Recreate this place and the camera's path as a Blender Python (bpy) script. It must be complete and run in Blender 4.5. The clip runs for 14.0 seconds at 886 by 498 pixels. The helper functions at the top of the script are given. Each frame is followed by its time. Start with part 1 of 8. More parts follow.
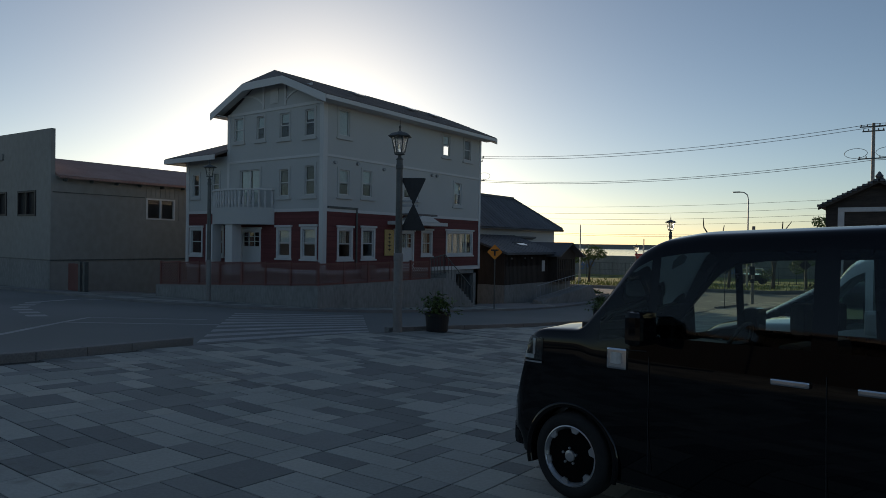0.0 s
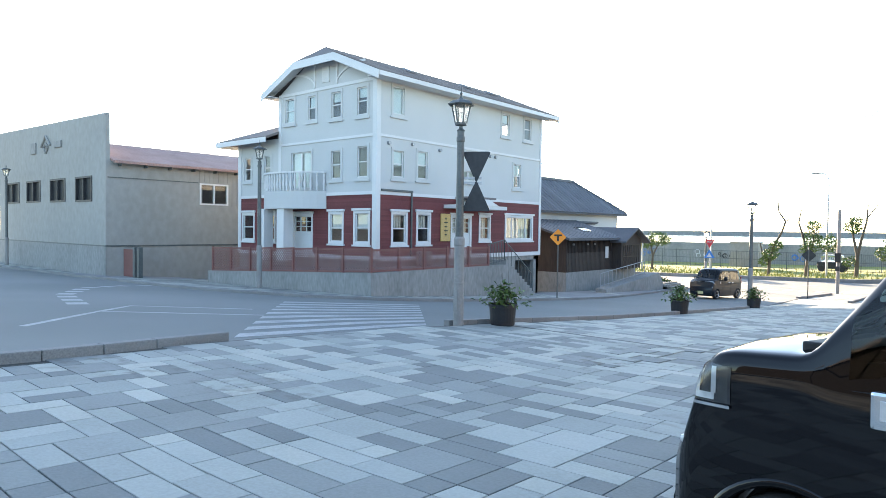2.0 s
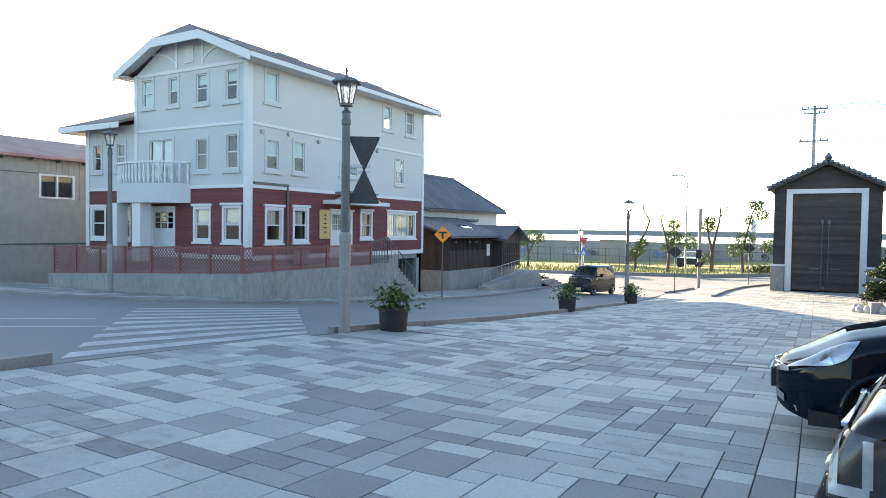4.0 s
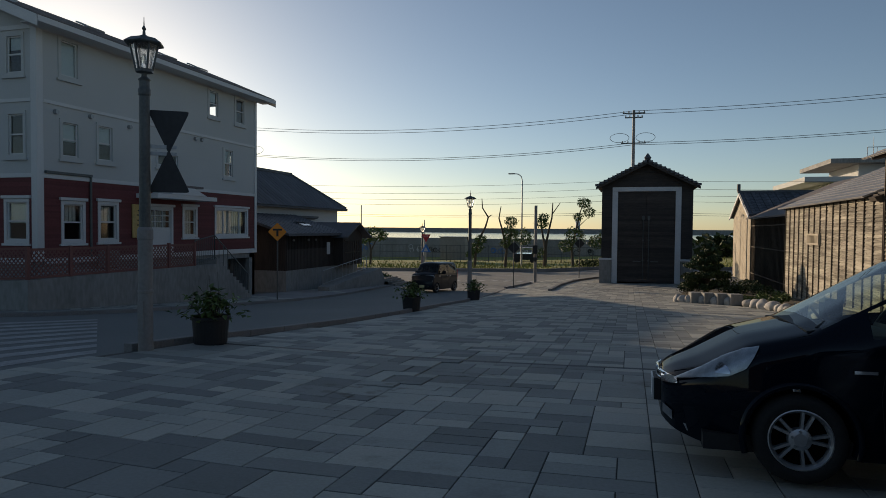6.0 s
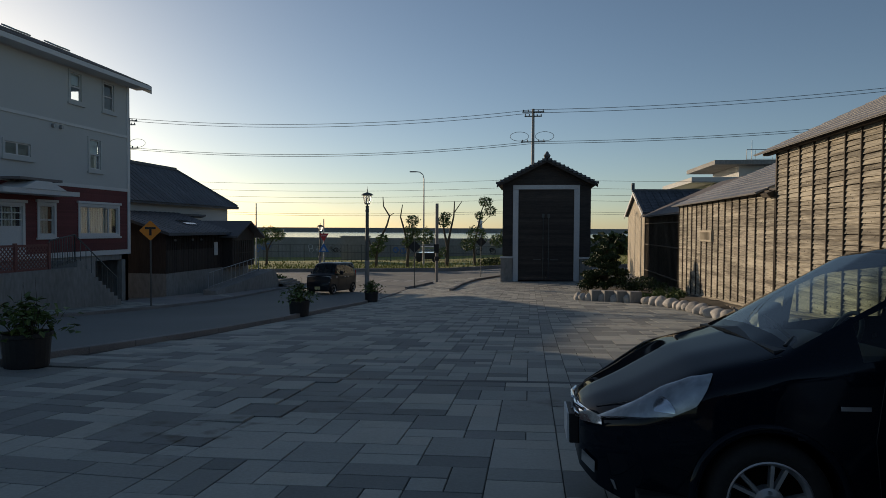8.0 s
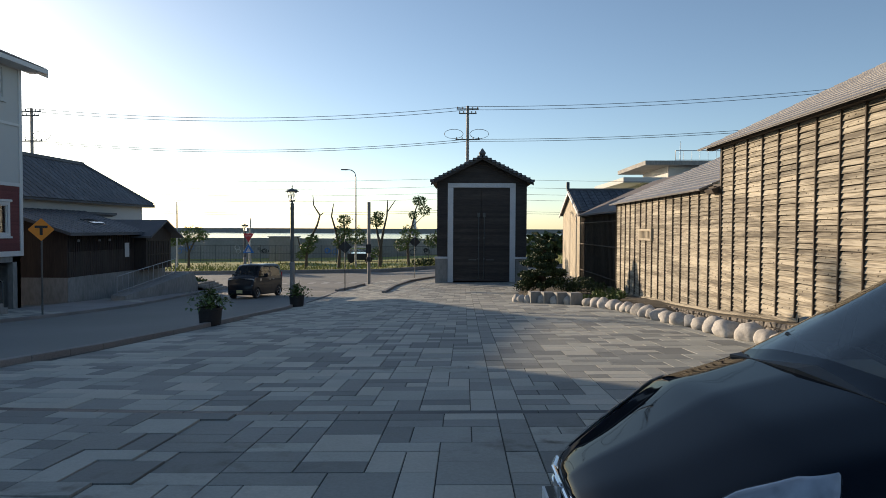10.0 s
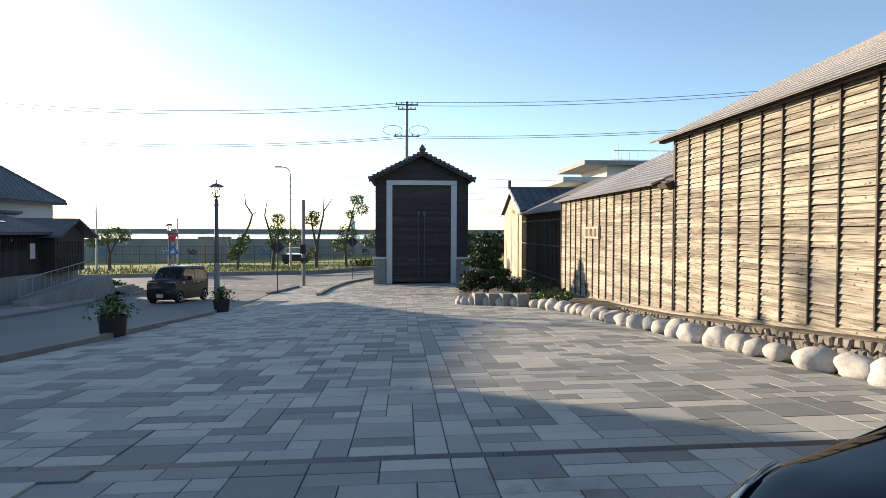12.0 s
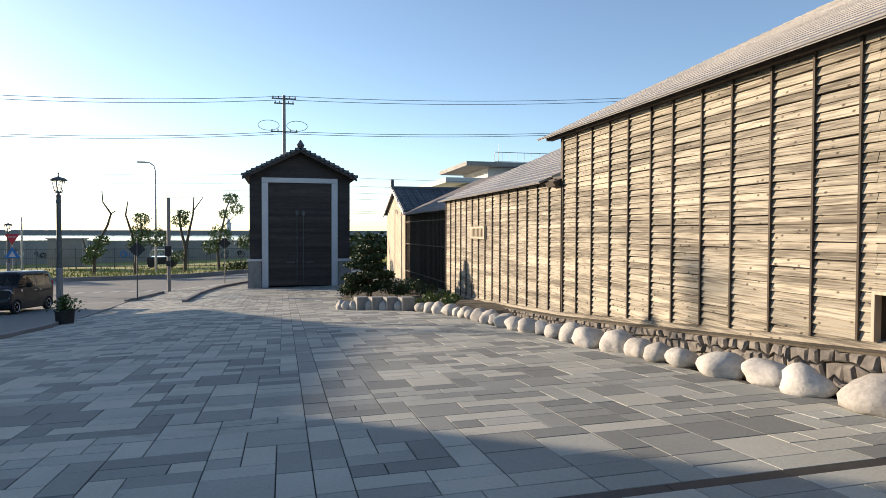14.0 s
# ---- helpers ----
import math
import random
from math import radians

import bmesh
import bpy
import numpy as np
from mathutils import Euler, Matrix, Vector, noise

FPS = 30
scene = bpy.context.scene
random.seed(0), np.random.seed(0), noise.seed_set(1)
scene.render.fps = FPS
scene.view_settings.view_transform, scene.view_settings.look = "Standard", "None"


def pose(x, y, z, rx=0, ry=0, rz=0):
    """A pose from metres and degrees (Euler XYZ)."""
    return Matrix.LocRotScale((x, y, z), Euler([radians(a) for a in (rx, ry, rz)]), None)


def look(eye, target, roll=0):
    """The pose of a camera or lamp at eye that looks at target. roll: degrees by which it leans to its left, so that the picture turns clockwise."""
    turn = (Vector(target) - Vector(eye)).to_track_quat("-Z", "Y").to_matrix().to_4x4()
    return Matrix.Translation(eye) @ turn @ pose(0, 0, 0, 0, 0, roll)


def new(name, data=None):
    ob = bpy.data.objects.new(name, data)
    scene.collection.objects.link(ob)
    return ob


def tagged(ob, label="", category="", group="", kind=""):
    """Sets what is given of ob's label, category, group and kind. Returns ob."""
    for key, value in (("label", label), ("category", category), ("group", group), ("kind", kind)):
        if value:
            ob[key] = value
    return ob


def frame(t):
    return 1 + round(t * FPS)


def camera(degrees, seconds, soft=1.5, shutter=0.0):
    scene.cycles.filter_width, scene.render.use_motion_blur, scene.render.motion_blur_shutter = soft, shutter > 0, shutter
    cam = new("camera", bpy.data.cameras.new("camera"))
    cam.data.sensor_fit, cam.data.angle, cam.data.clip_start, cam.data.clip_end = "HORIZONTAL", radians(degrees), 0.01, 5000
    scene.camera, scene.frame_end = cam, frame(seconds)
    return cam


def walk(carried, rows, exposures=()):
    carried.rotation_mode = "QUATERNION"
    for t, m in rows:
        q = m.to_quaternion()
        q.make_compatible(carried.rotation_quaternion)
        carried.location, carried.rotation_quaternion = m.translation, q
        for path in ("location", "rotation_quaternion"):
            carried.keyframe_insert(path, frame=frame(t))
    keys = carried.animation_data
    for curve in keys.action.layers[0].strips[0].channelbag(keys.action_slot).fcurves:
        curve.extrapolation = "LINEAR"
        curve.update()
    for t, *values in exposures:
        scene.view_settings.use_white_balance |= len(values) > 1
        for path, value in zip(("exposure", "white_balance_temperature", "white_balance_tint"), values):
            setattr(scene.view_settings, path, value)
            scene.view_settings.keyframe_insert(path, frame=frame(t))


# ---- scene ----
# the plan is drawn in units of UNIT metres
UNIT = 0.88
cam = camera(68.4, 14.0, soft=0.8)
# seconds, place of the eye, yaw, pitch, roll
ROWS = [
    (0, 0.000, 0.000, 1.650, 35.95, -0.56, 0.83),
    (0.5, -0.358, 0.388, 1.623, 39.38, -1.18, 0.78),
    (1, -0.727, 0.757, 1.598, 40.38, -1.39, 0.75),
    (1.5, -1.094, 1.098, 1.565, 40.53, -1.57, 0.74),
    (2, -1.413, 1.420, 1.545, 40.65, -1.80, 0.72),
    (4.5, -2.802, 2.873, 1.434, 25.83, -1.77, 0.77),
    (5, -2.981, 3.235, 1.411, 22.09, -1.81, 0.68),
    (5.5, -3.118, 3.642, 1.398, 18.85, -1.80, 0.61),
    (6, -3.173, 4.063, 1.375, 16.09, -1.78, 0.49),
    (6.5, -3.196, 4.470, 1.353, 13.63, -1.73, 0.43),
    (7, -3.205, 4.882, 1.328, 11.28, -1.77, 0.38),
    (7.5, -3.215, 5.305, 1.313, 9.94, -1.70, 0.34),
    (8, -3.221, 5.734, 1.291, 7.67, -1.75, 0.32),
    (8.5, -3.230, 6.168, 1.268, 4.63, -1.72, 0.26),
    (11, -3.371, 8.429, 1.163, 1.61, -1.67, 0.25),
    (11.5, -3.362, 8.855, 1.128, 0.63, -1.66, 0.22),
    (12, -3.351, 9.270, 1.106, -3.44, -1.60, 0.18),
    (12.5, -3.303, 9.657, 1.090, -7.07, -1.60, 0.17),
    (13, -3.289, 10.002, 1.082, -9.77, -1.54, 0.12),
    (13.5, -3.228, 10.324, 1.077, -13.29, -1.52, 0.15),
    (14, -3.182, 10.641, 1.064, -13.74, -1.48, 0.14),
]
EXPOSURES = [(0.0, -0.45, 6900, 9), (0.25, 0.6, 7000, 9), (0.5, 2.1, 7150, 9), (2.0, 2.75, 7150, 9), (4.5, 2.28, 7100, 9), (5.0, 1.58, 7050, 9), (5.5, 0.42, 7350, 10), (6.0, -0.35, 7050, 10),
             (6.5, -0.6, 6850, 9), (7.5, -0.62, 6850, 9), (8.5, -0.2, 6800, 9), (9.6, 0.27, 6800, 9), (11.0, 0.94, 6800, 9), (12.5, 1.17, 6650, 9), (13.0, 1.24, 6650, 10), (13.5, 1.1, 6650, 10), (14.0, 0.95, 6600, 10)]
walk(cam, [(t, pose(UNIT * x, UNIT * y, UNIT * z, 90 + pitch, -roll, yaw)) for t, x, y, z, yaw, pitch, roll in ROWS], EXPOSURES)

# ---- world and sun ----
SUN_YAW, SUN_UP = 46.8, 10.0
world = bpy.data.worlds.new("world")
scene.world = world
world.use_nodes = True
sky = world.node_tree.nodes.new("ShaderNodeTexSky")
sky.sky_type, sky.sun_disc = "NISHITA", False
sky.sun_elevation, sky.sun_rotation = radians(SUN_UP), radians(-SUN_YAW)
sky.air_density, sky.dust_density, sky.ozone_density = 0.75, 0.38, 1.9
background = world.node_tree.nodes["Background"]
background.inputs["Strength"].default_value = 0.135
haze = world.node_tree.nodes.new("ShaderNodeHueSaturation")
haze.inputs["Saturation"].default_value = 0.95
world.node_tree.links.new(sky.outputs[0], haze.inputs["Color"])
world.node_tree.links.new(haze.outputs[0], background.inputs["Color"])
sun = new("sun", bpy.data.lights.new("sun", "SUN"))
sun.data.energy, sun.data.angle, sun.data.color = 4.8, radians(0.5), (1.0, 0.80, 0.60)
toward = Vector((-math.sin(radians(SUN_YAW)), math.cos(radians(SUN_YAW)), math.tan(radians(SUN_UP))))
sun.matrix_world = look(toward * 60, (0, 0, 0))

# ---- materials ----
def surf(name, low, high, rough=0.8, coarse=0.7, fine=14.0, bump=0.25, metal=0.0, vary=0.0, by="", stretch=(1, 1, 1), coat=0.0, spec=0.5):
    """A node material: two colours blended by coarse and fine noise in world metres; vary: lightness steps by island or by object."""
    m = bpy.data.materials.new(name)
    m.use_nodes = True
    t = m.node_tree
    n, link = t.nodes, t.links.new
    p = n["Principled BSDF"]
    g = n.new("ShaderNodeNewGeometry")
    s = n.new("ShaderNodeVectorMath")
    s.operation = "MULTIPLY"
    s.inputs[1].default_value = stretch
    link(g.outputs["Position"], s.inputs[0])
    a, b = n.new("ShaderNodeTexNoise"), n.new("ShaderNodeTexNoise")
    for node, scale, detail in ((a, coarse, 5), (b, fine, 6)):
        node.inputs["Scale"].default_value, node.inputs["Detail"].default_value = scale, detail
        link(s.outputs[0], node.inputs["Vector"])
    mixed = n.new("ShaderNodeMath")
    mixed.operation = "ADD"
    half = n.new("ShaderNodeMath")
    half.operation, half.inputs[1].default_value = "MULTIPLY", 0.5
    link(a.outputs["Fac"], mixed.inputs[0])
    link(b.outputs["Fac"], mixed.inputs[1])
    link(mixed.outputs[0], half.inputs[0])
    ramp = n.new("ShaderNodeValToRGB")
    ramp.color_ramp.elements[0].position, ramp.color_ramp.elements[1].position = 0.36, 0.64
    ramp.color_ramp.elements[0].color, ramp.color_ramp.elements[1].color = (*low, 1), (*high, 1)
    link(half.outputs[0], ramp.inputs[0])
    colour = ramp.outputs[0]
    if by:
        src = n.new("ShaderNodeObjectInfo").outputs["Random"] if by == "object" else g.outputs["Random Per Island"]
        span = n.new("ShaderNodeMapRange")
        span.inputs["To Min"].default_value, span.inputs["To Max"].default_value = 1 - vary, 1 + vary
        link(src, span.inputs["Value"])
        hsv = n.new("ShaderNodeHueSaturation")
        link(span.outputs[0], hsv.inputs["Value"])
        link(colour, hsv.inputs["Color"])
        colour = hsv.outputs[0]
    link(colour, p.inputs["Base Color"])
    p.inputs["Roughness"].default_value, p.inputs["Metallic"].default_value = rough, metal
    p.inputs["Coat Weight"].default_value, p.inputs["Coat Roughness"].default_value = coat, 0.03
    p.inputs["Specular IOR Level"].default_value = spec
    if bump:
        bm = n.new("ShaderNodeBump")
        bm.inputs["Strength"].default_value, bm.inputs["Distance"].default_value = bump, 0.01
        link(b.outputs["Fac"], bm.inputs["Height"])
        link(bm.outputs[0], p.inputs["Normal"])
    return m


def glass_mat(name, tint, rough=0.0):
    m = bpy.data.materials.new(name)
    m.use_nodes = True
    p = m.node_tree.nodes["Principled BSDF"]
    p.inputs["Base Color"].default_value = (*tint, 1)
    p.inputs["Transmission Weight"].default_value, p.inputs["Roughness"].default_value, p.inputs["IOR"].default_value = 1.0, rough, 1.45
    return m


def tile_mat(name, by):
    """Concrete paving slabs in light and dark greys, chosen slab by slab, with grit, and brown tyre and rust stains in patches."""
    m = surf(name, (0.82, 0.82, 0.80), (1.0, 1.0, 1.0), rough=0.78, coarse=1.1, fine=38, bump=0.3)
    t = m.node_tree
    n, link = t.nodes, t.links.new
    p, ramp = n["Principled BSDF"], n["Color Ramp"]
    src = n.new("ShaderNodeObjectInfo").outputs["Random"] if by == "object" else n["Geometry"].outputs["Random Per Island"]
    tone = n.new("ShaderNodeValToRGB")
    tone.color_ramp.interpolation = "CONSTANT"
    e = tone.color_ramp.elements
    e[0].position, e[0].color = 0.0, (0.435, 0.442, 0.40, 1)
    e[1].position, e[1].color = 0.20, (0.385, 0.393, 0.358, 1)
    for pos, c in ((0.36, (0.335, 0.345, 0.318, 1)), (0.48, (0.475, 0.470, 0.415, 1)), (0.60, (0.21, 0.22, 0.21, 1)), (0.80, (0.27, 0.28, 0.262, 1))):
        q = e.new(pos)
        q.color = c
    link(src, tone.inputs[0])
    mul = n.new("ShaderNodeMix")
    mul.data_type, mul.blend_type = "RGBA", "MULTIPLY"
    mul.inputs["Factor"].default_value = 1.0
    link(tone.outputs[0], mul.inputs["A"])
    link(ramp.outputs[0], mul.inputs["B"])
    # stains: fine blotches where a wide noise is high
    wide, blot = n.new("ShaderNodeTexNoise"), n.new("ShaderNodeTexNoise")
    for node, scale, detail in ((wide, 0.33, 2), (blot, 5.0, 9)):
        node.inputs["Scale"].default_value, node.inputs["Detail"].default_value = scale, detail
        link(n["Geometry"].outputs["Position"], node.inputs["Vector"])
    gate = n.new("ShaderNodeMapRange")
    gate.inputs["From Min"].default_value, gate.inputs["From Max"].default_value = 0.57, 0.72
    link(wide.outputs["Fac"], gate.inputs["Value"])
    spot = n.new("ShaderNodeMapRange")
    spot.inputs["From Min"].default_value, spot.inputs["From Max"].default_value = 0.50, 0.70
    link(blot.outputs["Fac"], spot.inputs["Value"])
    both = n.new("ShaderNodeMath")
    both.operation = "MULTIPLY"
    link(gate.outputs[0], both.inputs[0])
    link(spot.outputs[0], both.inputs[1])
    stain = n.new("ShaderNodeMix")
    stain.data_type, stain.blend_type = "RGBA", "MIX"
    stain.inputs["B"].default_value = (0.10, 0.085, 0.062, 1)
    link(both.outputs[0], stain.inputs["Factor"])
    link(mul.outputs["Result"], stain.inputs["A"])
    link(stain.outputs["Result"], p.inputs["Base Color"])
    return m


M = dict(
    asphalt=surf("asphalt", (0.150, 0.158, 0.153), (0.215, 0.223, 0.215), rough=0.85, coarse=0.15, fine=60, bump=0.5),
    joint=surf("paving_joint", (0.05, 0.05, 0.045), (0.10, 0.095, 0.082), fine=40),
    tile=tile_mat("paving_slab", "object"),
    tile_far=tile_mat("paving_slab_joined", "island"),
    sidewalk=surf("sidewalk_slab", (0.24, 0.24, 0.24), (0.33, 0.32, 0.31), rough=0.85, fine=25, vary=0.22, by="island"),
    kerb=surf("granite_kerb", (0.16, 0.155, 0.15), (0.27, 0.26, 0.245), rough=0.8, fine=45, vary=0.12, by="island"),
    paint=surf("road_paint", (0.27, 0.27, 0.265), (0.46, 0.46, 0.45), rough=0.7, coarse=2.0, fine=22),
    concrete=surf("cast_concrete", (0.19, 0.19, 0.178), (0.31, 0.305, 0.29), rough=0.85, coarse=0.5, fine=9, stretch=(1, 1, 0.35)),
    stucco=surf("pale_grey_stucco", (0.47, 0.48, 0.465), (0.535, 0.54, 0.53), rough=0.9, coarse=0.3, fine=40, bump=0.3),
    white=surf("white_trim_paint", (0.57, 0.57, 0.56), (0.64, 0.64, 0.63), rough=0.55, coarse=0.6, fine=20, bump=0.05),
    red=surf("red_brick_siding", (0.125, 0.030, 0.032), (0.17, 0.045, 0.045), rough=0.75, coarse=0.6, fine=18, bump=0.2, vary=0.16, by="island"),
    slate=surf("grey_roof_shingle", (0.12, 0.105, 0.10), (0.19, 0.165, 0.155), rough=0.8, coarse=0.5, fine=18, vary=0.15, by="island"),
    kawara=surf("blue_grey_clay_tile", (0.055, 0.062, 0.073), (0.105, 0.113, 0.128), rough=0.65, coarse=0.6, fine=16, vary=0.2, by="island"),
    metalroof=surf("weathered_metal_roof", (0.22, 0.22, 0.225), (0.33, 0.32, 0.31), rough=0.55, coarse=0.5, fine=9, metal=0.25, vary=0.12, by="island"),
    board=surf("weathered_cedar_board", (0.135, 0.117, 0.088), (0.40, 0.362, 0.283), rough=0.85, coarse=1.3, fine=9, bump=0.7, vary=0.24, by="object", stretch=(1, 0.22, 5.0)),
    board_far=surf("weathered_cedar_board_joined", (0.135, 0.117, 0.088), (0.40, 0.362, 0.283), rough=0.85, coarse=1.3, fine=9, bump=0.7, vary=0.24, by="island", stretch=(1, 0.22, 5.0)),
    batten=surf("dark_batten", (0.045, 0.034, 0.025), (0.09, 0.07, 0.05), rough=0.85, fine=20, stretch=(1, 1, 0.2)),
    palewood=surf("pale_vertical_board", (0.34, 0.295, 0.22), (0.49, 0.435, 0.34), rough=0.85, coarse=1.2, fine=12, vary=0.15, by="island", stretch=(2, 2, 0.15)),
    darkwood=surf("dark_stained_board", (0.022, 0.018, 0.016), (0.060, 0.047, 0.040), rough=0.7, coarse=1.4, fine=12, bump=0.5, vary=0.35, by="island", stretch=(0.25, 0.25, 2.0)),
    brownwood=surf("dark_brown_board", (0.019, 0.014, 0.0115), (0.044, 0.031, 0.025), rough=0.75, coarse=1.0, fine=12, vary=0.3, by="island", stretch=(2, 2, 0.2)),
    # near-black so that the unseen south row reflects darkly in the cars
    unseen_board=surf("black_unseen_front_board", (0.008, 0.007, 0.006), (0.022, 0.018, 0.015), rough=0.85, coarse=1.0, fine=12, stretch=(2, 2, 0.2)),
    frame=surf("grey_painted_frame", (0.50, 0.52, 0.54), (0.62, 0.63, 0.64), rough=0.6, coarse=0.8, fine=14, bump=0.1),
    stone=surf("rubble_stone", (0.12, 0.11, 0.10), (0.32, 0.29, 0.25), rough=0.9, coarse=2.0, fine=12, bump=0.6, vary=0.3, by="island"),
    boulder=surf("pale_river_boulder", (0.34, 0.32, 0.29), (0.53, 0.51, 0.47), rough=0.85, coarse=1.6, fine=22, bump=0.6, vary=0.12, by="object"),
    earth=surf("garden_earth", (0.055, 0.045, 0.03), (0.12, 0.10, 0.07), rough=0.95, coarse=1.0, fine=20, bump=0.7),
    grass=surf("dry_lawn", (0.17, 0.19, 0.04), (0.36, 0.35, 0.09), rough=0.9, coarse=0.25, fine=9, bump=0.7),
    iron=surf("dark_green_grey_iron", (0.075, 0.085, 0.085), (0.13, 0.14, 0.135), rough=0.5, coarse=2, fine=22, metal=0.3, bump=0.1),
    postcon=surf("pale_post_paint", (0.21, 0.20, 0.19), (0.28, 0.27, 0.255), rough=0.6, coarse=2, fine=20, bump=0.1),
    steel=surf("galvanised_steel", (0.30, 0.31, 0.32), (0.42, 0.43, 0.44), rough=0.45, metal=0.7, fine=20, bump=0.05),
    black=surf("matt_black_plastic", (0.012, 0.012, 0.013), (0.022, 0.022, 0.023), rough=0.6, fine=30, bump=0.1),
    wareshed=surf("grey_sheet_wall", (0.25, 0.245, 0.225), (0.32, 0.315, 0.295), rough=0.75, coarse=0.2, fine=3, bump=0.05, stretch=(1, 1, 0.7)),
    rustroof=surf("red_rusty_roof", (0.25, 0.145, 0.125), (0.36, 0.235, 0.205), rough=0.7, coarse=0.8, fine=10),
    lattice=surf("red_brown_lattice", (0.17, 0.068, 0.056), (0.235, 0.095, 0.08), rough=0.7, fine=20, bump=0.1),
    gold=surf("gilded_sign_board", (0.45, 0.30, 0.10), (0.60, 0.42, 0.16), rough=0.5, fine=12),
    yellow=surf("yellow_sign_face", (0.78, 0.24, 0.012), (0.84, 0.28, 0.02), rough=0.5, fine=10, bump=0),
    red_sign=surf("red_sign_face", (0.55, 0.03, 0.035), (0.62, 0.04, 0.045), rough=0.5, fine=10, bump=0),
    blue_sign=surf("blue_sign_face", (0.03, 0.16, 0.45), (0.04, 0.2, 0.5), rough=0.5, fine=10, bump=0),
    signback=surf("dark_grey_sign_back", (0.018, 0.019, 0.021), (0.032, 0.033, 0.036), rough=0.55, fine=12, bump=0.05),
    bark=surf("grey_brown_bark", (0.055, 0.045, 0.035), (0.13, 0.105, 0.08), rough=0.95, coarse=3, fine=24, bump=0.8, stretch=(1, 1, 0.3)),
    leaf=surf("green_leaf", (0.06, 0.11, 0.025), (0.12, 0.17, 0.04), rough=0.6, coarse=1.5, fine=9, bump=0, vary=0.4, by="island"),
    needle=surf("dark_pine_needle", (0.025, 0.046, 0.014), (0.055, 0.085, 0.026), rough=0.7, coarse=1.5, fine=9, bump=0, vary=0.5, by="island"),
    water=surf("harbour_water", (0.03, 0.06, 0.08), (0.05, 0.09, 0.11), rough=0.12, coarse=0.02, fine=0.6, bump=0.12),
    glass=glass_mat("clear_window_glass", (0.93, 0.96, 0.96)),
    frosted=glass_mat("lantern_glass", (0.95, 0.95, 0.93), 0.25),
    # opaque pane painted dark for the unlit look of the shed windows, gloss lowered
    dark_pane=surf("painted_dark_pane", (0.018, 0.02, 0.022), (0.04, 0.043, 0.046), rough=0.5, coarse=1.0, fine=6, bump=0, spec=0.08),
    # pale colour standing in for sky reflected in the house panes
    blind=surf("pale_sky_backing", (0.50, 0.56, 0.54), (0.58, 0.63, 0.61), rough=0.8, coarse=1.0, fine=8, bump=0),
    interior=surf("dim_room_wall", (0.22, 0.21, 0.20), (0.30, 0.29, 0.28), rough=0.9, bump=0),
    curtain=surf("cream_curtain", (0.60, 0.57, 0.49), (0.70, 0.67, 0.58), rough=0.9, coarse=1.5, fine=8, stretch=(4, 4, 0.3)),
    wire=surf("black_cable", (0.015, 0.015, 0.016), (0.025, 0.025, 0.026), rough=0.6, bump=0),
)


def knots(m):
    """Dark knots sprinkled over a board material."""
    t = m.node_tree
    n, link = t.nodes, t.links.new
    p = n["Principled BSDF"]
    src = p.inputs["Base Color"].links[0].from_socket
    v = n.new("ShaderNodeTexVoronoi")
    v.inputs["Scale"].default_value = 8.5
    s = n.new("ShaderNodeVectorMath")
    s.operation, s.inputs[1].default_value = "MULTIPLY", (0.3, 0.6, 1.0)
    link(n["Geometry"].outputs["Position"], s.inputs[0])
    link(s.outputs[0], v.inputs["Vector"])
    r = n.new("ShaderNodeValToRGB")
    r.color_ramp.elements[0].position, r.color_ramp.elements[0].color = 0.09, (0.20, 0.17, 0.14, 1)
    r.color_ramp.elements[1].position, r.color_ramp.elements[1].color = 0.19, (1, 1, 1, 1)
    link(v.outputs["Distance"], r.inputs[0])
    mul = n.new("ShaderNodeMix")
    mul.data_type, mul.blend_type = "RGBA", "MULTIPLY"
    mul.inputs["Factor"].default_value = 1.0
    link(src, mul.inputs["A"])
    link(r.outputs[0], mul.inputs["B"])
    link(mul.outputs["Result"], p.inputs["Base Color"])


knots(M["board"])
knots(M["board_far"])
for key in ("board", "board_far"):
    ends = M[key].node_tree.nodes["Color Ramp"].color_ramp.elements
    ends[0].position, ends[1].position = 0.41, 0.57

# ---- small tools ----
SX, SY = 0.0185, -0.0510


def ground_z(x, y):
    """Height of the sloping ground: it falls towards the sea and levels out."""
    u = min(max(y - 36, 0), 30)
    side = -0.0165 * (min(max(y, 12), 40) - 22) * min(max((-6 - x) / 5, 0), 1)
    return SX * min(max(x, -45), 12) + SY * max(min(y, 36), -60) + SY * (u - u * u / 60) + side


def placed(x, y, z, turn=0):
    """A pose in metres from a place on the plan."""
    return pose(UNIT * x, UNIT * y, UNIT * z, 0, 0, turn)


def mesh_of(name, bm, material):
    me = bpy.data.meshes.new(name)
    bm.transform(Matrix.Diagonal((UNIT, UNIT, UNIT, 1)))
    bm.normal_update()
    bm.to_mesh(me)
    bm.free()
    for mm in (material if isinstance(material, (list, tuple)) else [material]):
        me.materials.append(mm)
    return me


def part(name, bm, material, parent, label="", smooth=False):
    ob = new(name, mesh_of(name, bm, material))
    if smooth:
        for f in ob.data.polygons:
            f.use_smooth = True
    ob.parent = parent
    if label:
        tagged(ob, label)
    return ob


def thing(name, label, category, group="", kind="", at=(0, 0, 0), turn=0):
    ob = new(name)
    ob.empty_display_size = 0.2
    ob.matrix_world = placed(*at, turn)
    return tagged(ob, label, category, group, kind)


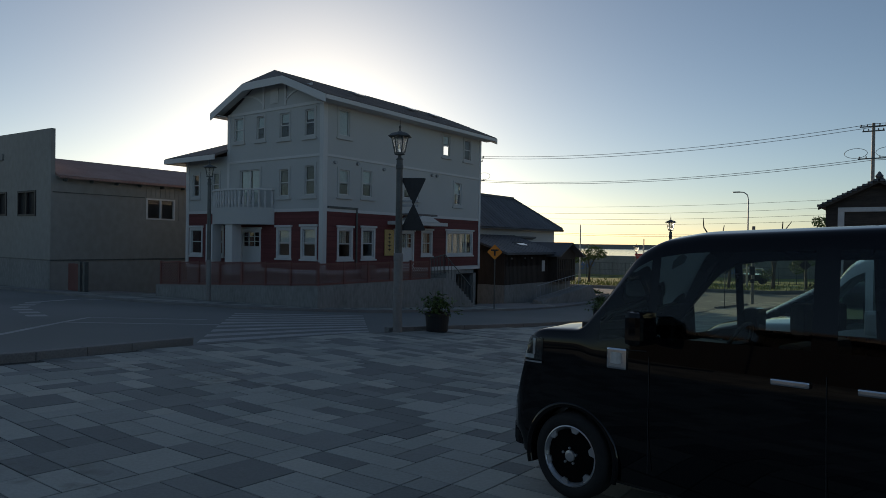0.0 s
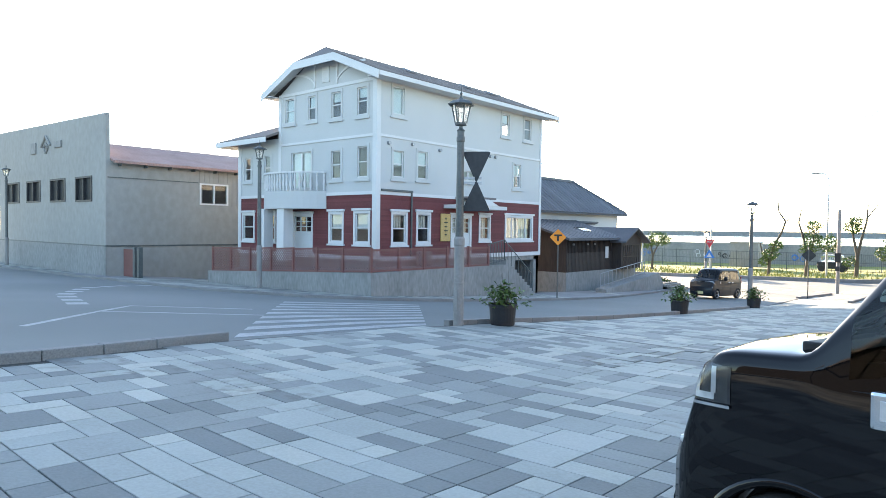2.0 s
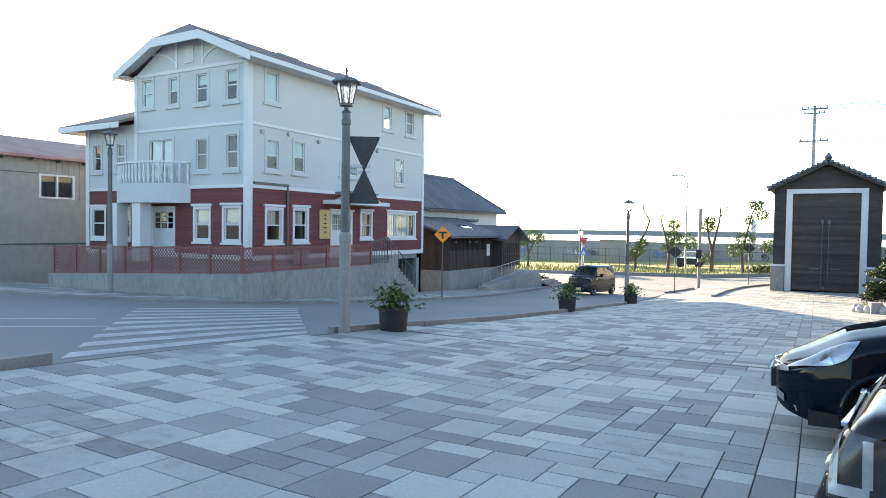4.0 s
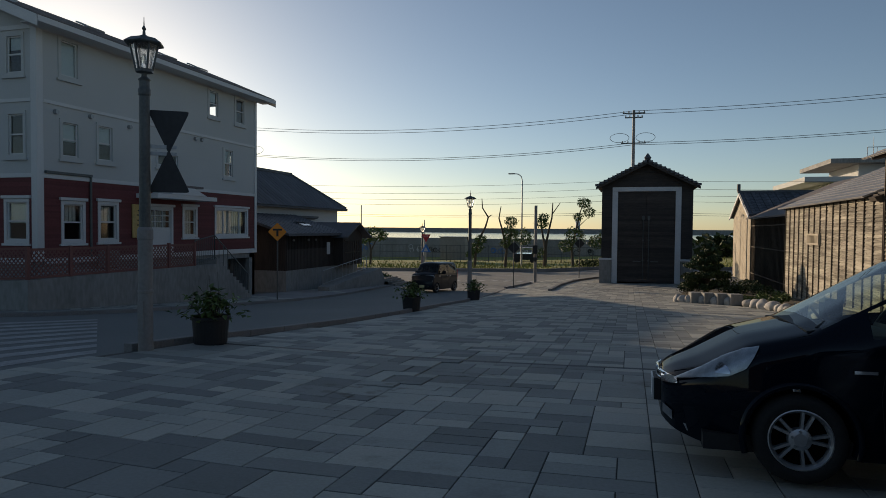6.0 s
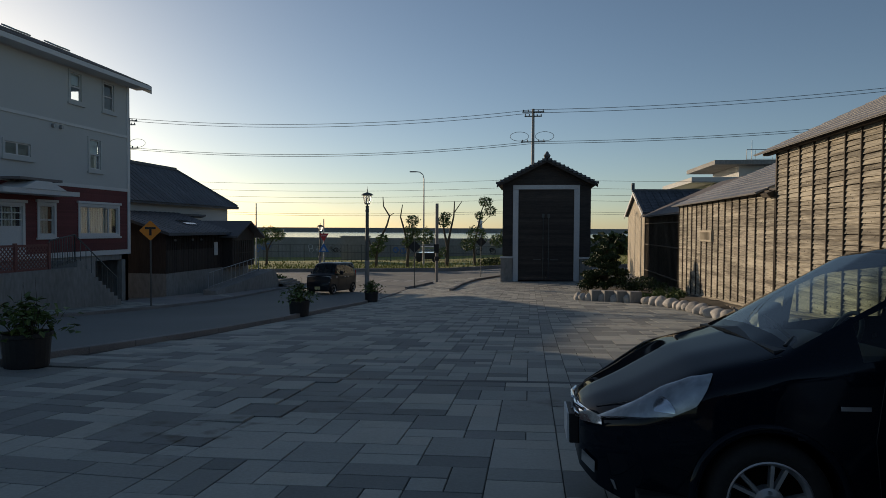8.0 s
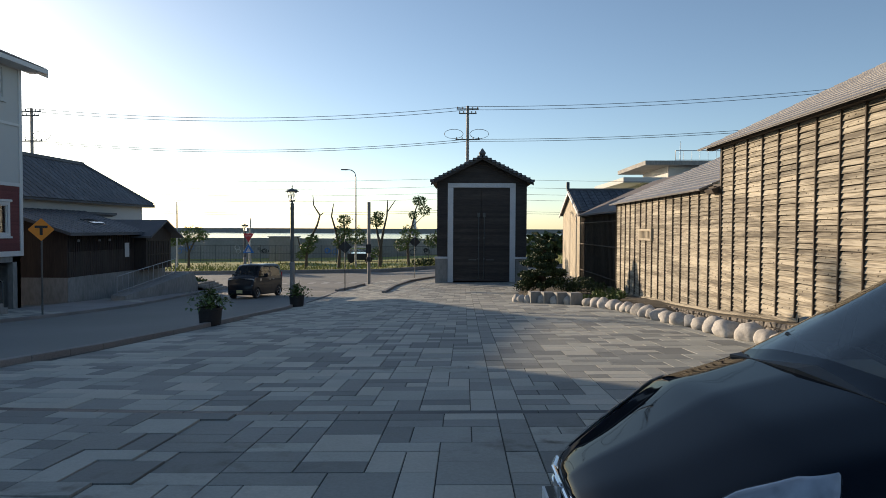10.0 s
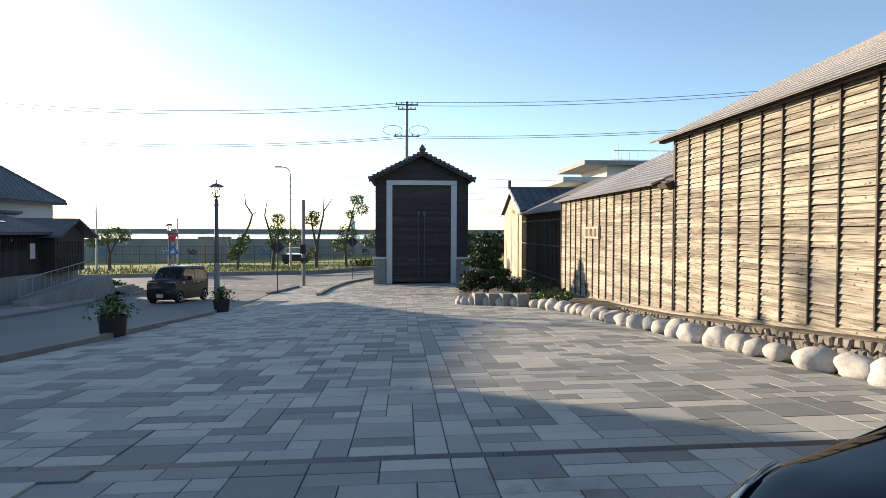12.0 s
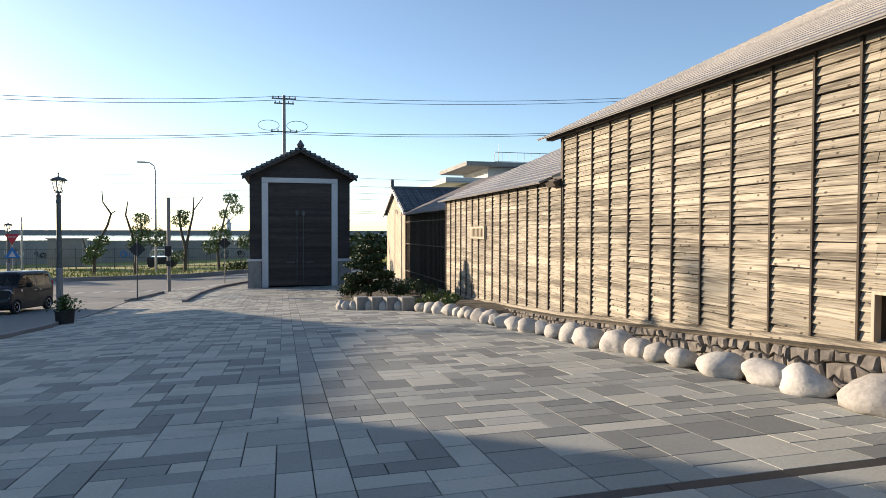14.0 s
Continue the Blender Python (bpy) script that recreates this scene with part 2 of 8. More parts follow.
def solid(name, bm, material, label, category, group="", kind="", at=None, turn=0, smooth=False):
    """A thing of one mesh."""
    ob = new(name, mesh_of(name, bm, material))
    if smooth:
        for f in ob.data.polygons:
            f.use_smooth = True
    if at:
        ob.matrix_world = placed(*at, turn)
    return tagged(ob, label, category, group, kind)


def box(bm, x0, x1, y0, y1, z0, z1, bevel=0.0):
    x0, x1, y0, y1, z0, z1 = min(x0, x1), max(x0, x1), min(y0, y1), max(y0, y1), min(z0, z1), max(z0, z1)
    m = Matrix.Translation(((x0 + x1) / 2, (y0 + y1) / 2, (z0 + z1) / 2)) @ Matrix.Diagonal((x1 - x0, y1 - y0, z1 - z0, 1))
    r = bmesh.ops.create_cube(bm, size=1, matrix=m)
    if bevel:
        edges = {e for v in r["verts"] for e in v.link_edges}
        bmesh.ops.bevel(bm, geom=list(edges), offset=bevel, segments=2, affect="EDGES", profile=0.6)


def boxed(*dims, bevel=0.0):
    bm = bmesh.new()
    box(bm, *dims, bevel=bevel)
    return bm


def hull(bm, low, high):
    """A closed block between two rings of points of the same count (low and high)."""
    a, b = [bm.verts.new(p) for p in low], [bm.verts.new(p) for p in high]
    k = len(a)
    for i in range(k):
        bm.faces.new((a[i], a[(i + 1) % k], b[(i + 1) % k], b[i]))
    bm.faces.new(a[::-1])
    bm.faces.new(b)


def rod(bm, p, q, r0, r1=None, seg=10):
    """A tapered round bar from p to q."""
    p, q = Vector(p), Vector(q)
    d = q - p
    m = Matrix.Translation((p + q) / 2) @ d.to_track_quat("Z", "Y").to_matrix().to_4x4()
    bmesh.ops.create_cone(bm, cap_ends=True, segments=seg, radius1=r0, radius2=r0 if r1 is None else r1, depth=d.length, matrix=m)


def lathe(bm, profile, seg=20, centre=(0, 0, 0)):
    """Turn a profile of (radius, height) about the z axis."""
    rings = []
    for r, z in profile:
        rings.append([bm.verts.new((centre[0] + r * math.cos(2 * math.pi * i / seg), centre[1] + r * math.sin(2 * math.pi * i / seg), centre[2] + z)) for i in range(seg)])
    for a, b in zip(rings, rings[1:]):
        for i in range(seg):
            bm.faces.new((a[i], a[(i + 1) % seg], b[(i + 1) % seg], b[i]))
    bm.faces.new(rings[0][::-1])
    bm.faces.new(rings[-1])


def pierced(bm, axis, at, thick, u0, u1, z0, z1, holes):
    """A wall across axis ('x' or 'y') at its outer face, with rectangular openings (u0, u1, z0, z1) right through."""
    us = sorted({u0, u1, *(h[0] for h in holes), *(h[1] for h in holes)})
    zs = sorted({z0, z1, *(h[2] for h in holes), *(h[3] for h in holes)})
    us, zs = [u for u in us if u0 <= u <= u1], [z for z in zs if z0 <= z <= z1]
    for a, b in zip(us, us[1:]):
        for c, d in zip(zs, zs[1:]):
            if any(h[0] < (a + b) / 2 < h[1] and h[2] < (c + d) / 2 < h[3] for h in holes):
                continue
            if axis == "x":
                box(bm, at, at + thick, a, b, c, d)
            else:
                box(bm, a, b, at, at + thick, c, d)
    bmesh.ops.remove_doubles(bm, verts=bm.verts, dist=0.0005)


def strip(name, left, right, lift, material, label, category, cols=2):
    """A sheet between two lines of (x, y), draped over the ground and lifted."""
    bm = bmesh.new()
    rows = []
    for a, b in zip(left, right):
        a, b = Vector(a), Vector(b)
        across = [a.lerp(b, i / cols) for i in range(cols + 1)]
        rows.append([bm.verts.new((q.x, q.y, ground_z(q.x, q.y) + lift)) for q in across])
    for r, s in zip(rows, rows[1:]):
        for i in range(cols):
            bm.faces.new((r[i], r[i + 1], s[i + 1], s[i]))
    bmesh.ops.recalc_face_normals(bm, faces=bm.faces)
    if bm.faces[:] and bm.faces[0].normal.z < 0:
        bmesh.ops.reverse_faces(bm, faces=bm.faces)
    return solid(name, bm, material, label, category, kind="structure")


def swept(bm, sections):
    """One closed bar through a row of four-cornered sections."""
    rows = [[bm.verts.new(p) for p in sec] for sec in sections]
    for a, b in zip(rows, rows[1:]):
        for i in range(4):
            bm.faces.new((a[i], a[(i + 1) % 4], b[(i + 1) % 4], b[i]))
    bm.faces.new(rows[0][::-1])
    bm.faces.new(rows[-1])
    bmesh.ops.recalc_face_normals(bm, faces=bm.faces)


def resample(line, step):
    out = [Vector((*line[0], 0))]
    for a, b in zip(line, line[1:]):
        a, b = Vector((*a, 0)), Vector((*b, 0))
        k = max(1, round((b - a).length / step))
        out += [a.lerp(b, i / k) for i in range(1, k + 1)]
    return [(v.x, v.y) for v in out]


def kerb_line(name, line, width, top, label, low=-0.3, length=1.0):
    """A row of kerb stones along a line; each stone is a part."""
    root = thing(name, label, "kerb", kind="structure", at=(*line[0], ground_z(*line[0])))
    base = Matrix.Translation((-line[0][0], -line[0][1], -ground_z(*line[0])))
    for a, b in zip(resample(line, length), resample(line, length)[1:]):
        d = (Vector(b) - Vector(a))
        L, ang = d.length, math.degrees(math.atan2(d.y, d.x))
        bm = boxed(0.004, L - 0.008, 0, width, low, top, bevel=0.018)
        for v in bm.verts:
            v.co.z += (ground_z(*b) - ground_z(*a)) * v.co.x / L
        bm.transform(base @ pose(a[0], a[1], ground_z(*a), 0, 0, ang))
        part("kerb_stone", bm, M["kerb"], root)
    return root


def on_slope(ob):
    """Lean a thing so that it stands square on the sloping ground."""
    x, y = ob.matrix_world.translation.x / UNIT, ob.matrix_world.translation.y / UNIT
    n = Vector((-(ground_z(x + 0.5, y) - ground_z(x - 0.5, y)), -(ground_z(x, y + 0.5) - ground_z(x, y - 0.5)), 1)).normalized()
    lean = Vector((0, 0, 1)).rotation_difference(n).to_matrix().to_4x4()
    ob.matrix_world = Matrix.Translation(ob.matrix_world.translation) @ lean @ ob.matrix_world.to_3x3().to_4x4()
    return ob

# ---- ground, roads, sea ----
def ground_sheet():
    xs = [-2500, -600, -200, -100, -70, -45, -30, -20, -11, -10, -9, -8, -7, -6, 2.2, 3.3, 3.45, 4.8, 4.9, 12, 30, 80, 200, 600, 2500]
    ys = [-2500, -600, -200, -90, -60, -20, 0, 6, 12, 20, 30, 36, 38, 40, 42, 44, 48, 52, 56, 60, 66, 80, 100, 118]
    bm = bmesh.new()
    grid = [[bm.verts.new((x, y, ground_z(x, y) - (0.40 if 3.4 < x < 4.85 and 10 < y < 37 else 0.05))) for x in xs] for y in ys]
    for r, s in zip(grid, grid[1:]):
        for i in range(len(xs) - 1):
            bm.faces.new((r[i], r[i + 1], s[i + 1], s[i]))
    solid("ground", bm, M["asphalt"], "worn grey asphalt sloping down to the sea", "ground", kind="structure")


ground_sheet()
bm = boxed(-2500, 2500, 117.9, 4500, -7.5, -3.6)
solid("water", bm, M["water"], "calm grey-blue harbour water beyond the sea wall", "water", kind="structure")

# edge between the plaza and the street, and the planted edge by the warehouse
EDGE_S = [(-10.9, -12), (-10.95, 2.0), (-11.05, 4.5), (-11.35, 6.2), (-11.6, 7.6)]
EDGE_N = [(-11.3, 13.2), (-11.15, 15.2), (-10.85, 17.5), (-10.6, 20.4), (-10.55, 24.5), (-10.75, 29.0), (-10.9, 34.8), (-11.3, 38.2)]
EDGE_F = [(-11.3, 38.2), (-11.45, 41), (-11.6, 46), (-11.75, 50.5), (-10.9, 57.4)]
EDGE_R = [(3.3, -12), (3.3, 10), (2.9, 16), (2.6, 19), (2.35, 22.5), (2.15, 25.5), (1.9, 29.7), (1.1, 32.7), (-1.1, 34.9), (-1.0, 38), (0.9, 53.6), (0.9, 54.2), (-5.4, 54.4), (-5.4, 62), (-7.2, 62)]
LEFT = EDGE_S + EDGE_N + EDGE_F[1:] + [(-10.4, 60.5), (-7.2, 62)]


def at_y(line, y):
    for a, b in zip(line, line[1:]):
        if a[1] <= y <= b[1]:
            return a[0] + (b[0] - a[0]) * (y - a[1]) / (b[1] - a[1] + 1e-9)
    return line[-1][0] if y > line[-1][1] else line[0][0]


RIGHT_UP = EDGE_R[:11] + [(0.9, 54.2)]


def plaza_right(y):
    return at_y(RIGHT_UP, y) if y < 54.2 else -5.4


ys = [-12 + 2 * i for i in range(33)] + [54.15, 54.25, 56, 58, 60, 62]
strip("pavement", [(at_y(LEFT, y), y) for y in ys], [(plaza_right(y), y) for y in ys], -0.016, M["joint"], "dark sanded joints under the plaza slabs", "pavement", cols=30)

KERB = "rough granite kerb stones along the street"
kerb_line("kerb", EDGE_S, 0.19, 0.13, KERB)
kerb_line("kerb", EDGE_N, 0.19, 0.11, KERB)
kerb_line("kerb", EDGE_F, 0.19, 0.015, KERB)
kerb_line("kerb", [(-11.75, 50.7), (-10.95, 57.3)], 0.22, 0.12, KERB)
kerb_line("kerb", [(-7.95, 45.8), (-8.0, 52), (-7.4, 57.2), (-5.6, 60.5)], 0.25, 0.13, KERB)

# pavement along the houses on the other side of the street
FAR = [(-70, 15.4), (-56.6, 15.6), (-47, 16.8), (-38, 16.5), (-32, 16.0), (-27.5, 16.2), (-22.8, 17.5), (-20.3, 19.6), (-19.3, 22), (-18.9, 28), (-19.1, 33), (-20.3, 41.7), (-21.1, 50), (-21.2, 57)]
BACK = [(-70, 18.4), (-62, 18.1), (-48, 21.5), (-38, 23), (-32, 21.8), (-29, 21.3), (-24, 21), (-22.5, 22), (-22.3, 24), (-22.3, 30), (-24, 36), (-24.6, 45), (-24.6, 54), (-24.6, 57.2)]
strip("sidewalk", FAR, BACK, 0.05, M["sidewalk"], "grey slab pavement along the house fronts", "pavement")
kerb_line("kerb", FAR, 0.16, 0.07, KERB, length=2.2)

# zebra crossing between the plaza and the house
bm = bmesh.new()
A0, A1, B0, B1 = Vector((-12.0, 7.9)), Vector((-11.75, 12.9)), Vector((-20.8, 15.4)), Vector((-18.2, 19.6))
zebra = thing("zebra_crossing", "worn white painted zebra crossing on the asphalt", "road marking", kind="structure")
for i in range(9):
    s0, s1 = (i + 0.12) / 9, (i + 0.62) / 9
    q = [A0.lerp(B0, s0), A1.lerp(B1, s0), A1.lerp(B1, s1), A0.lerp(B0, s1)]
    bm = bmesh.new()
    rows = [[bm.verts.new((v.x, v.y, ground_z(v.x, v.y) - 0.045)) for v in (q[0].lerp(q[1], k / 16), q[3].lerp(q[2], k / 16))] for k in range(17)]
    for r, s in zip(rows, rows[1:]):
        bm.faces.new((r[0], s[0], s[1], r[1]))
    bmesh.ops.recalc_face_normals(bm, faces=bm.faces)
    if bm.faces[:] and bm.faces[:][0].normal.z < 0:
        bmesh.ops.reverse_faces(bm, faces=bm.faces)
    part("stripe", bm, M["paint"], zebra)


def painted(line, width, label="worn white painted line on the asphalt"):
    pts = resample(line, 1.0)
    l, r = [], []
    for i, p in enumerate(pts):
        a, b = pts[max(i - 1, 0)], pts[min(i + 1, len(pts) - 1)]
        d = (Vector(b) - Vector(a)).normalized() * width / 2
        l.append((p[0] - d.y, p[1] + d.x))
        r.append((p[0] + d.y, p[1] - d.x))
    strip("road_line", l, r, -0.045, M["paint"], label, "road marking")


painted([(-15.9, 5.7), (-18.6, 8.2), (-15.75, 11.1)], 0.17)
painted([(-18.6, 8.2), (-20.0, 9.6), (-17.5, 11.9)], 0.17)
ARC = resample([(-21, 8.6), (-25.5, 9.8), (-29.5, 12.0), (-31.8, 14.6), (-32.4, 16.6)], 0.75)
for a, b in zip(ARC[::2], ARC[1::2]):
    painted([a, b], 0.55, "worn white dashed line on the asphalt")
painted([(-19.5, 52.5), (-12.6, 51.0)], 0.3)
for i in range(9):
    x = -19 + i * 1.15
    painted([(x - 1.5, 60.5 - i * 0.1), (x - 1.4, 63.2 - i * 0.1)], 0.5)
for i in range(16):
    painted([(-46 + i * 5, 68.0), (-43.5 + i * 5, 68.0)], 0.16)

# verge beyond the sea road
strip("verge", [(x, 74.5) for x in range(-160, 161, 8)], [(x, 117) for x in range(-160, 161, 8)], 0.03, M["grass"], "dry yellow-green lawn beyond the sea road", "grass")
kerb_line("kerb", [(-120, 74.3), (60, 74.3)], 0.3, 0.28, "low concrete kerb along the sea road", length=6.0)
# garden bed by the warehouse
bm = bmesh.new()
GY = [10 + i for i in range(46)]
def bed_z(x, y):
    ditch = 0.34 * min(max((x - plaza_right(y) - 0.35) / 0.6, 0), 1) * min(max((33 - y) / 3, 0), 1)
    return ground_z(x, y) + 0.03 - ditch + 0.03 * math.sin(3.1 * y + 2 * x)


rows = [[bm.verts.new((x, y, bed_z(x, y))) for x in (plaza_right(y) + 0.05, plaza_right(y) + 0.35, plaza_right(y) + 0.95, 4.2, 6.0)] for y in GY if y < 54]
for r, s in zip(rows, rows[1:]):
    for i in range(4):
        bm.faces.new((r[i], r[i + 1], s[i + 1], s[i]))
solid("garden_bed", bm, M["earth"], "bare earth bed beside the warehouse wall", "garden bed", kind="structure")

# ---- house ----
def put_box(bm, axis, at, out, d0, d1, u0, u1, z0, z1, bevel=0.0):
    """A box by its depth in front of a wall face (d0 to d1, outward positive), its run along the wall and its heights."""
    a, b = at + out * d0, at + out * d1
    if axis == "x":
        box(bm, a, b, u0, u1, z0, z1, bevel)
    else:
        box(bm, u0, u1, a, b, z0, z1, bevel)


def window(parent, axis, at, out, u0, u1, z0, z1, kind="sash", cap=False):
    """Window with casing, sill and bars; the casing lies within u0..u1, z0..z1 and the opening behind it."""
    w = 0.13
    bm = bmesh.new()
    for c in ((u0, u0 + w, z0, z1), (u1 - w, u1, z0, z1), (u0 + w, u1 - w, z1 - w, z1), (u0 + w, u1 - w, z0, z0 + w)):
        put_box(bm, axis, at, out, -0.10, 0.045, *c)
    trim = M["white"] if cap else M["stucco"]
    win = part("window", bm, trim, parent, "white painted window with a plain casing" if cap else "white sash window with a pale grey casing")
    i0, i1, j0, j1 = u0 + w, u1 - w, z0 + w, z1 - w
    bm = bmesh.new()
    put_box(bm, axis, at, out, 0.0, 0.10, u0 - 0.07, u1 + 0.07, z0 - 0.09, z0 - 0.002, 0.01)
    part("sill", bm, trim, win)
    if cap:
        bm = bmesh.new()
        put_box(bm, axis, at, out, 0.0, 0.11, u0 - 0.08, u1 + 0.08, z1 + 0.002, z1 + 0.12, 0.015)
        part("head_moulding", bm, M["white"], win)
    bm = bmesh.new()
    b = 0.05
    for c in ((i0, i0 + b, j0, j1), (i1 - b, i1, j0, j1), (i0 + b, i1 - b, j1 - b, j1), (i0 + b, i1 - b, j0, j0 + b)):
        put_box(bm, axis, at, out, -0.09, -0.03, *c)
    if kind == "sash":
        m = (j0 + j1) / 2
        put_box(bm, axis, at, out, -0.09, -0.02, i0 + b, i1 - b, m - 0.03, m + 0.03)
    elif kind == "triple":
        for f in (0.24, 0.76):
            m = i0 + (i1 - i0) * f
            put_box(bm, axis, at, out, -0.09, -0.02, m - 0.03, m + 0.03, j0 + b, j1 - b)
    elif kind == "double":
        m = (i0 + i1) / 2
        put_box(bm, axis, at, out, -0.09, -0.02, m - 0.05, m + 0.05, j0 + b, j1 - b)
    elif kind == "door":
        m = (i0 + i1) / 2
        for f in (0.33, 0.66):
            put_box(bm, axis, at, out, -0.085, -0.025, i0 + (i1 - i0) * f - 0.02, i0 + (i1 - i0) * f + 0.02, j0 + 0.55 * (j1 - j0), j1 - b)
        for f in (0.55, 0.7, 0.85):
            put_box(bm, axis, at, out, -0.083, -0.027, i0 + b, i1 - b, j0 + (j1 - j0) * f - 0.02, j0 + (j1 - j0) * f + 0.02)
        put_box(bm, axis, at, out, -0.08, -0.03, i0 + b, i1 - b, j0 + b, j0 + 0.54 * (j1 - j0))
    part("sash", bm, M["white"], win)
    bm = bmesh.new()
    put_box(bm, axis, at, out, -0.066, -0.058, i0 + b, i1 - b, j0 + b, j1 - b)
    pane = part("pane", bm, M["glass"], win)
    pane.visible_shadow = False
    return i0, i1, j0, j1


HX0, HX1, HY0, HY1, HT = -32.5, -24.6, 23.4, 38.2, 8.84
house = thing("house", "three-storey house with red lower siding, pale upper walls and clipped-gable roof", "house")
FRONT = [(-32.05, -31.0, 7.15, 8.7, "sash"), (-30.05, -29.15, 7.12, 8.65, "sash"), (-28.1, -27.1, 7.05, 8.62, "sash"), (-26.12, -25.15, 7.0, 8.62, "sash"),
         (-31.5, -29.5, 3.5, 5.72, "double"), (-28.1, -27.1, 3.92, 5.6, "sash"), (-26.08, -25.1, 3.92, 5.7, "sash")]
FRONT_LOW = [(-28.15, -26.95, 0.68, 2.35, "sash"), (-26.2, -24.98, 0.68, 2.38, "sash"), (-31.2, -29.45, 0.12, 2.25, "door")]
SIDE = [(24.35, 25.4, 7.1, 8.72, "plain"), (33.65, 34.65, 7.12, 8.68, "sash"), (36.05, 37.1, 7.1, 8.7, "sash"), (24.4, 25.4, 3.97, 5.55, "sash"), (26.2, 27.2, 4.0, 5.68, "sash"),
        (34.95, 36.0, 4.02, 5.72, "sash"), (29.75, 31.4, 4.15, 4.95, "double")]
SIDE_LOW = [(24.42, 25.6, 0.66, 2.36, "sash"), (26.25, 27.4, 0.68, 2.4, "sash"), (29.05, 30.9, 0.12, 2.3, "door"), (31.6, 32.75, 0.82, 2.38, "sash"), (34.2, 37.35, 0.82, 2.42, "triple")]
W = 0.16


def hole(w):
    return (w[0] + 0.1, w[1] - 0.1, w[2] + 0.1, w[3] - 0.1)


bm = bmesh.new()
pierced(bm, "y", HY0, W, HX0, HX1 - W, 3.26, HT, [hole(w) for w in FRONT])
pierced(bm, "x", HX1, -W, HY0, HY1, 3.26, HT, [hole(w) for w in SIDE])
box(bm, HX0, HX0 + W, HY0 + W, HY1 - W, 3.26, HT)
pierced(bm, "y", HY1, -W, HX0, HX1 - W, 3.26, HT, [(-32.0, -31.0, 7.2, 8.6), (-28, -27, 7.2, 8.6), (-26.5, -25.5, 4.1, 5.6)])
wall = part("upper_wall", bm, M["stucco"], house, "pale grey stucco upper walls")


def courses(bm, axis, at, out, u0, u1, z0, z1, holes, step=0.075):
    """Lapped siding courses on a wall, broken at the openings."""
    n = max(1, round((z1 - z0) / step))
    for i in range(n):
        c, d = z0 + (z1 - z0) * i / n, z0 + (z1 - z0) * (i + 1) / n
        cuts = sorted((h[0], h[1]) for h in holes if h[2] < d and h[3] > c)
        a = u0
        for h0, h1 in cuts + [(u1, u1)]:
            if h0 - a > 0.02:
                put_box(bm, axis, at, out, -0.002, 0.012 + 0.004 * (i % 2), a, min(h0, u1), c + 0.006, d)
            a = max(a, h1)


bm = bmesh.new()
pierced(bm, "y", HY0, W, -36.6, HX1 - W, 0.0, 3.258, [hole(w) for w in FRONT_LOW] + [(-36.15, -35.0, 0.75, 2.25), (-34.0, -32.9, 0.75, 2.25)])
pierced(bm, "x", HX1, -W, HY0, HY1, 0.0, 3.258, [hole(w) for w in SIDE_LOW])
box(bm, -36.6, -36.6 + W, HY0 + W, HY1 - W, 0, 3.258)
box(bm, -36.6, HX1 - W, HY1 - W, HY1, 0, 3.258)
courses(bm, "x", HX1, 1, HY0 + 0.2, HY1 - 0.2, 0.12, 3.15, [w for w in SIDE_LOW])
courses(bm, "y", HY0, -1, -36.5, HX1 - 0.2, 0.12, 3.15, [w for w in FRONT_LOW] + [(-36.25, -34.9, 0.6, 2.35), (-34.1, -32.8, 0.6, 2.35)])
part("lower_wall", bm, M["red"], house, "dark red brick-patterned siding on the ground floor")

for w in FRONT + FRONT_LOW:
    window(house, "y", HY0, -1, *w[:4], w[4], cap=w[2] < 3)
for w in SIDE + SIDE_LOW:
    window(house, "x", HX1, 1, *w[:4], w[4], cap=w[2] < 3)
# pale boards behind the panes, full or half height, painting in reflected sky
for axis, u0, u1, z0, z1 in (("y", -31.9, -31.15, 7.3, 8.55), ("y", -29.9, -29.3, 7.9, 8.5), ("y", -27.95, -27.25, 8.0, 8.5), ("y", -25.97, -25.3, 8.0, 8.5), ("y", -31.3, -30.6, 3.7, 5.55), ("y", -30.4, -29.7, 3.7, 5.55),
                             ("y", -28.0, -27.1, 1.45, 2.2), ("y", -26.05, -25.13, 1.45, 2.2), ("x", 24.5, 25.25, 7.25, 8.6), ("x", 24.5, 25.3, 4.7, 5.45), ("x", 26.3, 27.1, 4.8, 5.55), ("x", 33.8, 34.5, 8.0, 8.55), ("x", 35.1, 35.85, 4.9, 5.6)):
    bm = bmesh.new()
    put_box(bm, axis, HX1 if axis == "x" else HY0, 1 if axis == "x" else -1, -0.155, -0.14, u0, u1, z0, z1)
    part("blind", bm, M["blind"], house, "pale grey-green board behind the glass, standing for reflected sky")
# white corner boards, bands and base trim
for name, dims in (("corner_board", (HX1 - 0.24, HX1 + 0.05, HY0 - 0.05, HY0 + 0.24, 0.0, HT)), ("corner_board", (HX1 - 0.1, HX1 + 0.05, HY1 - 0.16, HY1 + 0.05, -0.12, HT)),
                   ("corner_board", (HX0 - 0.05, HX0 + 0.18, HY0 - 0.05, HY0 + 0.1, 3.28, HT))):
    part(name, boxed(*dims, bevel=0.01), M["white"], house)
for z, h in ((3.18, 0.16), (6.02, 0.13), (8.72, 0.16)):
    part("band", boxed(HX1, HX1 + 0.05, HY0 + 0.245, HY1 - 0.165, z, z + h), M["white"], house)
    part("band", boxed(HX0 if z > 4 else -36.5, HX1 - 0.245, HY0 - 0.05, HY0, z, z + h), M["white"], house)
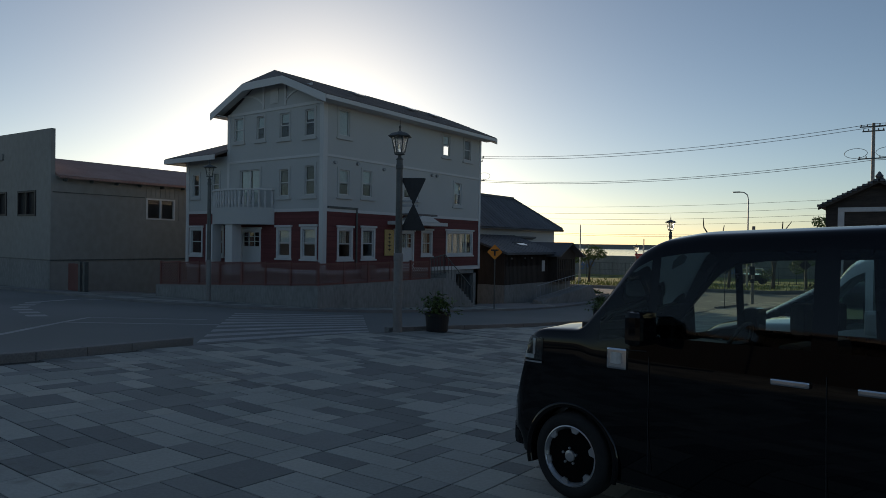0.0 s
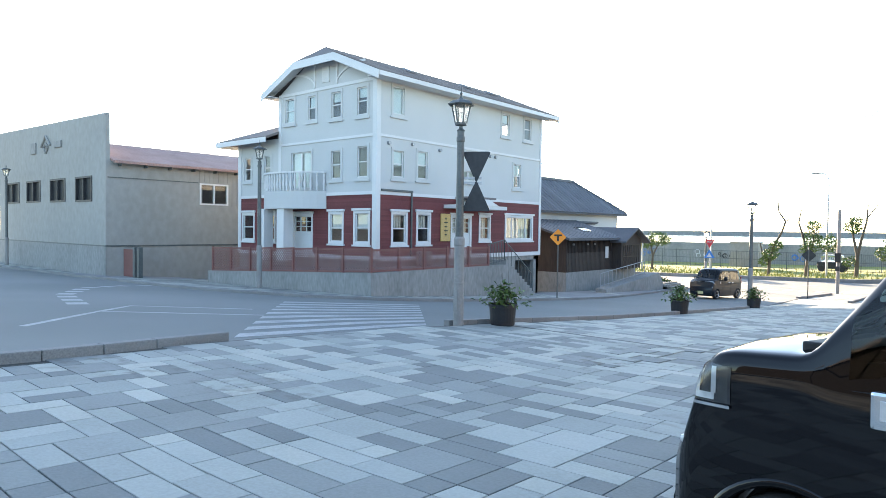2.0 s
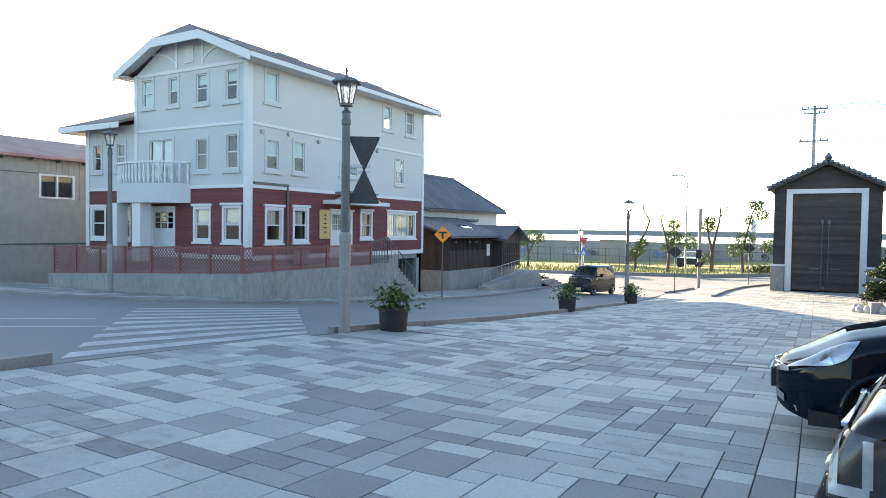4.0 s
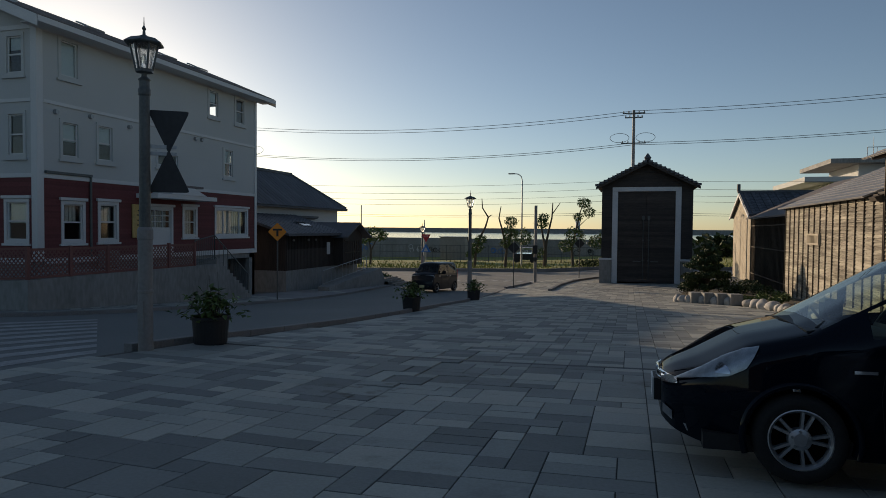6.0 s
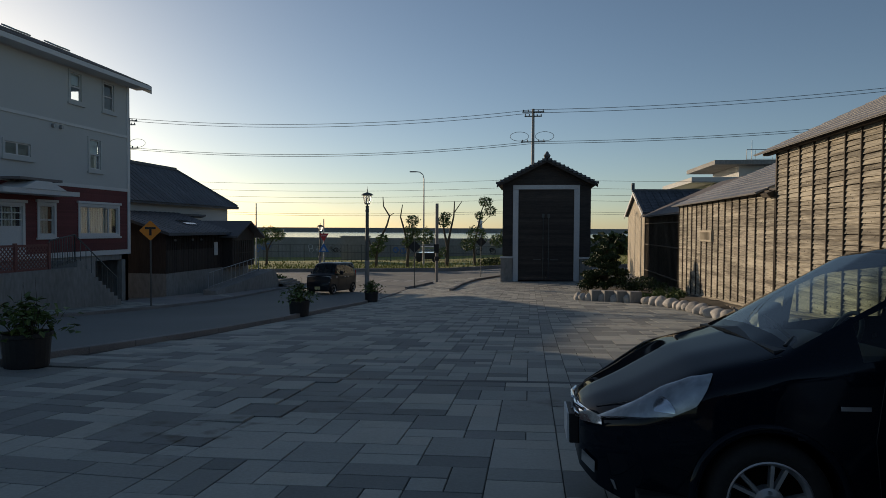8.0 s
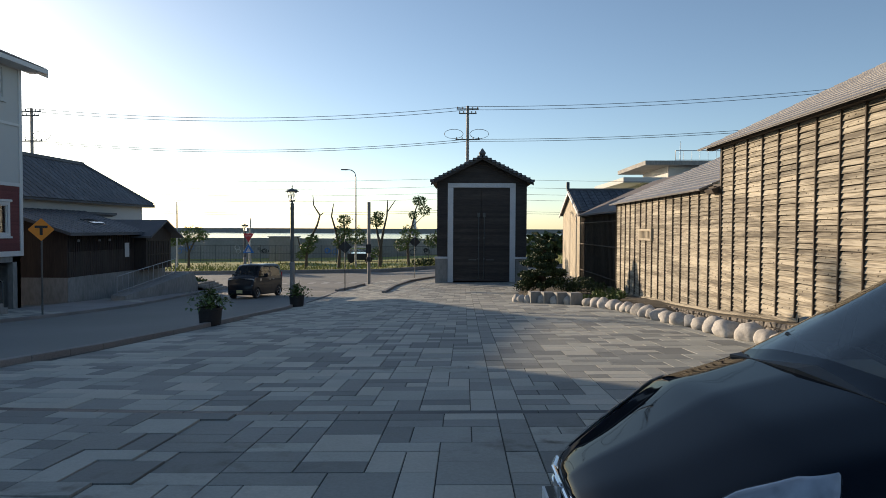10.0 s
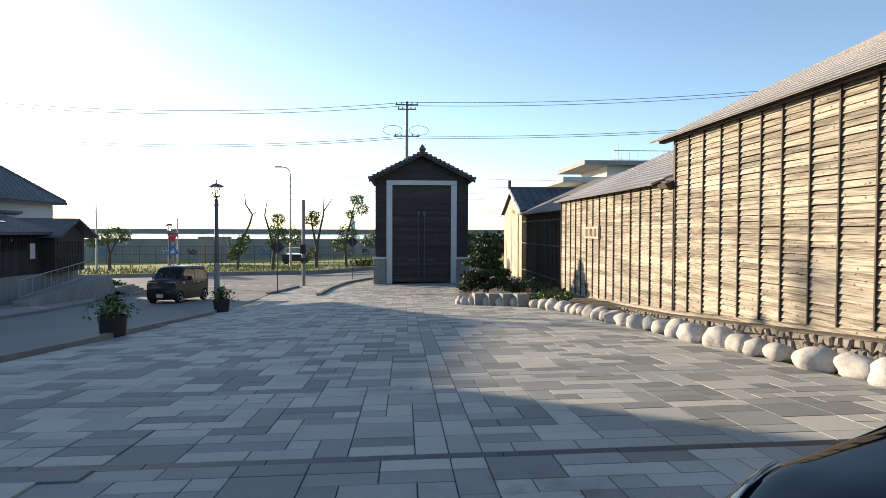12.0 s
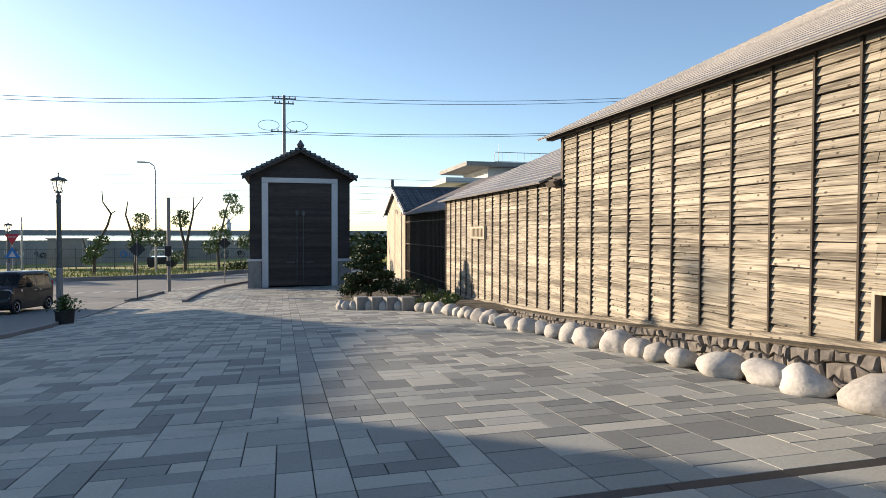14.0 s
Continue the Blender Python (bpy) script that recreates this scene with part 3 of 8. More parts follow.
part("base_trim", boxed(HX1, HX1 + 0.06, HY0 + 0.245, HY1 - 0.165, -0.12, 0.12), M["white"], house)
part("base_trim", boxed(-36.5, HX1 - 0.245, HY0 - 0.05, HY0, -0.1, 0.12), M["white"], house)
bm = bmesh.new()
box(bm, -36.6, HX1 - 0.05, HY0 + 0.05, 35.5, -2.9, -0.002)
box(bm, HX1 - 0.3, HX1 - 0.05, 37.6, HY1 - 0.05, -2.9, -0.002)
box(bm, -36.6, HX1 - 0.05, HY1 - 0.3, HY1 - 0.05, -2.9, -0.004)
box(bm, -36.6, HX1 - 2, 35.5, HY1 - 0.3, -2.9, -0.006)
box(bm, HX1 - 2, HX1 - 0.05, 35.5, HY1 - 0.3, -0.4, -0.004)
part("foundation", bm, M["concrete"], house, "bare concrete basement with an open bay")
# inner floors and a cross wall, seen dimly through the panes
bm = bmesh.new()
for z in (0.02, 3.2, 6.05):
    box(bm, HX0 + W, HX1 - W, HY0 + W, HY1 - W, z, z + 0.06)
box(bm, HX0 + 3.6, HX0 + 3.7, HY0 + W, HY1 - 5.5, 0.08, 8.4)
box(bm, HX0 + W, HX1 - W, 28.4, 28.5, 0.08, 6.0)
part("inner_floor", bm, M["interior"], house)
for u0, u1, z0, z1 in ((34.45, 37.1, 1.0, 2.25), (24.6, 25.4, 1.5, 2.2), (26.4, 27.25, 1.5, 2.2), (29.3, 30.7, 0.3, 2.1), (31.8, 32.6, 1.0, 2.2)):
    bm = bmesh.new()
    k = round((u1 - u0) / 0.09)
    for i in range(k):
        box(bm, HX1 - 0.30 + 0.03 * (i % 2), HX1 - 0.28 + 0.03 * (i % 2), u0 + (u1 - u0) * i / k, u0 + (u1 - u0) * (i + 1) / k, z0, z1)
    part("curtain", bm, M["curtain"], house, "cream curtain behind the glass")


def roof_slab(bm, pts, thick=0.14):
    """A roof plane with thickness from its corner points."""
    hull(bm, [(x, y, z - thick) for x, y, z in pts], pts)


# clipped gable roof: eaves, a ridge and a small hip at each end
RX, RZ, EZ, PY0, PY1 = -28.65, 10.98, 8.96, 22.7, 39.0
EX0, EX1 = HX0 - 0.75, HX1 + 0.85
slope = (RZ - EZ) / (EX1 - RX)
CZ = 10.30
cx1, cx0 = RX + (RZ - CZ) / slope, RX - (RZ - CZ) / slope
bm = bmesh.new()
roof_slab(bm, [(EX1, PY0, EZ), (EX1, PY1, EZ), (cx1, PY1, CZ), (RX, PY1 - 0.8, RZ), (RX, PY0 + 0.8, RZ), (cx1, PY0, CZ)])
roof_slab(bm, [(EX0, PY1, EZ), (EX0, PY0, EZ), (cx0, PY0, CZ), (RX, PY0 + 0.8, RZ), (RX, PY1 - 0.8, RZ), (cx0, PY1, CZ)])
roof_slab(bm, [(cx0, PY0, CZ), (cx1, PY0, CZ), (RX, PY0 + 0.8, RZ)])
roof_slab(bm, [(cx1, PY1, CZ), (cx0, PY1, CZ), (RX, PY1 - 0.8, RZ)])
roof = part("roof", bm, M["slate"], house, "brown-grey shingle roof with clipped gables")
for i in range(16):
    f = (i + 0.5) / 16
    z = EZ + (RZ - EZ) * f
    x = EX1 + (RX - EX1) * f
    y0 = PY0 + max(0, z - CZ) / (RZ - CZ) * 0.8 + 0.02
    bm = boxed(-0.09, 0.09, y0, PY0 + PY1 - y0, -0.004, 0.014)
    bm.transform(pose(x, 0, z + 0.012, 0, math.degrees(math.atan2(RZ - EZ, EX1 - RX)), 0))
    part("shingle_course", bm, M["slate"], roof)
for y in (27.5, 32.4, 35.0):
    bm = boxed(-0.35, 0.35, y, y + 1.0, 0.0, 0.07, bevel=0.01)
    bm.transform(pose(-26.6, 0, RZ - slope * 1.8, 0, math.degrees(math.atan(slope)), 0))
    sk = part("skylight", bm, M["steel"], roof, "flat metal-framed roof window")
    bm = boxed(-0.28, 0.28, y + 0.08, y + 0.92, 0.071, 0.078)
    bm.transform(pose(-26.6, 0, RZ - slope * 1.8, 0, math.degrees(math.atan(slope)), 0))
    part("pane", bm, M["glass"], sk)
# barge boards and eaves boards
gable = [(EX0, EZ), (cx0, CZ), (cx1, CZ), (EX1, EZ)]
for y in (PY0 - 0.04, PY1 + 0.0):
    for (xa, za), (xb, zb) in zip(gable, gable[1:]):
        bm = bmesh.new()
        hull(bm, [(xa, y, za - 0.42), (xb, y, zb - 0.42), (xb, y + 0.04, zb - 0.42), (xa, y + 0.04, za - 0.42)],
             [(xa, y, za - 0.02), (xb, y, zb - 0.02), (xb, y + 0.04, zb - 0.02), (xa, y + 0.04, za - 0.02)])
        bmesh.ops.recalc_face_normals(bm, faces=bm.faces)
        part("barge_board", bm, M["white"], house)
for x in (EX0 - 0.03, EX1 - 0.01):
    part("eaves_board", boxed(x, x + 0.04, PY0 + 0.01, PY1 - 0.01, EZ - 0.24, EZ - 0.03), M["white"], house)
bm = bmesh.new()
box(bm, HX1, EX1 - 0.02, PY0 + 0.05, PY1 - 0.05, EZ - 0.22, EZ - 0.18)
box(bm, EX0 + 0.02, HX0, PY0 + 0.05, PY1 - 0.05, EZ - 0.22, EZ - 0.18)
part("soffit", bm, M["white"], house)
# boarded underside of the gable overhang
for y0, y1 in ((PY0 + 0.01, HY0 - 0.06), (HY1 + 0.06, PY1 - 0.01)):
    for (xa, za), (xb, zb) in zip(gable, gable[1:]):
        bm = bmesh.new()
        hull(bm, [(xa, y0, za - 0.19), (xb, y0, zb - 0.19), (xb, y1, zb - 0.19), (xa, y1, za - 0.19)], [(xa, y0, za - 0.15), (xb, y0, zb - 0.15), (xb, y1, zb - 0.15), (xa, y1, za - 0.15)])
        bmesh.ops.recalc_face_normals(bm, faces=bm.faces)
        part("gable_soffit", bm, M["white"], house)
# gable wall with its timber decoration
for y0, y1 in ((HY0 + 0.003, HY0 + W), (HY1 - W, HY1 - 0.003)):
    bm = bmesh.new()
    hull(bm, [(x, y0, z) for x, z in ((HX0, HT), (HX1, HT), (cx1, CZ - 0.16), (cx0, CZ - 0.16))], [(x, y1, z) for x, z in ((HX0, HT), (HX1, HT), (cx1, CZ - 0.16), (cx0, CZ - 0.16))])
    bmesh.ops.recalc_face_normals(bm, faces=bm.faces)
    part("gable_wall", bm, M["stucco"], house)
for x in (-29.35, -27.55):
    part("gable_post", boxed(x - 0.07, x + 0.07, HY0 - 0.06, HY0 + 0.01, 8.9, 10.1), M["white"], house)
for s in (-1, 1):
    bm = bmesh.new()
    pts = []
    for i in range(9):
        a = radians(90 * i / 8)
        pts.append((-28.45 + s * (0.9 + 2.1 * (1 - math.cos(a))), 8.95 + 0.85 * math.sin(a)))
    swept(bm, [[(x, HY0 - 0.05, z - 0.06), (x, HY0, z - 0.06), (x, HY0, z + 0.06), (x, HY0 - 0.05, z + 0.06)] for x, z in pts])
    part("curved_brace", bm, M["white"], house)
bm = bmesh.new()
box(bm, -28.75, -28.15, HY0 - 0.05, HY0, 9.1, 9.9)
for i in range(8):
    box(bm, -28.68, -28.22, HY0 - 0.07, HY0 - 0.045, 9.15 + i * 0.09, 9.2 + i * 0.09)
part("gable_vent", bm, M["white"], house)
# lower wing with a lean-to roof, and the curved balcony over the porch
bm = bmesh.new()
pierced(bm, "y", HY0, W, -36.6, HX0 - 0.02, 3.26, 6.5, [(-36.0, -35.3, 4.2, 5.6), (-34.0, -33.3, 4.2, 5.6)])
box(bm, -36.6, -36.6 + W, HY0 + W, HY1, 3.26, 6.5)
box(bm, -36.6 + W, HX0 - 0.02, HY1 - W, HY1, 3.26, 6.5)
part("wing_wall", bm, M["stucco"], house)
for u0, u1, z0, z1, k in ((-36.1, -35.2, 4.12, 5.7, "sash"), (-34.1, -33.2, 4.12, 5.7, "sash"), (-36.25, -34.9, 0.65, 2.35, "sash"), (-34.1, -32.8, 0.65, 2.35, "sash")):
    window(house, "y", HY0, -1, u0, u1, z0, z1, k, cap=z0 < 3)
bm = bmesh.new()
roof_slab(bm, [(-37.6, 22.5, 6.55), (HX0 - 0.01, 22.5, 6.55), (HX0 - 0.01, 26.5, 8.15), (-34.0, 26.5, 8.15)])
roof_slab(bm, [(-37.6, 38.9, 6.55), (-37.6, 22.5, 6.55), (-34.0, 26.5, 8.15), (-34.0, 38.9, 8.15)])
roof_slab(bm, [(-34.0, 26.5, 8.15), (HX0 - 0.01, 26.5, 8.15), (HX0 - 0.01, 38.9, 8.15), (-34.0, 38.9, 8.15)])
part("wing_roof", bm, M["slate"], house)
bm = bmesh.new()
box(bm, -37.62, HX0 - 0.01, 22.44, 22.5, 6.22, 6.5)
box(bm, -37.66, -37.6, 22.5, 38.9, 6.22, 6.5)
part("wing_eaves_board", bm, M["white"], house)
part("wing_corner_board", boxed(-36.65, -36.35, HY0 - 0.05, HY0 + 0.1, 0, 6.4), M["white"], house)


def arc(x0, x1, y, depth, n):
    return [(x0 + (x1 - x0) * i / n, y - depth * (1 - abs(2 * i / n - 1) ** 2.6)) for i in range(n + 1)]


bm = bmesh.new()
line = arc(-33.6, -28.35, HY0 - 0.05, 1.25, 18)
ring = line + [(-28.35, HY0), (-33.6, HY0)]
hull(bm, [(x, y, 2.5) for x, y in ring], [(x, y, 3.42) for x, y in ring])
bmesh.ops.recalc_face_normals(bm, faces=bm.faces)
balcony = part("balcony", bm, M["stucco"], house, "curved balcony with white balusters over the porch")
for i, (x, y) in enumerate(arc(-33.5, -28.45, HY0 - 0.1, 1.1, 20)):
    bm = bmesh.new()
    lathe(bm, [(0.05, 0), (0.05, 0.08), (0.035, 0.12), (0.085, 0.35), (0.04, 0.7), (0.06, 0.8), (0.05, 0.95)], 8, (x, y, 3.42))
    part("baluster", bm, M["white"], balcony, smooth=True)
bm = bmesh.new()
rail = arc(-33.6, -28.35, HY0 - 0.1, 1.1, 18)
swept(bm, [[(x, y - 0.08, 4.37), (x, y + 0.08, 4.37), (x, y + 0.08, 4.47), (x, y - 0.08, 4.47)] for x, y in rail])
part("balcony_rail", bm, M["white"], balcony)
for x in (-32.55, -30.75):
    bm = bmesh.new()
    box(bm, x - 0.32, x + 0.32, 22.2, 22.8, -0.3, 2.5, 0.02)
    part("porch_column", bm, M["white"], house)
# side entrance awning
bm = bmesh.new()
hull(bm, [(HX1, 28.45, 2.65), (HX1, 32.75, 2.65), (HX1 + 1.2, 32.75, 2.65), (HX1 + 1.2, 28.45, 2.65)], [(HX1, 28.45, 2.85), (HX1, 32.75, 2.85), (HX1 + 1.2, 32.75, 2.85), (HX1 + 1.2, 28.45, 2.85)])
hull(bm, [(HX1, 29.3, 2.851), (HX1, 31.9, 2.851), (HX1 + 1.24, 31.9, 2.851), (HX1 + 1.24, 29.3, 2.851)], [(HX1, 30.2, 3.25), (HX1, 31.0, 3.25), (HX1 + 1.2, 31.0, 3.2), (HX1 + 1.2, 30.2, 3.2)])
awn = part("awning", bm, M["white"], house, "white gabled canopy over the side door")
bm = bmesh.new()
box(bm, HX1, HX1 + 1.1, 29.4, 31.8, 3.22, 3.32)
part("awning_roof", bm, M["slate"], awn)
for y, z in ((28.05, 5.75), (25.9, 5.85), (32.6, 5.85), (33.1, 5.85), (24.2, 5.75)):
    bm = bmesh.new()
    rod(bm, (HX1, y, z), (HX1 + 0.14, y, z), 0.1, 0.09, 12)
    part("vent_cap", bm, M["steel"], house)
bm = bmesh.new()
rod(bm, (HX1 + 0.07, 25.85, 0.1), (HX1 + 0.07, 25.85, 3.4), 0.05)
box(bm, HX1 + 0.02, HX1 + 0.12, HY0 + 0.3, 25.9, 3.36, 3.46)
part("downpipe", bm, M["iron"], house)

sign = solid("shop_sign", boxed(HX1 + 0.03, HX1 + 0.1, 28.15, 28.95, 0.85, 2.35, bevel=0.03), M["gold"], "tall gilded wooden shop sign with dark lettering strokes on the wall", "sign")
for i, (z, w) in enumerate(((2.05, 0.2), (1.85, 0.3), (1.62, 0.24), (1.4, 0.3), (1.18, 0.22))):
    bm = bmesh.new()
    box(bm, HX1 + 0.101, HX1 + 0.106, 28.55 - w / 2, 28.55 + w / 2, z, z + 0.05)
    box(bm, HX1 + 0.101, HX1 + 0.106, 28.53, 28.57, z - 0.07, z + 0.1)
    part("stroke", bm, M["black"], sign)

# ---- terrace: retaining wall, lattice fence, steps ----
bm = bmesh.new()
hull(bm, [(-21.5, 20.22, -3.2), (-21.5, 30.0, -3.2), (-21.8, 30.0, -3.2), (-21.8, 20.5, -3.2), (-34.6, 20.5, -3.2), (-34.6, 20.22, -3.2)],
     [(-21.5, 20.22, -0.37), (-21.5, 30.0, -0.34), (-21.8, 30.0, -0.34), (-21.8, 20.5, -0.37), (-34.6, 20.5, -0.93), (-34.6, 20.22, -0.93)])
solid("retaining_wall", bm, M["concrete"], "stained cast concrete retaining wall under the terrace fence", "wall", kind="structure")
bm = bmesh.new()
hull(bm, [(-21.8, 20.5, -3.0), (-21.8, 30.0, -3.0), (-24.65, 30.0, -3.0), (-24.65, 23.4, -3.0), (-34.6, 23.4, -3.0), (-34.6, 20.5, -3.0)],
     [(-21.8, 20.5, -0.42), (-21.8, 30.0, -0.40), (-24.65, 30.0, -0.40), (-24.65, 23.4, -0.40), (-34.6, 23.4, -0.7), (-34.6, 20.5, -0.97)])
solid("terrace", bm, M["concrete"], "grey concrete terrace round the house", "terrace", kind="structure")
bm = bmesh.new()
for i in range(11):
    box(bm, -22.75, -21.5, 30.0 + i * 0.26, 30.0 + (i + 1) * 0.26, -3.2, -0.1 - 0.185 * i)
solid("steps", bm, M["concrete"], "concrete steps down from the terrace", "stairs", kind="structure")
part_rail = thing("stair_rail", "dark brown metal stair rail with thin bars", "railing")


def rail_run(root, p, q, h, n, mat, r=0.02):
    p, q = Vector(p), Vector(q)
    for z, thick in ((h, 1.3 * r), (0.12, r)):
        bm = bmesh.new()
        rod(bm, p + Vector((0, 0, z)), q + Vector((0, 0, z)), thick, seg=8)
        part("rail", bm, mat, root)
    for i in range(n + 1):
        a = p.lerp(q, i / n)
        bm = bmesh.new()
        rod(bm, a, a + Vector((0, 0, h)), r * (1.3 if i in (0, n) else 0.7), seg=6)
        part("baluster", bm, mat, root)


rail_run(part_rail, (-21.6, 28.6, -0.34), (-21.6, 30.0, -0.12), 1.1, 10, M["iron"])
rail_run(part_rail, (-21.6, 30.0, -0.12), (-21.6, 32.7, -2.05), 1.1, 8, M["iron"])

fence = thing("lattice_fence", "red-brown wooden lattice fence with posts on the concrete wall", "fence", at=(-21.6, 20.3, -0.37))


def lattice_panel(a, b, za, zb, h):
    """One fence panel from a to b in the fence's own space."""
    a, b = Vector((*a, za)), Vector((*b, zb))
    L = (b - a).length
    u = (b - a) / L
    nrm = Vector((-u.y, u.x, 0)).normalized() * 0.012
    for z0, z1 in ((0.02, 0.10), (h - 0.08, h)):
        bm = bmesh.new()
        hull(bm, [p + n + Vector((0, 0, z0)) for p, n in ((a, -2 * nrm), (b, -2 * nrm), (b, 2 * nrm), (a, 2 * nrm))], [p + n + Vector((0, 0, z1)) for p, n in ((a, -2 * nrm), (b, -2 * nrm), (b, 2 * nrm), (a, 2 * nrm))])
        part("rail", bm, M["lattice"], fence)
    bm = bmesh.new()
    hh, pitch, w = h - 0.18, 0.17, 0.022
    for s in (-1, 1):
        k = -hh
        while k < L:
            u0, u1 = max(k, 0), min(k + hh, L)
            if u1 - u0 > 0.03:
                z0, z1 = (u0 - k, u1 - k) if s > 0 else (hh - (u0 - k), hh - (u1 - k))
                p0, p1 = a + u * u0 + Vector((0, 0, 0.1 + z0)), a + u * u1 + Vector((0, 0, 0.1 + z1))
                d = Vector((0, 0, w * 1.4))
                o = nrm * s * 0.45
                hull(bm, [p0 - d + o - nrm * 0.4, p1 - d + o - nrm * 0.4, p1 - d + o + nrm * 0.4, p0 - d + o + nrm * 0.4], [p0 + d + o - nrm * 0.4, p1 + d + o - nrm * 0.4, p1 + d + o + nrm * 0.4, p0 + d + o + nrm * 0.4])
            k += pitch
    bmesh.ops.recalc_face_normals(bm, faces=bm.faces)
    part("lattice", bm, M["lattice"], fence)


def fence_post(x, y, z, h):
    part("post", boxed(x - 0.055, x + 0.055, y - 0.055, y + 0.055, z, z + h, bevel=0.012), M["lattice"], fence)


for i in range(5):
    lattice_panel((0, i * 1.65 + 0.06), (0, (i + 1) * 1.65 - 0.06), 0, 0, 1.0)
    fence_post(0, i * 1.65, 0, 1.06)
fence_post(0, 8.25, 0, 1.06)
for i in range(7):
    za, zb = -0.56 * i / 7, -0.56 * (i + 1) / 7
    lattice_panel((-i * 1.8 - 0.06, 0), (-(i + 1) * 1.8 + 0.06, 0), za, zb, 1.05 + 0.04 * i)
    fence_post(-(i + 1) * 1.8, 0, zb, 1.1 + 0.04 * i)
unit = thing("air_conditioner", "beige outdoor air-conditioner unit on the terrace", "air conditioner", at=(-24.15, 26.4, -0.4))
part("case", boxed(-0.16, 0.16, -0.42, 0.42, 0.05, 0.75, bevel=0.03), M["postcon"], unit)
bm = bmesh.new()
for i in range(9):
    box(bm, 0.161, 0.175, -0.36, 0.18, 0.12 + i * 0.065, 0.14 + i * 0.065)
part("grille", bm, M["iron"], unit)
part("foot", boxed(-0.14, 0.14, -0.38, -0.3, 0, 0.049), M["black"], unit)
part("foot", boxed(-0.14, 0.14, 0.3, 0.38, 0, 0.049), M["black"], unit)

# ---- big timber warehouse and its lower wing ----
WX = 4.65


def sill_z(y):
    return -0.41 - 0.0797 * (y - 17.74) if y < 28.1 else -1.235 - 0.053 * (y - 28.1)


warehouse = thing("warehouse", "long weathered timber warehouse with lapped boards, dark battens and grey roof", "warehouse", at=(WX, 22, -1))
WO = Matrix.Translation((-WX, -22, 1))


def wpart(name, bm, mat, label="", parent=None):
    bm.transform(WO)
    return part(name, bm, mat, parent or warehouse, label)


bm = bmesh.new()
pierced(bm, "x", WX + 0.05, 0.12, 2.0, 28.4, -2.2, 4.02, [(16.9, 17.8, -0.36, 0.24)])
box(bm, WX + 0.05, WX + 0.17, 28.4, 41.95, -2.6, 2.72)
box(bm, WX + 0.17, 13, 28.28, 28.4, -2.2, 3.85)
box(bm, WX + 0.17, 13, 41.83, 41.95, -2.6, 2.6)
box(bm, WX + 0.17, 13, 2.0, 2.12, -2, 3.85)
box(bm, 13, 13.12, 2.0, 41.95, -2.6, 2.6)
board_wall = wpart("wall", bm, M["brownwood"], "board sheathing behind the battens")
# gable infill of the tall part
bm = bmesh.new()
hull(bm, [(WX + 0.1, 28.3, 2.4), (WX + 0.1, 28.42, 2.4), (13, 28.42, 2.4), (13, 28.3, 2.4)], [(WX + 0.1, 28.3, 3.8), (WX + 0.1, 28.42, 3.8), (13, 28.42, 7.7), (13, 28.3, 7.7)])
bmesh.ops.recalc_face_normals(bm, faces=bm.faces)
wpart("gable", bm, M["board_far"])


def slope_roof(y0, y1, x0, z0, x1, z1, rows, label, near_rows=8):
    ang = math.degrees(math.atan2(z1 - z0, x1 - x0))
    L = math.hypot(x1 - x0, z1 - z0)
    bm = boxed(0, L, y0, y1, -0.045, -0.012)
    bm.transform(pose(x0, 0, z0, 0, -ang, 0))
    root = wpart("roof", bm, M["metalroof"], label)
    rest = bmesh.new()
    k = round((y1 - y0) / 1.8)
    for i in range(rows):
        a, b = L * i / rows, L * (i + 1) / rows
        for j in range(k):
            c, d = y0 + (y1 - y0) * j / k, y0 + (y1 - y0) * (j + 1) / k
            bm = bmesh.new() if i < near_rows else rest
            hull(bm, [(a - 0.02, c, -0.011), (b, c, -0.011), (b, d - 0.006, -0.011), (a - 0.02, d - 0.006, -0.011)], [(a - 0.02, c, 0.022), (b, c, 0.002), (b, d - 0.006, 0.002), (a - 0.02, d - 0.006, 0.022)])
            if i < near_rows:
                bm.transform(pose(x0, 0, z0, 0, -ang, 0))
                wpart("roof_sheet", bm, M["metalroof"], parent=root)
    rest.transform(pose(x0, 0, z0, 0, -ang, 0))
    tagged(wpart("roof_field", rest, M["metalroof"], parent=root), kind="stuff")


slope_roof(1.5, 29.05, WX - 0.42, 3.84, 14.6, 8.78, 24, "grey lapped sheet roof of the tall warehouse")
slope_roof(29.06, 42.3, WX - 0.35, 2.58, 12.0, 5.95, 18, "grey sheet roof of the lower wing")
wpart("eaves_beam", boxed(WX - 0.16, WX + 0.04, 1.6, 29.0, 3.80, 3.96), M["batten"])
wpart("eaves_beam", boxed(WX - 0.10, WX + 0.04, 28.5, 42.2, 2.54, 2.64), M["batten"])
bm = bmesh.new()
hull(bm, [(WX - 0.22, 28.15, 2.40), (WX + 0.02, 28.15, 2.40), (WX + 0.02, 28.75, 2.40), (WX - 0.22, 28.75, 2.40)], [(WX - 0.3, 28.15, 2.52), (WX + 0.02, 28.15, 2.64), (WX + 0.02, 28.75, 2.64), (WX - 0.3, 28.75, 2.52)])
wpart("flashing", bm, M["batten"])
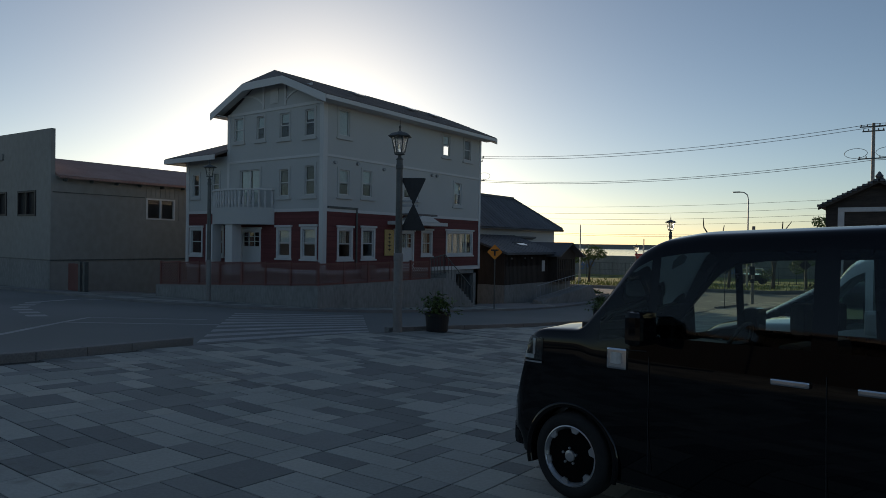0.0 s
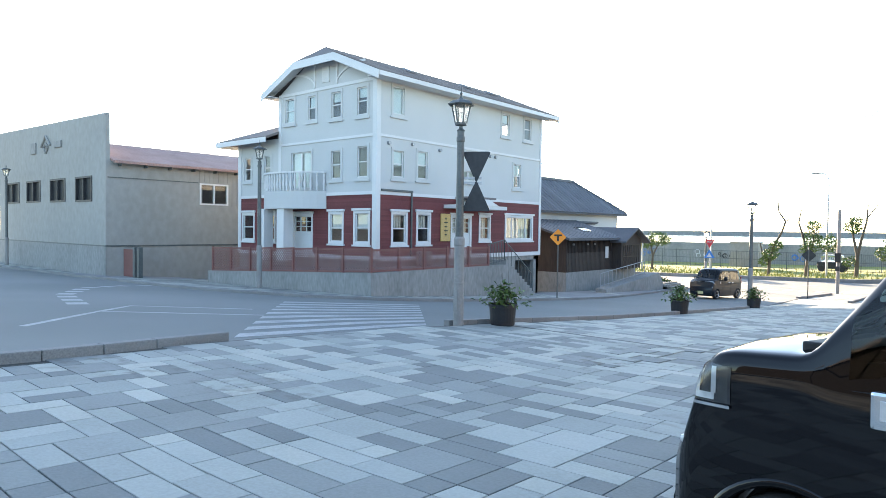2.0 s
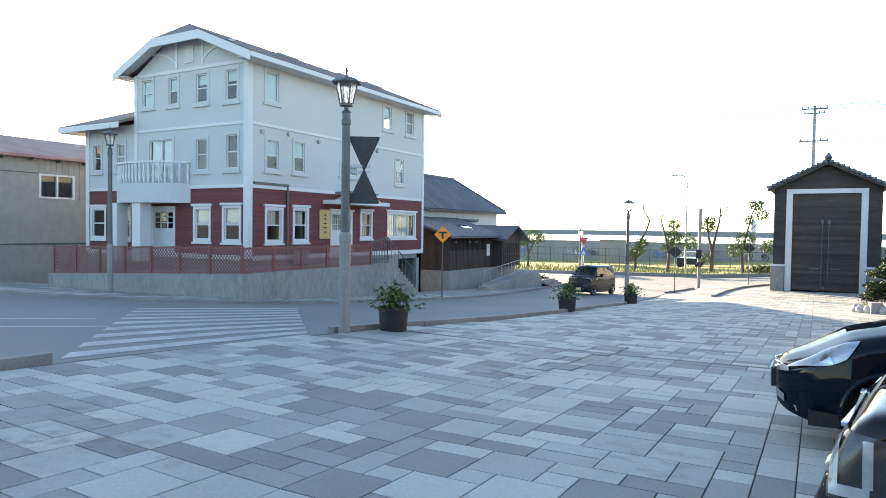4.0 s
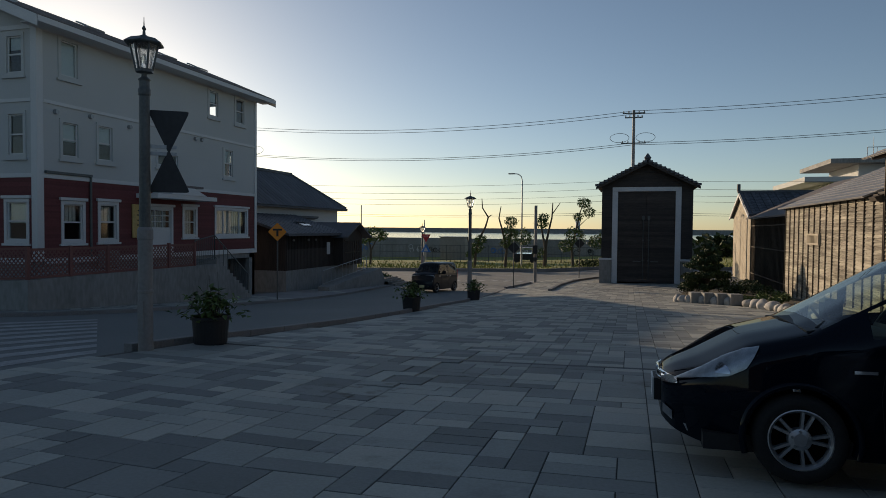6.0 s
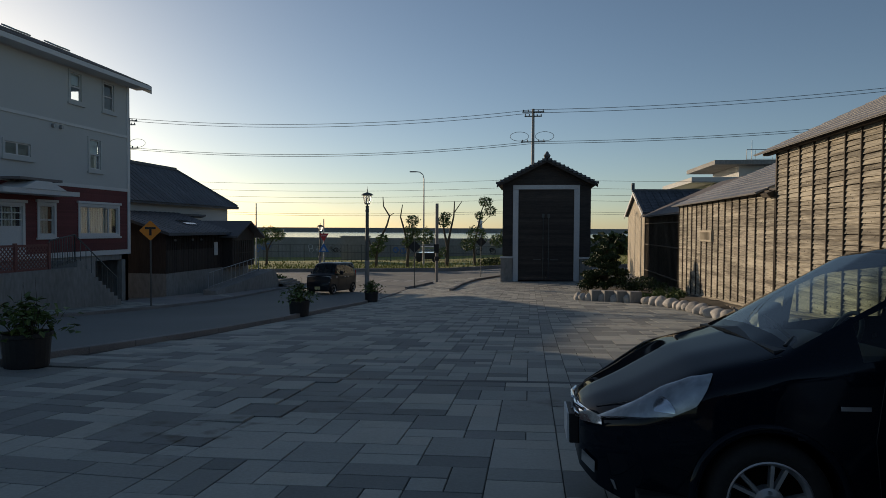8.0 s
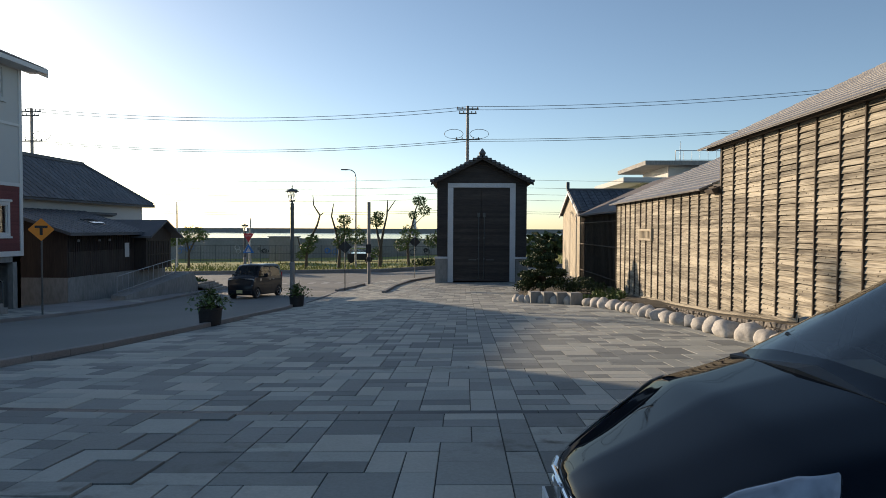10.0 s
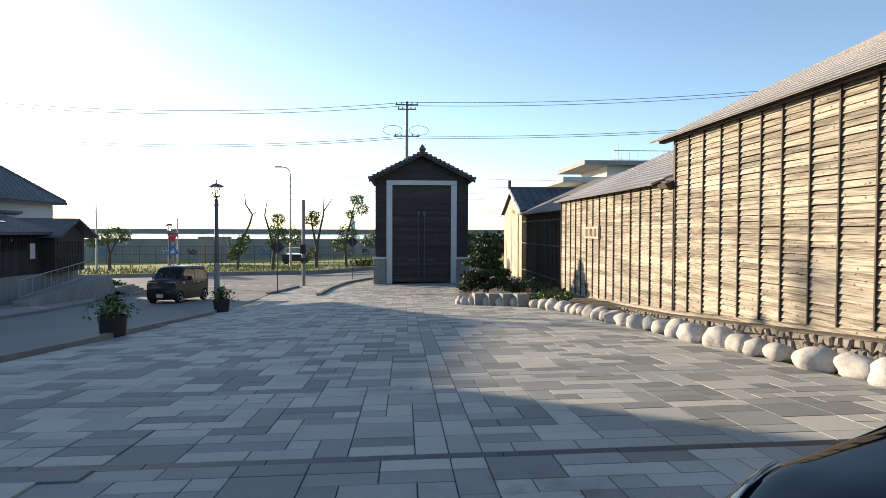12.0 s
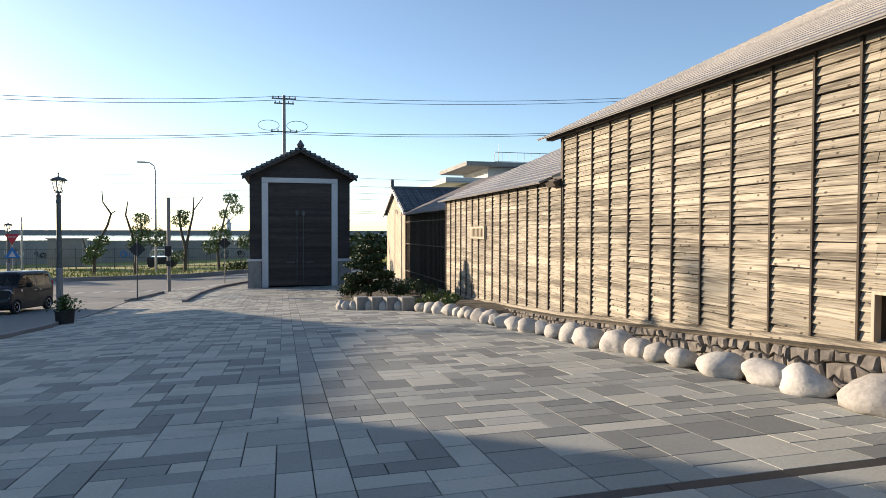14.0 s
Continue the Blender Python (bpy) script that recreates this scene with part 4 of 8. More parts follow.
# sill beam along the foot of the boards
for y0, y1 in ((2.0, 16.9), (16.9, 28.1), (28.1, 42.0)):
    bm = bmesh.new()
    hull(bm, [(WX - 0.06, y0, sill_z(y0) - 0.10), (WX + 0.045, y0, sill_z(y0) - 0.10), (WX + 0.045, y1, sill_z(y1) - 0.10), (WX - 0.06, y1, sill_z(y1) - 0.10)],
         [(WX - 0.06, y0, sill_z(y0) - 0.03), (WX + 0.045, y0, sill_z(y0) + 0.02), (WX + 0.045, y1, sill_z(y1) + 0.02), (WX - 0.06, y1, sill_z(y1) - 0.03)])
    wpart("sill_beam", bm, M["board_far"])
# battens
BATTENS = [2.4 + 0.93 * i for i in range(16)] + [16.85, 17.84, 18.1, 18.93, 19.82, 20.79, 21.66, 22.62, 23.44, 24.4, 25.3, 26.25, 27.15, 28.05]
LOW_BATTENS = [28.15 + 0.92 * i for i in range(16)]
for y, top in [(y, 3.84) for y in BATTENS if y != 17.84] + [(y, 2.56) for y in LOW_BATTENS]:
    wpart("batten", boxed(WX - 0.05, WX + 0.03, y - 0.019, y + 0.019, sill_z(y) + 0.0, top), M["batten"])

# low opening with a pale frame and a clay wall inside
for dims in ((WX - 0.07, WX + 0.06, 17.80, 17.85, -0.41, 0.28), (WX - 0.07, WX + 0.06, 16.86, 17.80, 0.235, 0.285)):
    wpart("opening_frame", boxed(*dims), M["palewood"])
wpart("clay_wall", boxed(WX + 0.32, WX + 0.42, 16.4, 18.3, -0.6, 0.6), M["gold"], "rough ochre clay wall inside the opening")

# lattice vent in the lower wing
vent = wpart("vent_frame", boxed(WX - 0.11, WX - 0.02, 35.4, 37.35, 0.80, 0.88), M["palewood"])
for dims in ((WX - 0.11, WX - 0.02, 35.4, 37.35, 1.22, 1.30), (WX - 0.11, WX - 0.02, 35.4, 35.5, 0.88, 1.22), (WX - 0.11, WX - 0.02, 37.25, 37.35, 0.88, 1.22)):
    wpart("vent_frame", boxed(*dims), M["palewood"])
for i in range(9):
    y = 35.62 + i * 0.19
    wpart("vent_bar", boxed(WX - 0.10, WX - 0.05, y, y + 0.07, 0.88, 1.22), M["palewood"])

# rubble foundation
found = thing("rubble_foundation", "dark rough fieldstone footing under the warehouse", "stone wall", kind="structure", at=(4.5, 22, -1.2))


def rock(r, seed, sx, sy, sz, level=2):
    g = random.Random(seed)
    bm = bmesh.new()
    bmesh.ops.create_icosphere(bm, subdivisions=level, radius=1)
    off = Vector((g.uniform(0, 50), g.uniform(0, 50), g.uniform(0, 50)))
    for v in bm.verts:
        d = v.co.normalized()
        k = 1 + 0.26 * noise.noise(d * 1.1 + off) + 0.07 * noise.noise(d * 3.0 + off)
        q = d * k
        v.co = Vector((q.x * sx, q.y * sy, q.z * sz)) * r
    return bm


def footing_point(r, c, rows):
    """A shared corner of the fieldstones: row boundary r, half column c, both shifted a little at random."""
    g = random.Random(r * 1009 + c)
    y = 11.5 + 0.125 * c + g.uniform(-0.055, 0.055)
    top, low = sill_z(y) - 0.13, ground_z(WX - 0.3, y) - (0.38 if y < 33 else 0.05)
    f = r / rows + (g.uniform(-0.11, 0.11) if 0 < r < rows else (g.uniform(-0.05, 0.02) if r else 0.0))
    return Vector((0, y, low + (top - low) * f))


def footing_stone(ring, seed):
    """A fieldstone fitted between its neighbours: a worn, tilted face with broken edges."""
    g = random.Random(seed)
    mid = sum(ring, Vector()) / len(ring)
    out = g.uniform(0.05, 0.11)
    tilt_y, tilt_z = g.uniform(-0.25, 0.25), g.uniform(-0.25, 0.25)
    bm = bmesh.new()
    loops = []
    for k, depth in ((0.93, 0.14), (0.95, 0.0), (0.88, -out * 0.6), (0.62, -out)):
        loop = []
        for p in ring:
            d = (p - mid) * (k * g.uniform(0.93, 1.04))
            loop.append(bm.verts.new((4.42 + depth + (tilt_y * d.y + tilt_z * d.z if depth < 0 else 0.0), mid.y + d.y, mid.z + d.z)))
        loops.append(loop)
    n = len(ring)
    for a, b in zip(loops, loops[1:]):
        for q in range(n):
            bm.faces.new((a[q], a[(q + 1) % n], b[(q + 1) % n], b[q]))
    bm.faces.new(loops[-1])
    bmesh.ops.recalc_face_normals(bm, faces=bm.faces)
    bm.transform(Matrix.Translation((-4.5, -22, 1.2)))
    return bm


ROWS_OF_STONE = 3
for r in range(ROWS_OF_STONE):
    for q in range(122):
        c = 2 * q + r % 2
        ring = [footing_point(r, c + k, ROWS_OF_STONE) for k in (0, 1, 2)] + [footing_point(r + 1, c + k, ROWS_OF_STONE) for k in (2, 1, 0)]
        part("stone", footing_stone(ring, 7000 + r * 200 + q), M["stone"], found)
for y0, y1 in ((2.0, 28.1), (28.1, 42.0)):
    bm = bmesh.new()
    hull(bm, [(4.36, y, sill_z(y) - z) for y, z in ((y0, 0.15), (y1, 0.15), (y1, 0.118), (y0, 0.118))], [(4.66, y, sill_z(y) - z) for y, z in ((y0, 0.15), (y1, 0.15), (y1, 0.10), (y0, 0.10))])
    bmesh.ops.recalc_face_normals(bm, faces=bm.faces)
    bm.transform(Matrix.Translation((-4.5, -22, 1.2)))
    part("ledge", bm, M["earth"], found, "brown earthy ledge over the fieldstones")
bm = bmesh.new()
for y0, y1 in ((2.0, 28.1), (28.1, 42.0)):
    a, b = sill_z(y0) - 0.12, sill_z(y1) - 0.12
    hull(bm, [(4.50, y0, -3.4), (4.72, y0, -3.4), (4.72, y1, -3.4), (4.50, y1, -3.4)], [(4.50, y0, a), (4.72, y0, a), (4.72, y1, b), (4.50, y1, b)])
bmesh.ops.recalc_face_normals(bm, faces=bm.faces)
bm.transform(Matrix.Translation((-4.5, -22, 1.2)))
part("backing", bm, M["earth"], found)

# ---- gate house for the festival float ----
gate = thing("gate_house", "tall dark timber gate house with big double doors and grey frame", "shed", at=(-2.1, 54.3, -2.5))
GO = Matrix.Translation((2.1, -54.3, 2.5))


def gpart(name, bm, mat, label="", parent=None):
    bm.transform(GO)
    return part(name, bm, mat, parent or gate, label)


bm = bmesh.new()
pierced(bm, "y", 54.3, 0.2, -5.28, 1.08, -2.6, 4.75, [(-4.12, -0.12, -2.6, 4.22)])
box(bm, -5.28, -5.08, 54.5, 60, -2.6, 4.75)
box(bm, 0.88, 1.08, 54.5, 60, -2.6, 4.75)
box(bm, -5.08, 0.88, 59.8, 60, -2.6, 4.75)
hull(bm, [(x, 54.3, z) for x, z in ((-5.28, 4.75), (1.08, 4.75), (-2.1, 6.3))], [(x, 54.5, z) for x, z in ((-5.28, 4.75), (1.08, 4.75), (-2.1, 6.3))])
gw = gpart("wall", bm, M["darkwood"], "dark weathered board walls")
def front_board(x0, x1, z, cut=0.0):
    bm = bmesh.new()
    hull(bm, [(x0, 54.262, z), (x1, 54.262, z), (x1, 54.298, z), (x0, 54.298, z)], [(x0 + cut, 54.285, z + 0.12), (x1 - cut, 54.285, z + 0.12), (x1 - cut, 54.298, z + 0.12), (x0 + cut, 54.298, z + 0.12)])
    gpart("front_board", bm, M["darkwood"], parent=gw)


for i in range(44):
    front_board(-5.3, -4.55, -0.6 + i * 0.125)
    front_board(0.33, 1.1, -0.6 + i * 0.125)
for i in range(13):
    z = 4.62 + i * 0.125
    hw = min((6.3 - z) * 3.18 / 1.55, 3.15)
    if hw > 0.15:
        front_board(-2.1 - hw, -2.1 + hw, z, 0.1)
for name, dims in (("door_frame", (-4.54, -4.14, 54.2, 54.4, -2.55, 4.24)), ("door_frame", (-0.1, 0.30, 54.2, 54.4, -2.55, 4.24)), ("door_head", (-4.54, 0.30, 54.19, 54.4, 4.243, 4.56))):
    gpart(name, boxed(*dims, bevel=0.02), M["frame"], "weathered pale grey painted door frame")
for x0, x1 in ((-4.13, -2.135), (-2.115, -0.11)):
    bm = bmesh.new()
    k = 34
    for i in range(k):
        z = -2.45 + 6.66 * i / k
        box(bm, x0, x1, 54.32 - 0.012 * (i % 2), 54.36, z + 0.006, z + 6.66 / k)
    leaf_door = gpart("door_leaf", bm, M["darkwood"], "dark boarded door leaf with iron fittings")
    s = 1 if x0 < -3 else -1
    xc = -2.125 - s * 0.2
    bm = bmesh.new()
    rod(bm, (xc, 54.26, -2.3), (xc, 54.26, 2.2), 0.028, seg=8)
    box(bm, xc - 0.09, xc + 0.09, 54.24, 54.30, 2.15, 2.45, 0.01)
    for z in (-0.9, 0.6):
        box(bm, xc - 0.06, xc + 0.06, 54.25, 54.30, z, z + 0.12)
    box(bm, xc - 0.42 * s - 0.28, xc - 0.42 * s + 0.28, 54.26, 54.30, -0.95, -0.88)
    gpart("bolt", bm, M["iron"], "iron bolt rod", parent=leaf_door)
# roof with tiled slopes
for s in (-1, 1):
    e, r = Vector((-2.1 + s * 3.62, 0, 4.68)), Vector((-2.1, 0, 6.50))
    ang = math.degrees(math.atan2(r.z - e.z, abs(r.x - e.x)))
    L = (r - e).length
    bm = boxed(0, L, 53.6, 60.6, -0.15, -0.03)
    bm.transform(Matrix.Translation(e) @ pose(0, 0, 0, 0, -ang, 0) if s < 0 else Matrix.Translation((e.x, 114.2, e.z)) @ pose(0, 0, 0, 0, 0, 180) @ pose(0, 0, 0, 0, -ang, 0))
    gr_ = gpart("roof", bm, M["darkwood"], "dark roof slope with clay tiles")
    bm = bmesh.new()
    for i in range(11):
        a = L * i / 11
        for j in range(23):
            c = 53.55 + j * 0.303
            hull(bm, [(a, c, -0.028), (a + L / 11, c, -0.028), (a + L / 11, c + 0.29, -0.028), (a, c + 0.29, -0.028)], [(a, c, 0.05), (a + L / 11, c, 0.01), (a + L / 11, c + 0.29, 0.025), (a, c + 0.29, 0.065)])
    if s < 0:
        bm.transform(Matrix.Translation(e) @ pose(0, 0, 0, 0, -ang, 0))
    else:
        bm.transform(Matrix.Translation((e.x, 114.2, e.z)) @ pose(0, 0, 0, 0, 0, 180) @ pose(0, 0, 0, 0, -ang, 0))
    gpart("roof_tiles", bm, M["kawara"], parent=gr_)
    # tiles on the verge, seen end on
    for i in range(12):
        p = e.lerp(r, (i + 0.3) / 12)
        gpart("verge_tile", boxed(p.x - 0.15, p.x + 0.15, 53.5, 53.75, p.z - 0.12, p.z + 0.05, bevel=0.02), M["kawara"], parent=gr_)
    bm = bmesh.new()
    d = Vector((0, 0, 1))
    hull(bm, [(e.x, 53.56, e.z - 0.32), (r.x, 53.56, r.z - 0.32), (r.x, 53.62, r.z - 0.32), (e.x, 53.62, e.z - 0.32)], [(e.x, 53.56, e.z - 0.12), (r.x, 53.56, r.z - 0.12), (r.x, 53.62, r.z - 0.12), (e.x, 53.62, e.z - 0.12)])
    bmesh.ops.recalc_face_normals(bm, faces=bm.faces)
    gpart("barge_board", bm, M["darkwood"])
bm = bmesh.new()
box(bm, -2.3, -1.9, 53.7, 60.5, 6.48, 6.68, 0.03)
box(bm, -2.2, -2.0, 53.65, 60.5, 6.68, 6.8, 0.03)
lathe(bm, [(0.2, 0), (0.26, 0.1), (0.15, 0.24), (0.1, 0.34), (0.03, 0.42)], 10, (-2.1, 53.75, 6.55))
gpart("ridge", bm, M["kawara"], "tiled ridge with an end ornament")
# stone-clad corner plinth with a small box on it
for x0, x1 in ((-5.42, -4.56), (0.32, 1.2)):
    plinth = gpart("plinth", boxed(x0 + 0.02, x1 - 0.02, 54.13, 54.26, -2.6, -0.85), M["concrete"], "grey block-clad plinth beside the door")
    for i in range(8):
        z = -2.6 + i * 0.22
        for j in range(2):
            w = (x1 - x0) / 2
            o = 0.06 if i % 2 else -0.06
            gpart("block", boxed(x0 + (0 if j == 0 else w + o), x0 + (w + o if j == 0 else 2 * w) - 0.01, 54.08, 54.129, z, z + 0.21, bevel=0.008), M["concrete"], parent=plinth)
    gpart("plinth_cap", boxed(x0 - 0.04, x1 + 0.04, 54.02, 54.26, -0.84, -0.70, bevel=0.015), M["frame"])

# ---- metal shed across the street ----
shed = thing("metal_shed", "grey sheet-clad shed with a tall parapet and rusty red roof", "shed", at=(-42.9, 18.2, -0.8))
SO = Matrix.Translation((42.9, -18.2, 0.8))


def spart(name, bm, mat, label="", parent=None):
    bm.transform(SO)
    return part(name, bm, mat, parent or shed, label)


SHED_WIN = [(-61.6, -58.6, 3.15, 4.6), (-56.8, -54.1, 3.15, 4.58), (-52.0, -49.4, 3.1, 4.55), (-47.5, -45.0, 3.05, 4.52)]
bm = bmesh.new()
pierced(bm, "y", 18.2, 0.25, -63.3, -42.9, -2.6, 6.0, SHED_WIN)
hull(bm, [(-63.3, 18.2, 6.0), (-42.9, 18.2, 6.0), (-42.9, 18.45, 6.0), (-63.3, 18.45, 6.0)], [(-63.3, 18.2, 8.75), (-42.9, 18.2, 8.32), (-42.9, 18.45, 8.32), (-63.3, 18.45, 8.75)])
pierced(bm, "x", -42.9, -0.25, 18.451, 44, -2.6, 5.55, [(24.35, 26.4, 3.0, 4.36)])
box(bm, -63.3, -63.05, 18.451, 44, -2.6, 5.55)
box(bm, -63.05, -43.15, 43.75, 44, -2.6, 5.55)
spart("wall", bm, M["wareshed"], "weathered grey-beige sheet walls")
for i in range(48):
    y = 24.3 + i * 0.35
    z = 2.9 if y > 26.6 else 4.5
    spart("sheet_rib", boxed(-42.9, -42.86, y, y + 0.06, z, 5.4), M["wareshed"])
spart("seam_strip", boxed(-42.899, -42.86, 18.3, 24.2, 4.40, 4.46), M["iron"])
bm = bmesh.new()
roof_slab(bm, [(-42.4, 18.46, 5.45), (-42.4, 44.4, 5.45), (-47.5, 44.4, 7.0), (-47.5, 18.46, 7.0)], 0.12)
spart("roof", bm, M["rustroof"], "rusty red sheet roof")
spart("ceiling", boxed(-63.0, -43.2, 18.5, 43.7, 5.2, 5.35), M["darkwood"])
spart("gutter", boxed(-42.45, -42.33, 18.5, 44.4, 5.28, 5.42), M["rustroof"])
for i in range(8):
    spart("gutter_bracket", boxed(-42.88, -42.4, 18.9 + i * 1.6, 18.95 + i * 1.6, 5.12, 5.28), M["iron"])
spart("base_strip", boxed(-63.3, -42.88, 18.15, 18.198, 0.18, 0.26), M["iron"])
spart("base_strip", boxed(-42.898, -42.85, 18.2, 44, 0.18, 0.26), M["iron"])
spart("plinth", boxed(-63.3, -42.86, 18.16, 18.199, -2.4, 0.179), M["concrete"])
for u0, u1, z0, z1 in SHED_WIN:
    bm = bmesh.new()
    for c in ((u0 - 0.08, u0 + 0.04, z0 - 0.08, z1 + 0.08), (u1 - 0.04, u1 + 0.08, z0 - 0.08, z1 + 0.08), (u0 + 0.04, u1 - 0.04, z1 - 0.04, z1 + 0.08), (u0 + 0.04, u1 - 0.04, z0 - 0.08, z0 + 0.04), ((u0 + u1) / 2 - 0.04, (u0 + u1) / 2 + 0.04, z0 + 0.04, z1 - 0.04)):
        put_box(bm, "y", 18.2, -1, -0.1, 0.05, *c)
    wv = spart("window", bm, M["signback"], "dark metal-framed window with bars")
    spart("pane", boxed(u0 - 0.02, u1 + 0.02, 18.3, 18.33, z0 - 0.02, z1 + 0.02), M["dark_pane"], parent=wv)
bm = bmesh.new()
for c in ((24.3, 24.42, 2.95, 4.41), (26.33, 26.45, 2.95, 4.41), (24.42, 26.33, 4.31, 4.41), (24.42, 26.33, 2.95, 3.05), (25.33, 25.42, 3.05, 4.31)):
    put_box(bm, "x", -42.9, 1, -0.1, 0.05, *c)
wv = spart("window", bm, M["white"], "white aluminium sliding window")
spart("pane", boxed(-42.99, -42.98, 24.4, 26.35, 3.0, 4.36), M["glass"], parent=wv)
# raised marks of an old shop sign on the parapet
for x0, x1, z0, z1 in ((-55.8, -54.8, 6.57, 7.37), (-51.2, -49.9, 6.75, 7.2)):
    spart("sign_mark", boxed(x0, x1, 18.1, 18.2, z0, z1, bevel=0.03), M["concrete"])
bm = bmesh.new()
for p, q in (((-53.7, 7.0), (-52.8, 7.7)), ((-52.8, 7.7), (-51.9, 7.0)), ((-53.2, 6.9), (-52.8, 6.5)), ((-52.8, 6.5), (-52.4, 6.9)), ((-52.4, 6.9), (-52.8, 7.2)), ((-52.8, 7.2), (-53.2, 6.9))):
    rod(bm, (p[0], 18.14, p[1]), (q[0], 18.14, q[1]), 0.08, seg=6)
spart("sign_mark", bm, M["concrete"])
gate_low = thing("sliding_gate", "rusty red metal sliding gate beside the shed", "gate", at=(-42.3, 18.9, ground_z(-42.3, 18.9)))
part("gate_panel", boxed(0.2, 1.6, 0, 0.08, 0.1, 1.75, bevel=0.01), M["lattice"], gate_low)
part("gate_post", boxed(1.65, 1.9, -0.1, 0.15, 0, 1.9, bevel=0.02), M["iron"], gate_low)
part("gate_post", boxed(2.2, 2.45, -0.1, 0.15, 0, 1.9, bevel=0.02), M["iron"], gate_low)

# ---- dark timber shop with a tiled roof and the white storehouse behind it ----
shop = thing("timber_shop", "low dark timber shop with grey tiled roof and entrance gable", "shop", at=(-24.9, 42.1, -2.6))
BO = Matrix.Translation((24.9, -42.1, 2.6))


def bpart(name, bm, mat, label="", parent=None):
    bm.transform(BO)
    return part(name, bm, mat, parent or shop, label)


bm = bmesh.new()
box(bm, -30.8, -25.0, 42.4, 53.8, -1.5, 1.1)
hull(bm, [(-30.6, 42.4, 1.1), (-25.0, 42.4, 1.1), (-25.0, 42.6, 1.1), (-30.6, 42.6, 1.1)], [(-29.9, 42.4, 1.75), (-28.6, 42.4, 1.95), (-28.6, 42.6, 1.95), (-29.9, 42.6, 1.75)])
bpart("wall", bm, M["brownwood"], "dark brown vertical board walls")
bpart("plinth", boxed(-30.9, -24.95, 42.35, 53.9, -3.3, -1.502), M["concrete"])
for i in range(34):
    y = 42.5 + i * 0.205
    bpart("wall_board", boxed(-25.0, -24.96, y, y + 0.17, -1.48, -0.1), M["brownwood"])
    bpart("wall_slat", boxed(-25.0, -24.94, y, y + 0.03, -0.098, 0.95), M["brownwood"])
for y in (43.2, 45.3, 46.4):
    bm = bmesh.new()
    lathe(bm, [(0.06, 0), (0.08, 0.06), (0.05, 0.14)], 8, (-24.85, y, 0.45))
    bpart("wall_lamp", bm, M["postcon"])
bpart("notice", boxed(-24.93, -24.90, 48.3, 48.8, -0.6, 0.3), M["plate_white"] if "plate_white" in M else M["white"])
bm = bmesh.new()
roof_slab(bm, [(-24.3, 41.6, 0.95), (-24.3, 50.2, 0.95), (-28.6, 50.2, 2.32), (-28.6, 41.6, 2.32)], 0.14)
roof_slab(bm, [(-32.0, 54.2, 1.2), (-32.0, 41.6, 1.2), (-28.6, 41.6, 2.32), (-28.6, 54.2, 2.32)], 0.14)
roof_b = bpart("roof", bm, M["kawara"], "grey clay tile roof")
ang = math.degrees(math.atan2(1.37, 4.3))
for i in range(13):
    bm = bmesh.new()
    f = i / 13
    for j in range(30):
        c = 41.6 + j * 0.287
        box(bm, -0.19, 0.19, c, c + 0.26, 0.0, 0.035 + 0.015 * (j % 2))
    bm.transform(Matrix.Translation((-24.3 - 4.3 * (f + 0.04), 0, 0.95 + 1.37 * (f + 0.04))) @ pose(0, 0, 0, 0, ang + 3, 0))
    tagged(bpart("tile_course", bm, M["kawara"], parent=roof_b), kind="stuff")
bm = boxed(-0.45, 0.45, 46.3, 47.6, 0.02, 0.10, bevel=0.01)
bm.transform(Matrix.Translation((-26.2, 0, 1.57)) @ pose(0, 0, 0, 0, ang, 0))
bpart("skylight", bm, M["glass"], "glazed roof light", parent=roof_b)
# entrance gable
bm = bmesh.new()
box(bm, -25.0, -24.2, 49.6, 53.2, -1.5, 0.9)
hull(bm, [(-24.2, 49.6, 0.9), (-24.2, 53.2, 0.9), (-26.5, 53.2, 0.9), (-26.5, 49.6, 0.9)], [(-24.2, 51.3, 1.65), (-24.2, 51.5, 1.65), (-26.5, 51.5, 1.65), (-26.5, 51.3, 1.65)])
bpart("entrance", bm, M["brownwood"])
bm = bmesh.new()
for i in range(9):
    y = 49.9 + i * 0.36
    box(bm, -24.2, -24.15, y, y + 0.05, -1.4, 0.4)
for z in (-1.45, -0.55, 0.38):
    box(bm, -24.2, -24.14, 49.8, 53.0, z, z + 0.07)
bpart("entrance_lattice", bm, M["batten"])
bm = bmesh.new()
roof_slab(bm, [(-23.6, 49.1, 0.72), (-23.6, 51.4, 1.82), (-27.5, 51.4, 1.82), (-27.5, 49.1, 0.72)], 0.12)
roof_slab(bm, [(-23.6, 51.4, 1.82), (-23.6, 53.9, 0.66), (-27.5, 53.9, 0.66), (-27.5, 51.4, 1.82)], 0.12)
bpart("entrance_roof", bm, M["kawara"])
# ramp with a rail, and steps
bm = bmesh.new()
hull(bm, [(-23.2, 43.5, -3.3), (-22.4, 43.5, -3.3), (-21.9, 53.0, -3.3), (-23.2, 53.0, -3.3)], [(-23.2, 43.5, -2.55), (-22.4, 43.5, -2.6), (-21.9, 51.6, -1.75), (-23.2, 51.6, -1.75)])
solid("ramp_wall", bm, M["concrete"], "low concrete ramp wall in front of the timber shop", "wall", kind="structure")
ramp_rail = thing("ramp_rail", "thin steel hand rail along the ramp", "railing")
rail_run(ramp_rail, (-22.9, 43.6, -2.5), (-22.7, 50.6, -1.8), 1.0, 12, M["steel"])
bm = bmesh.new()
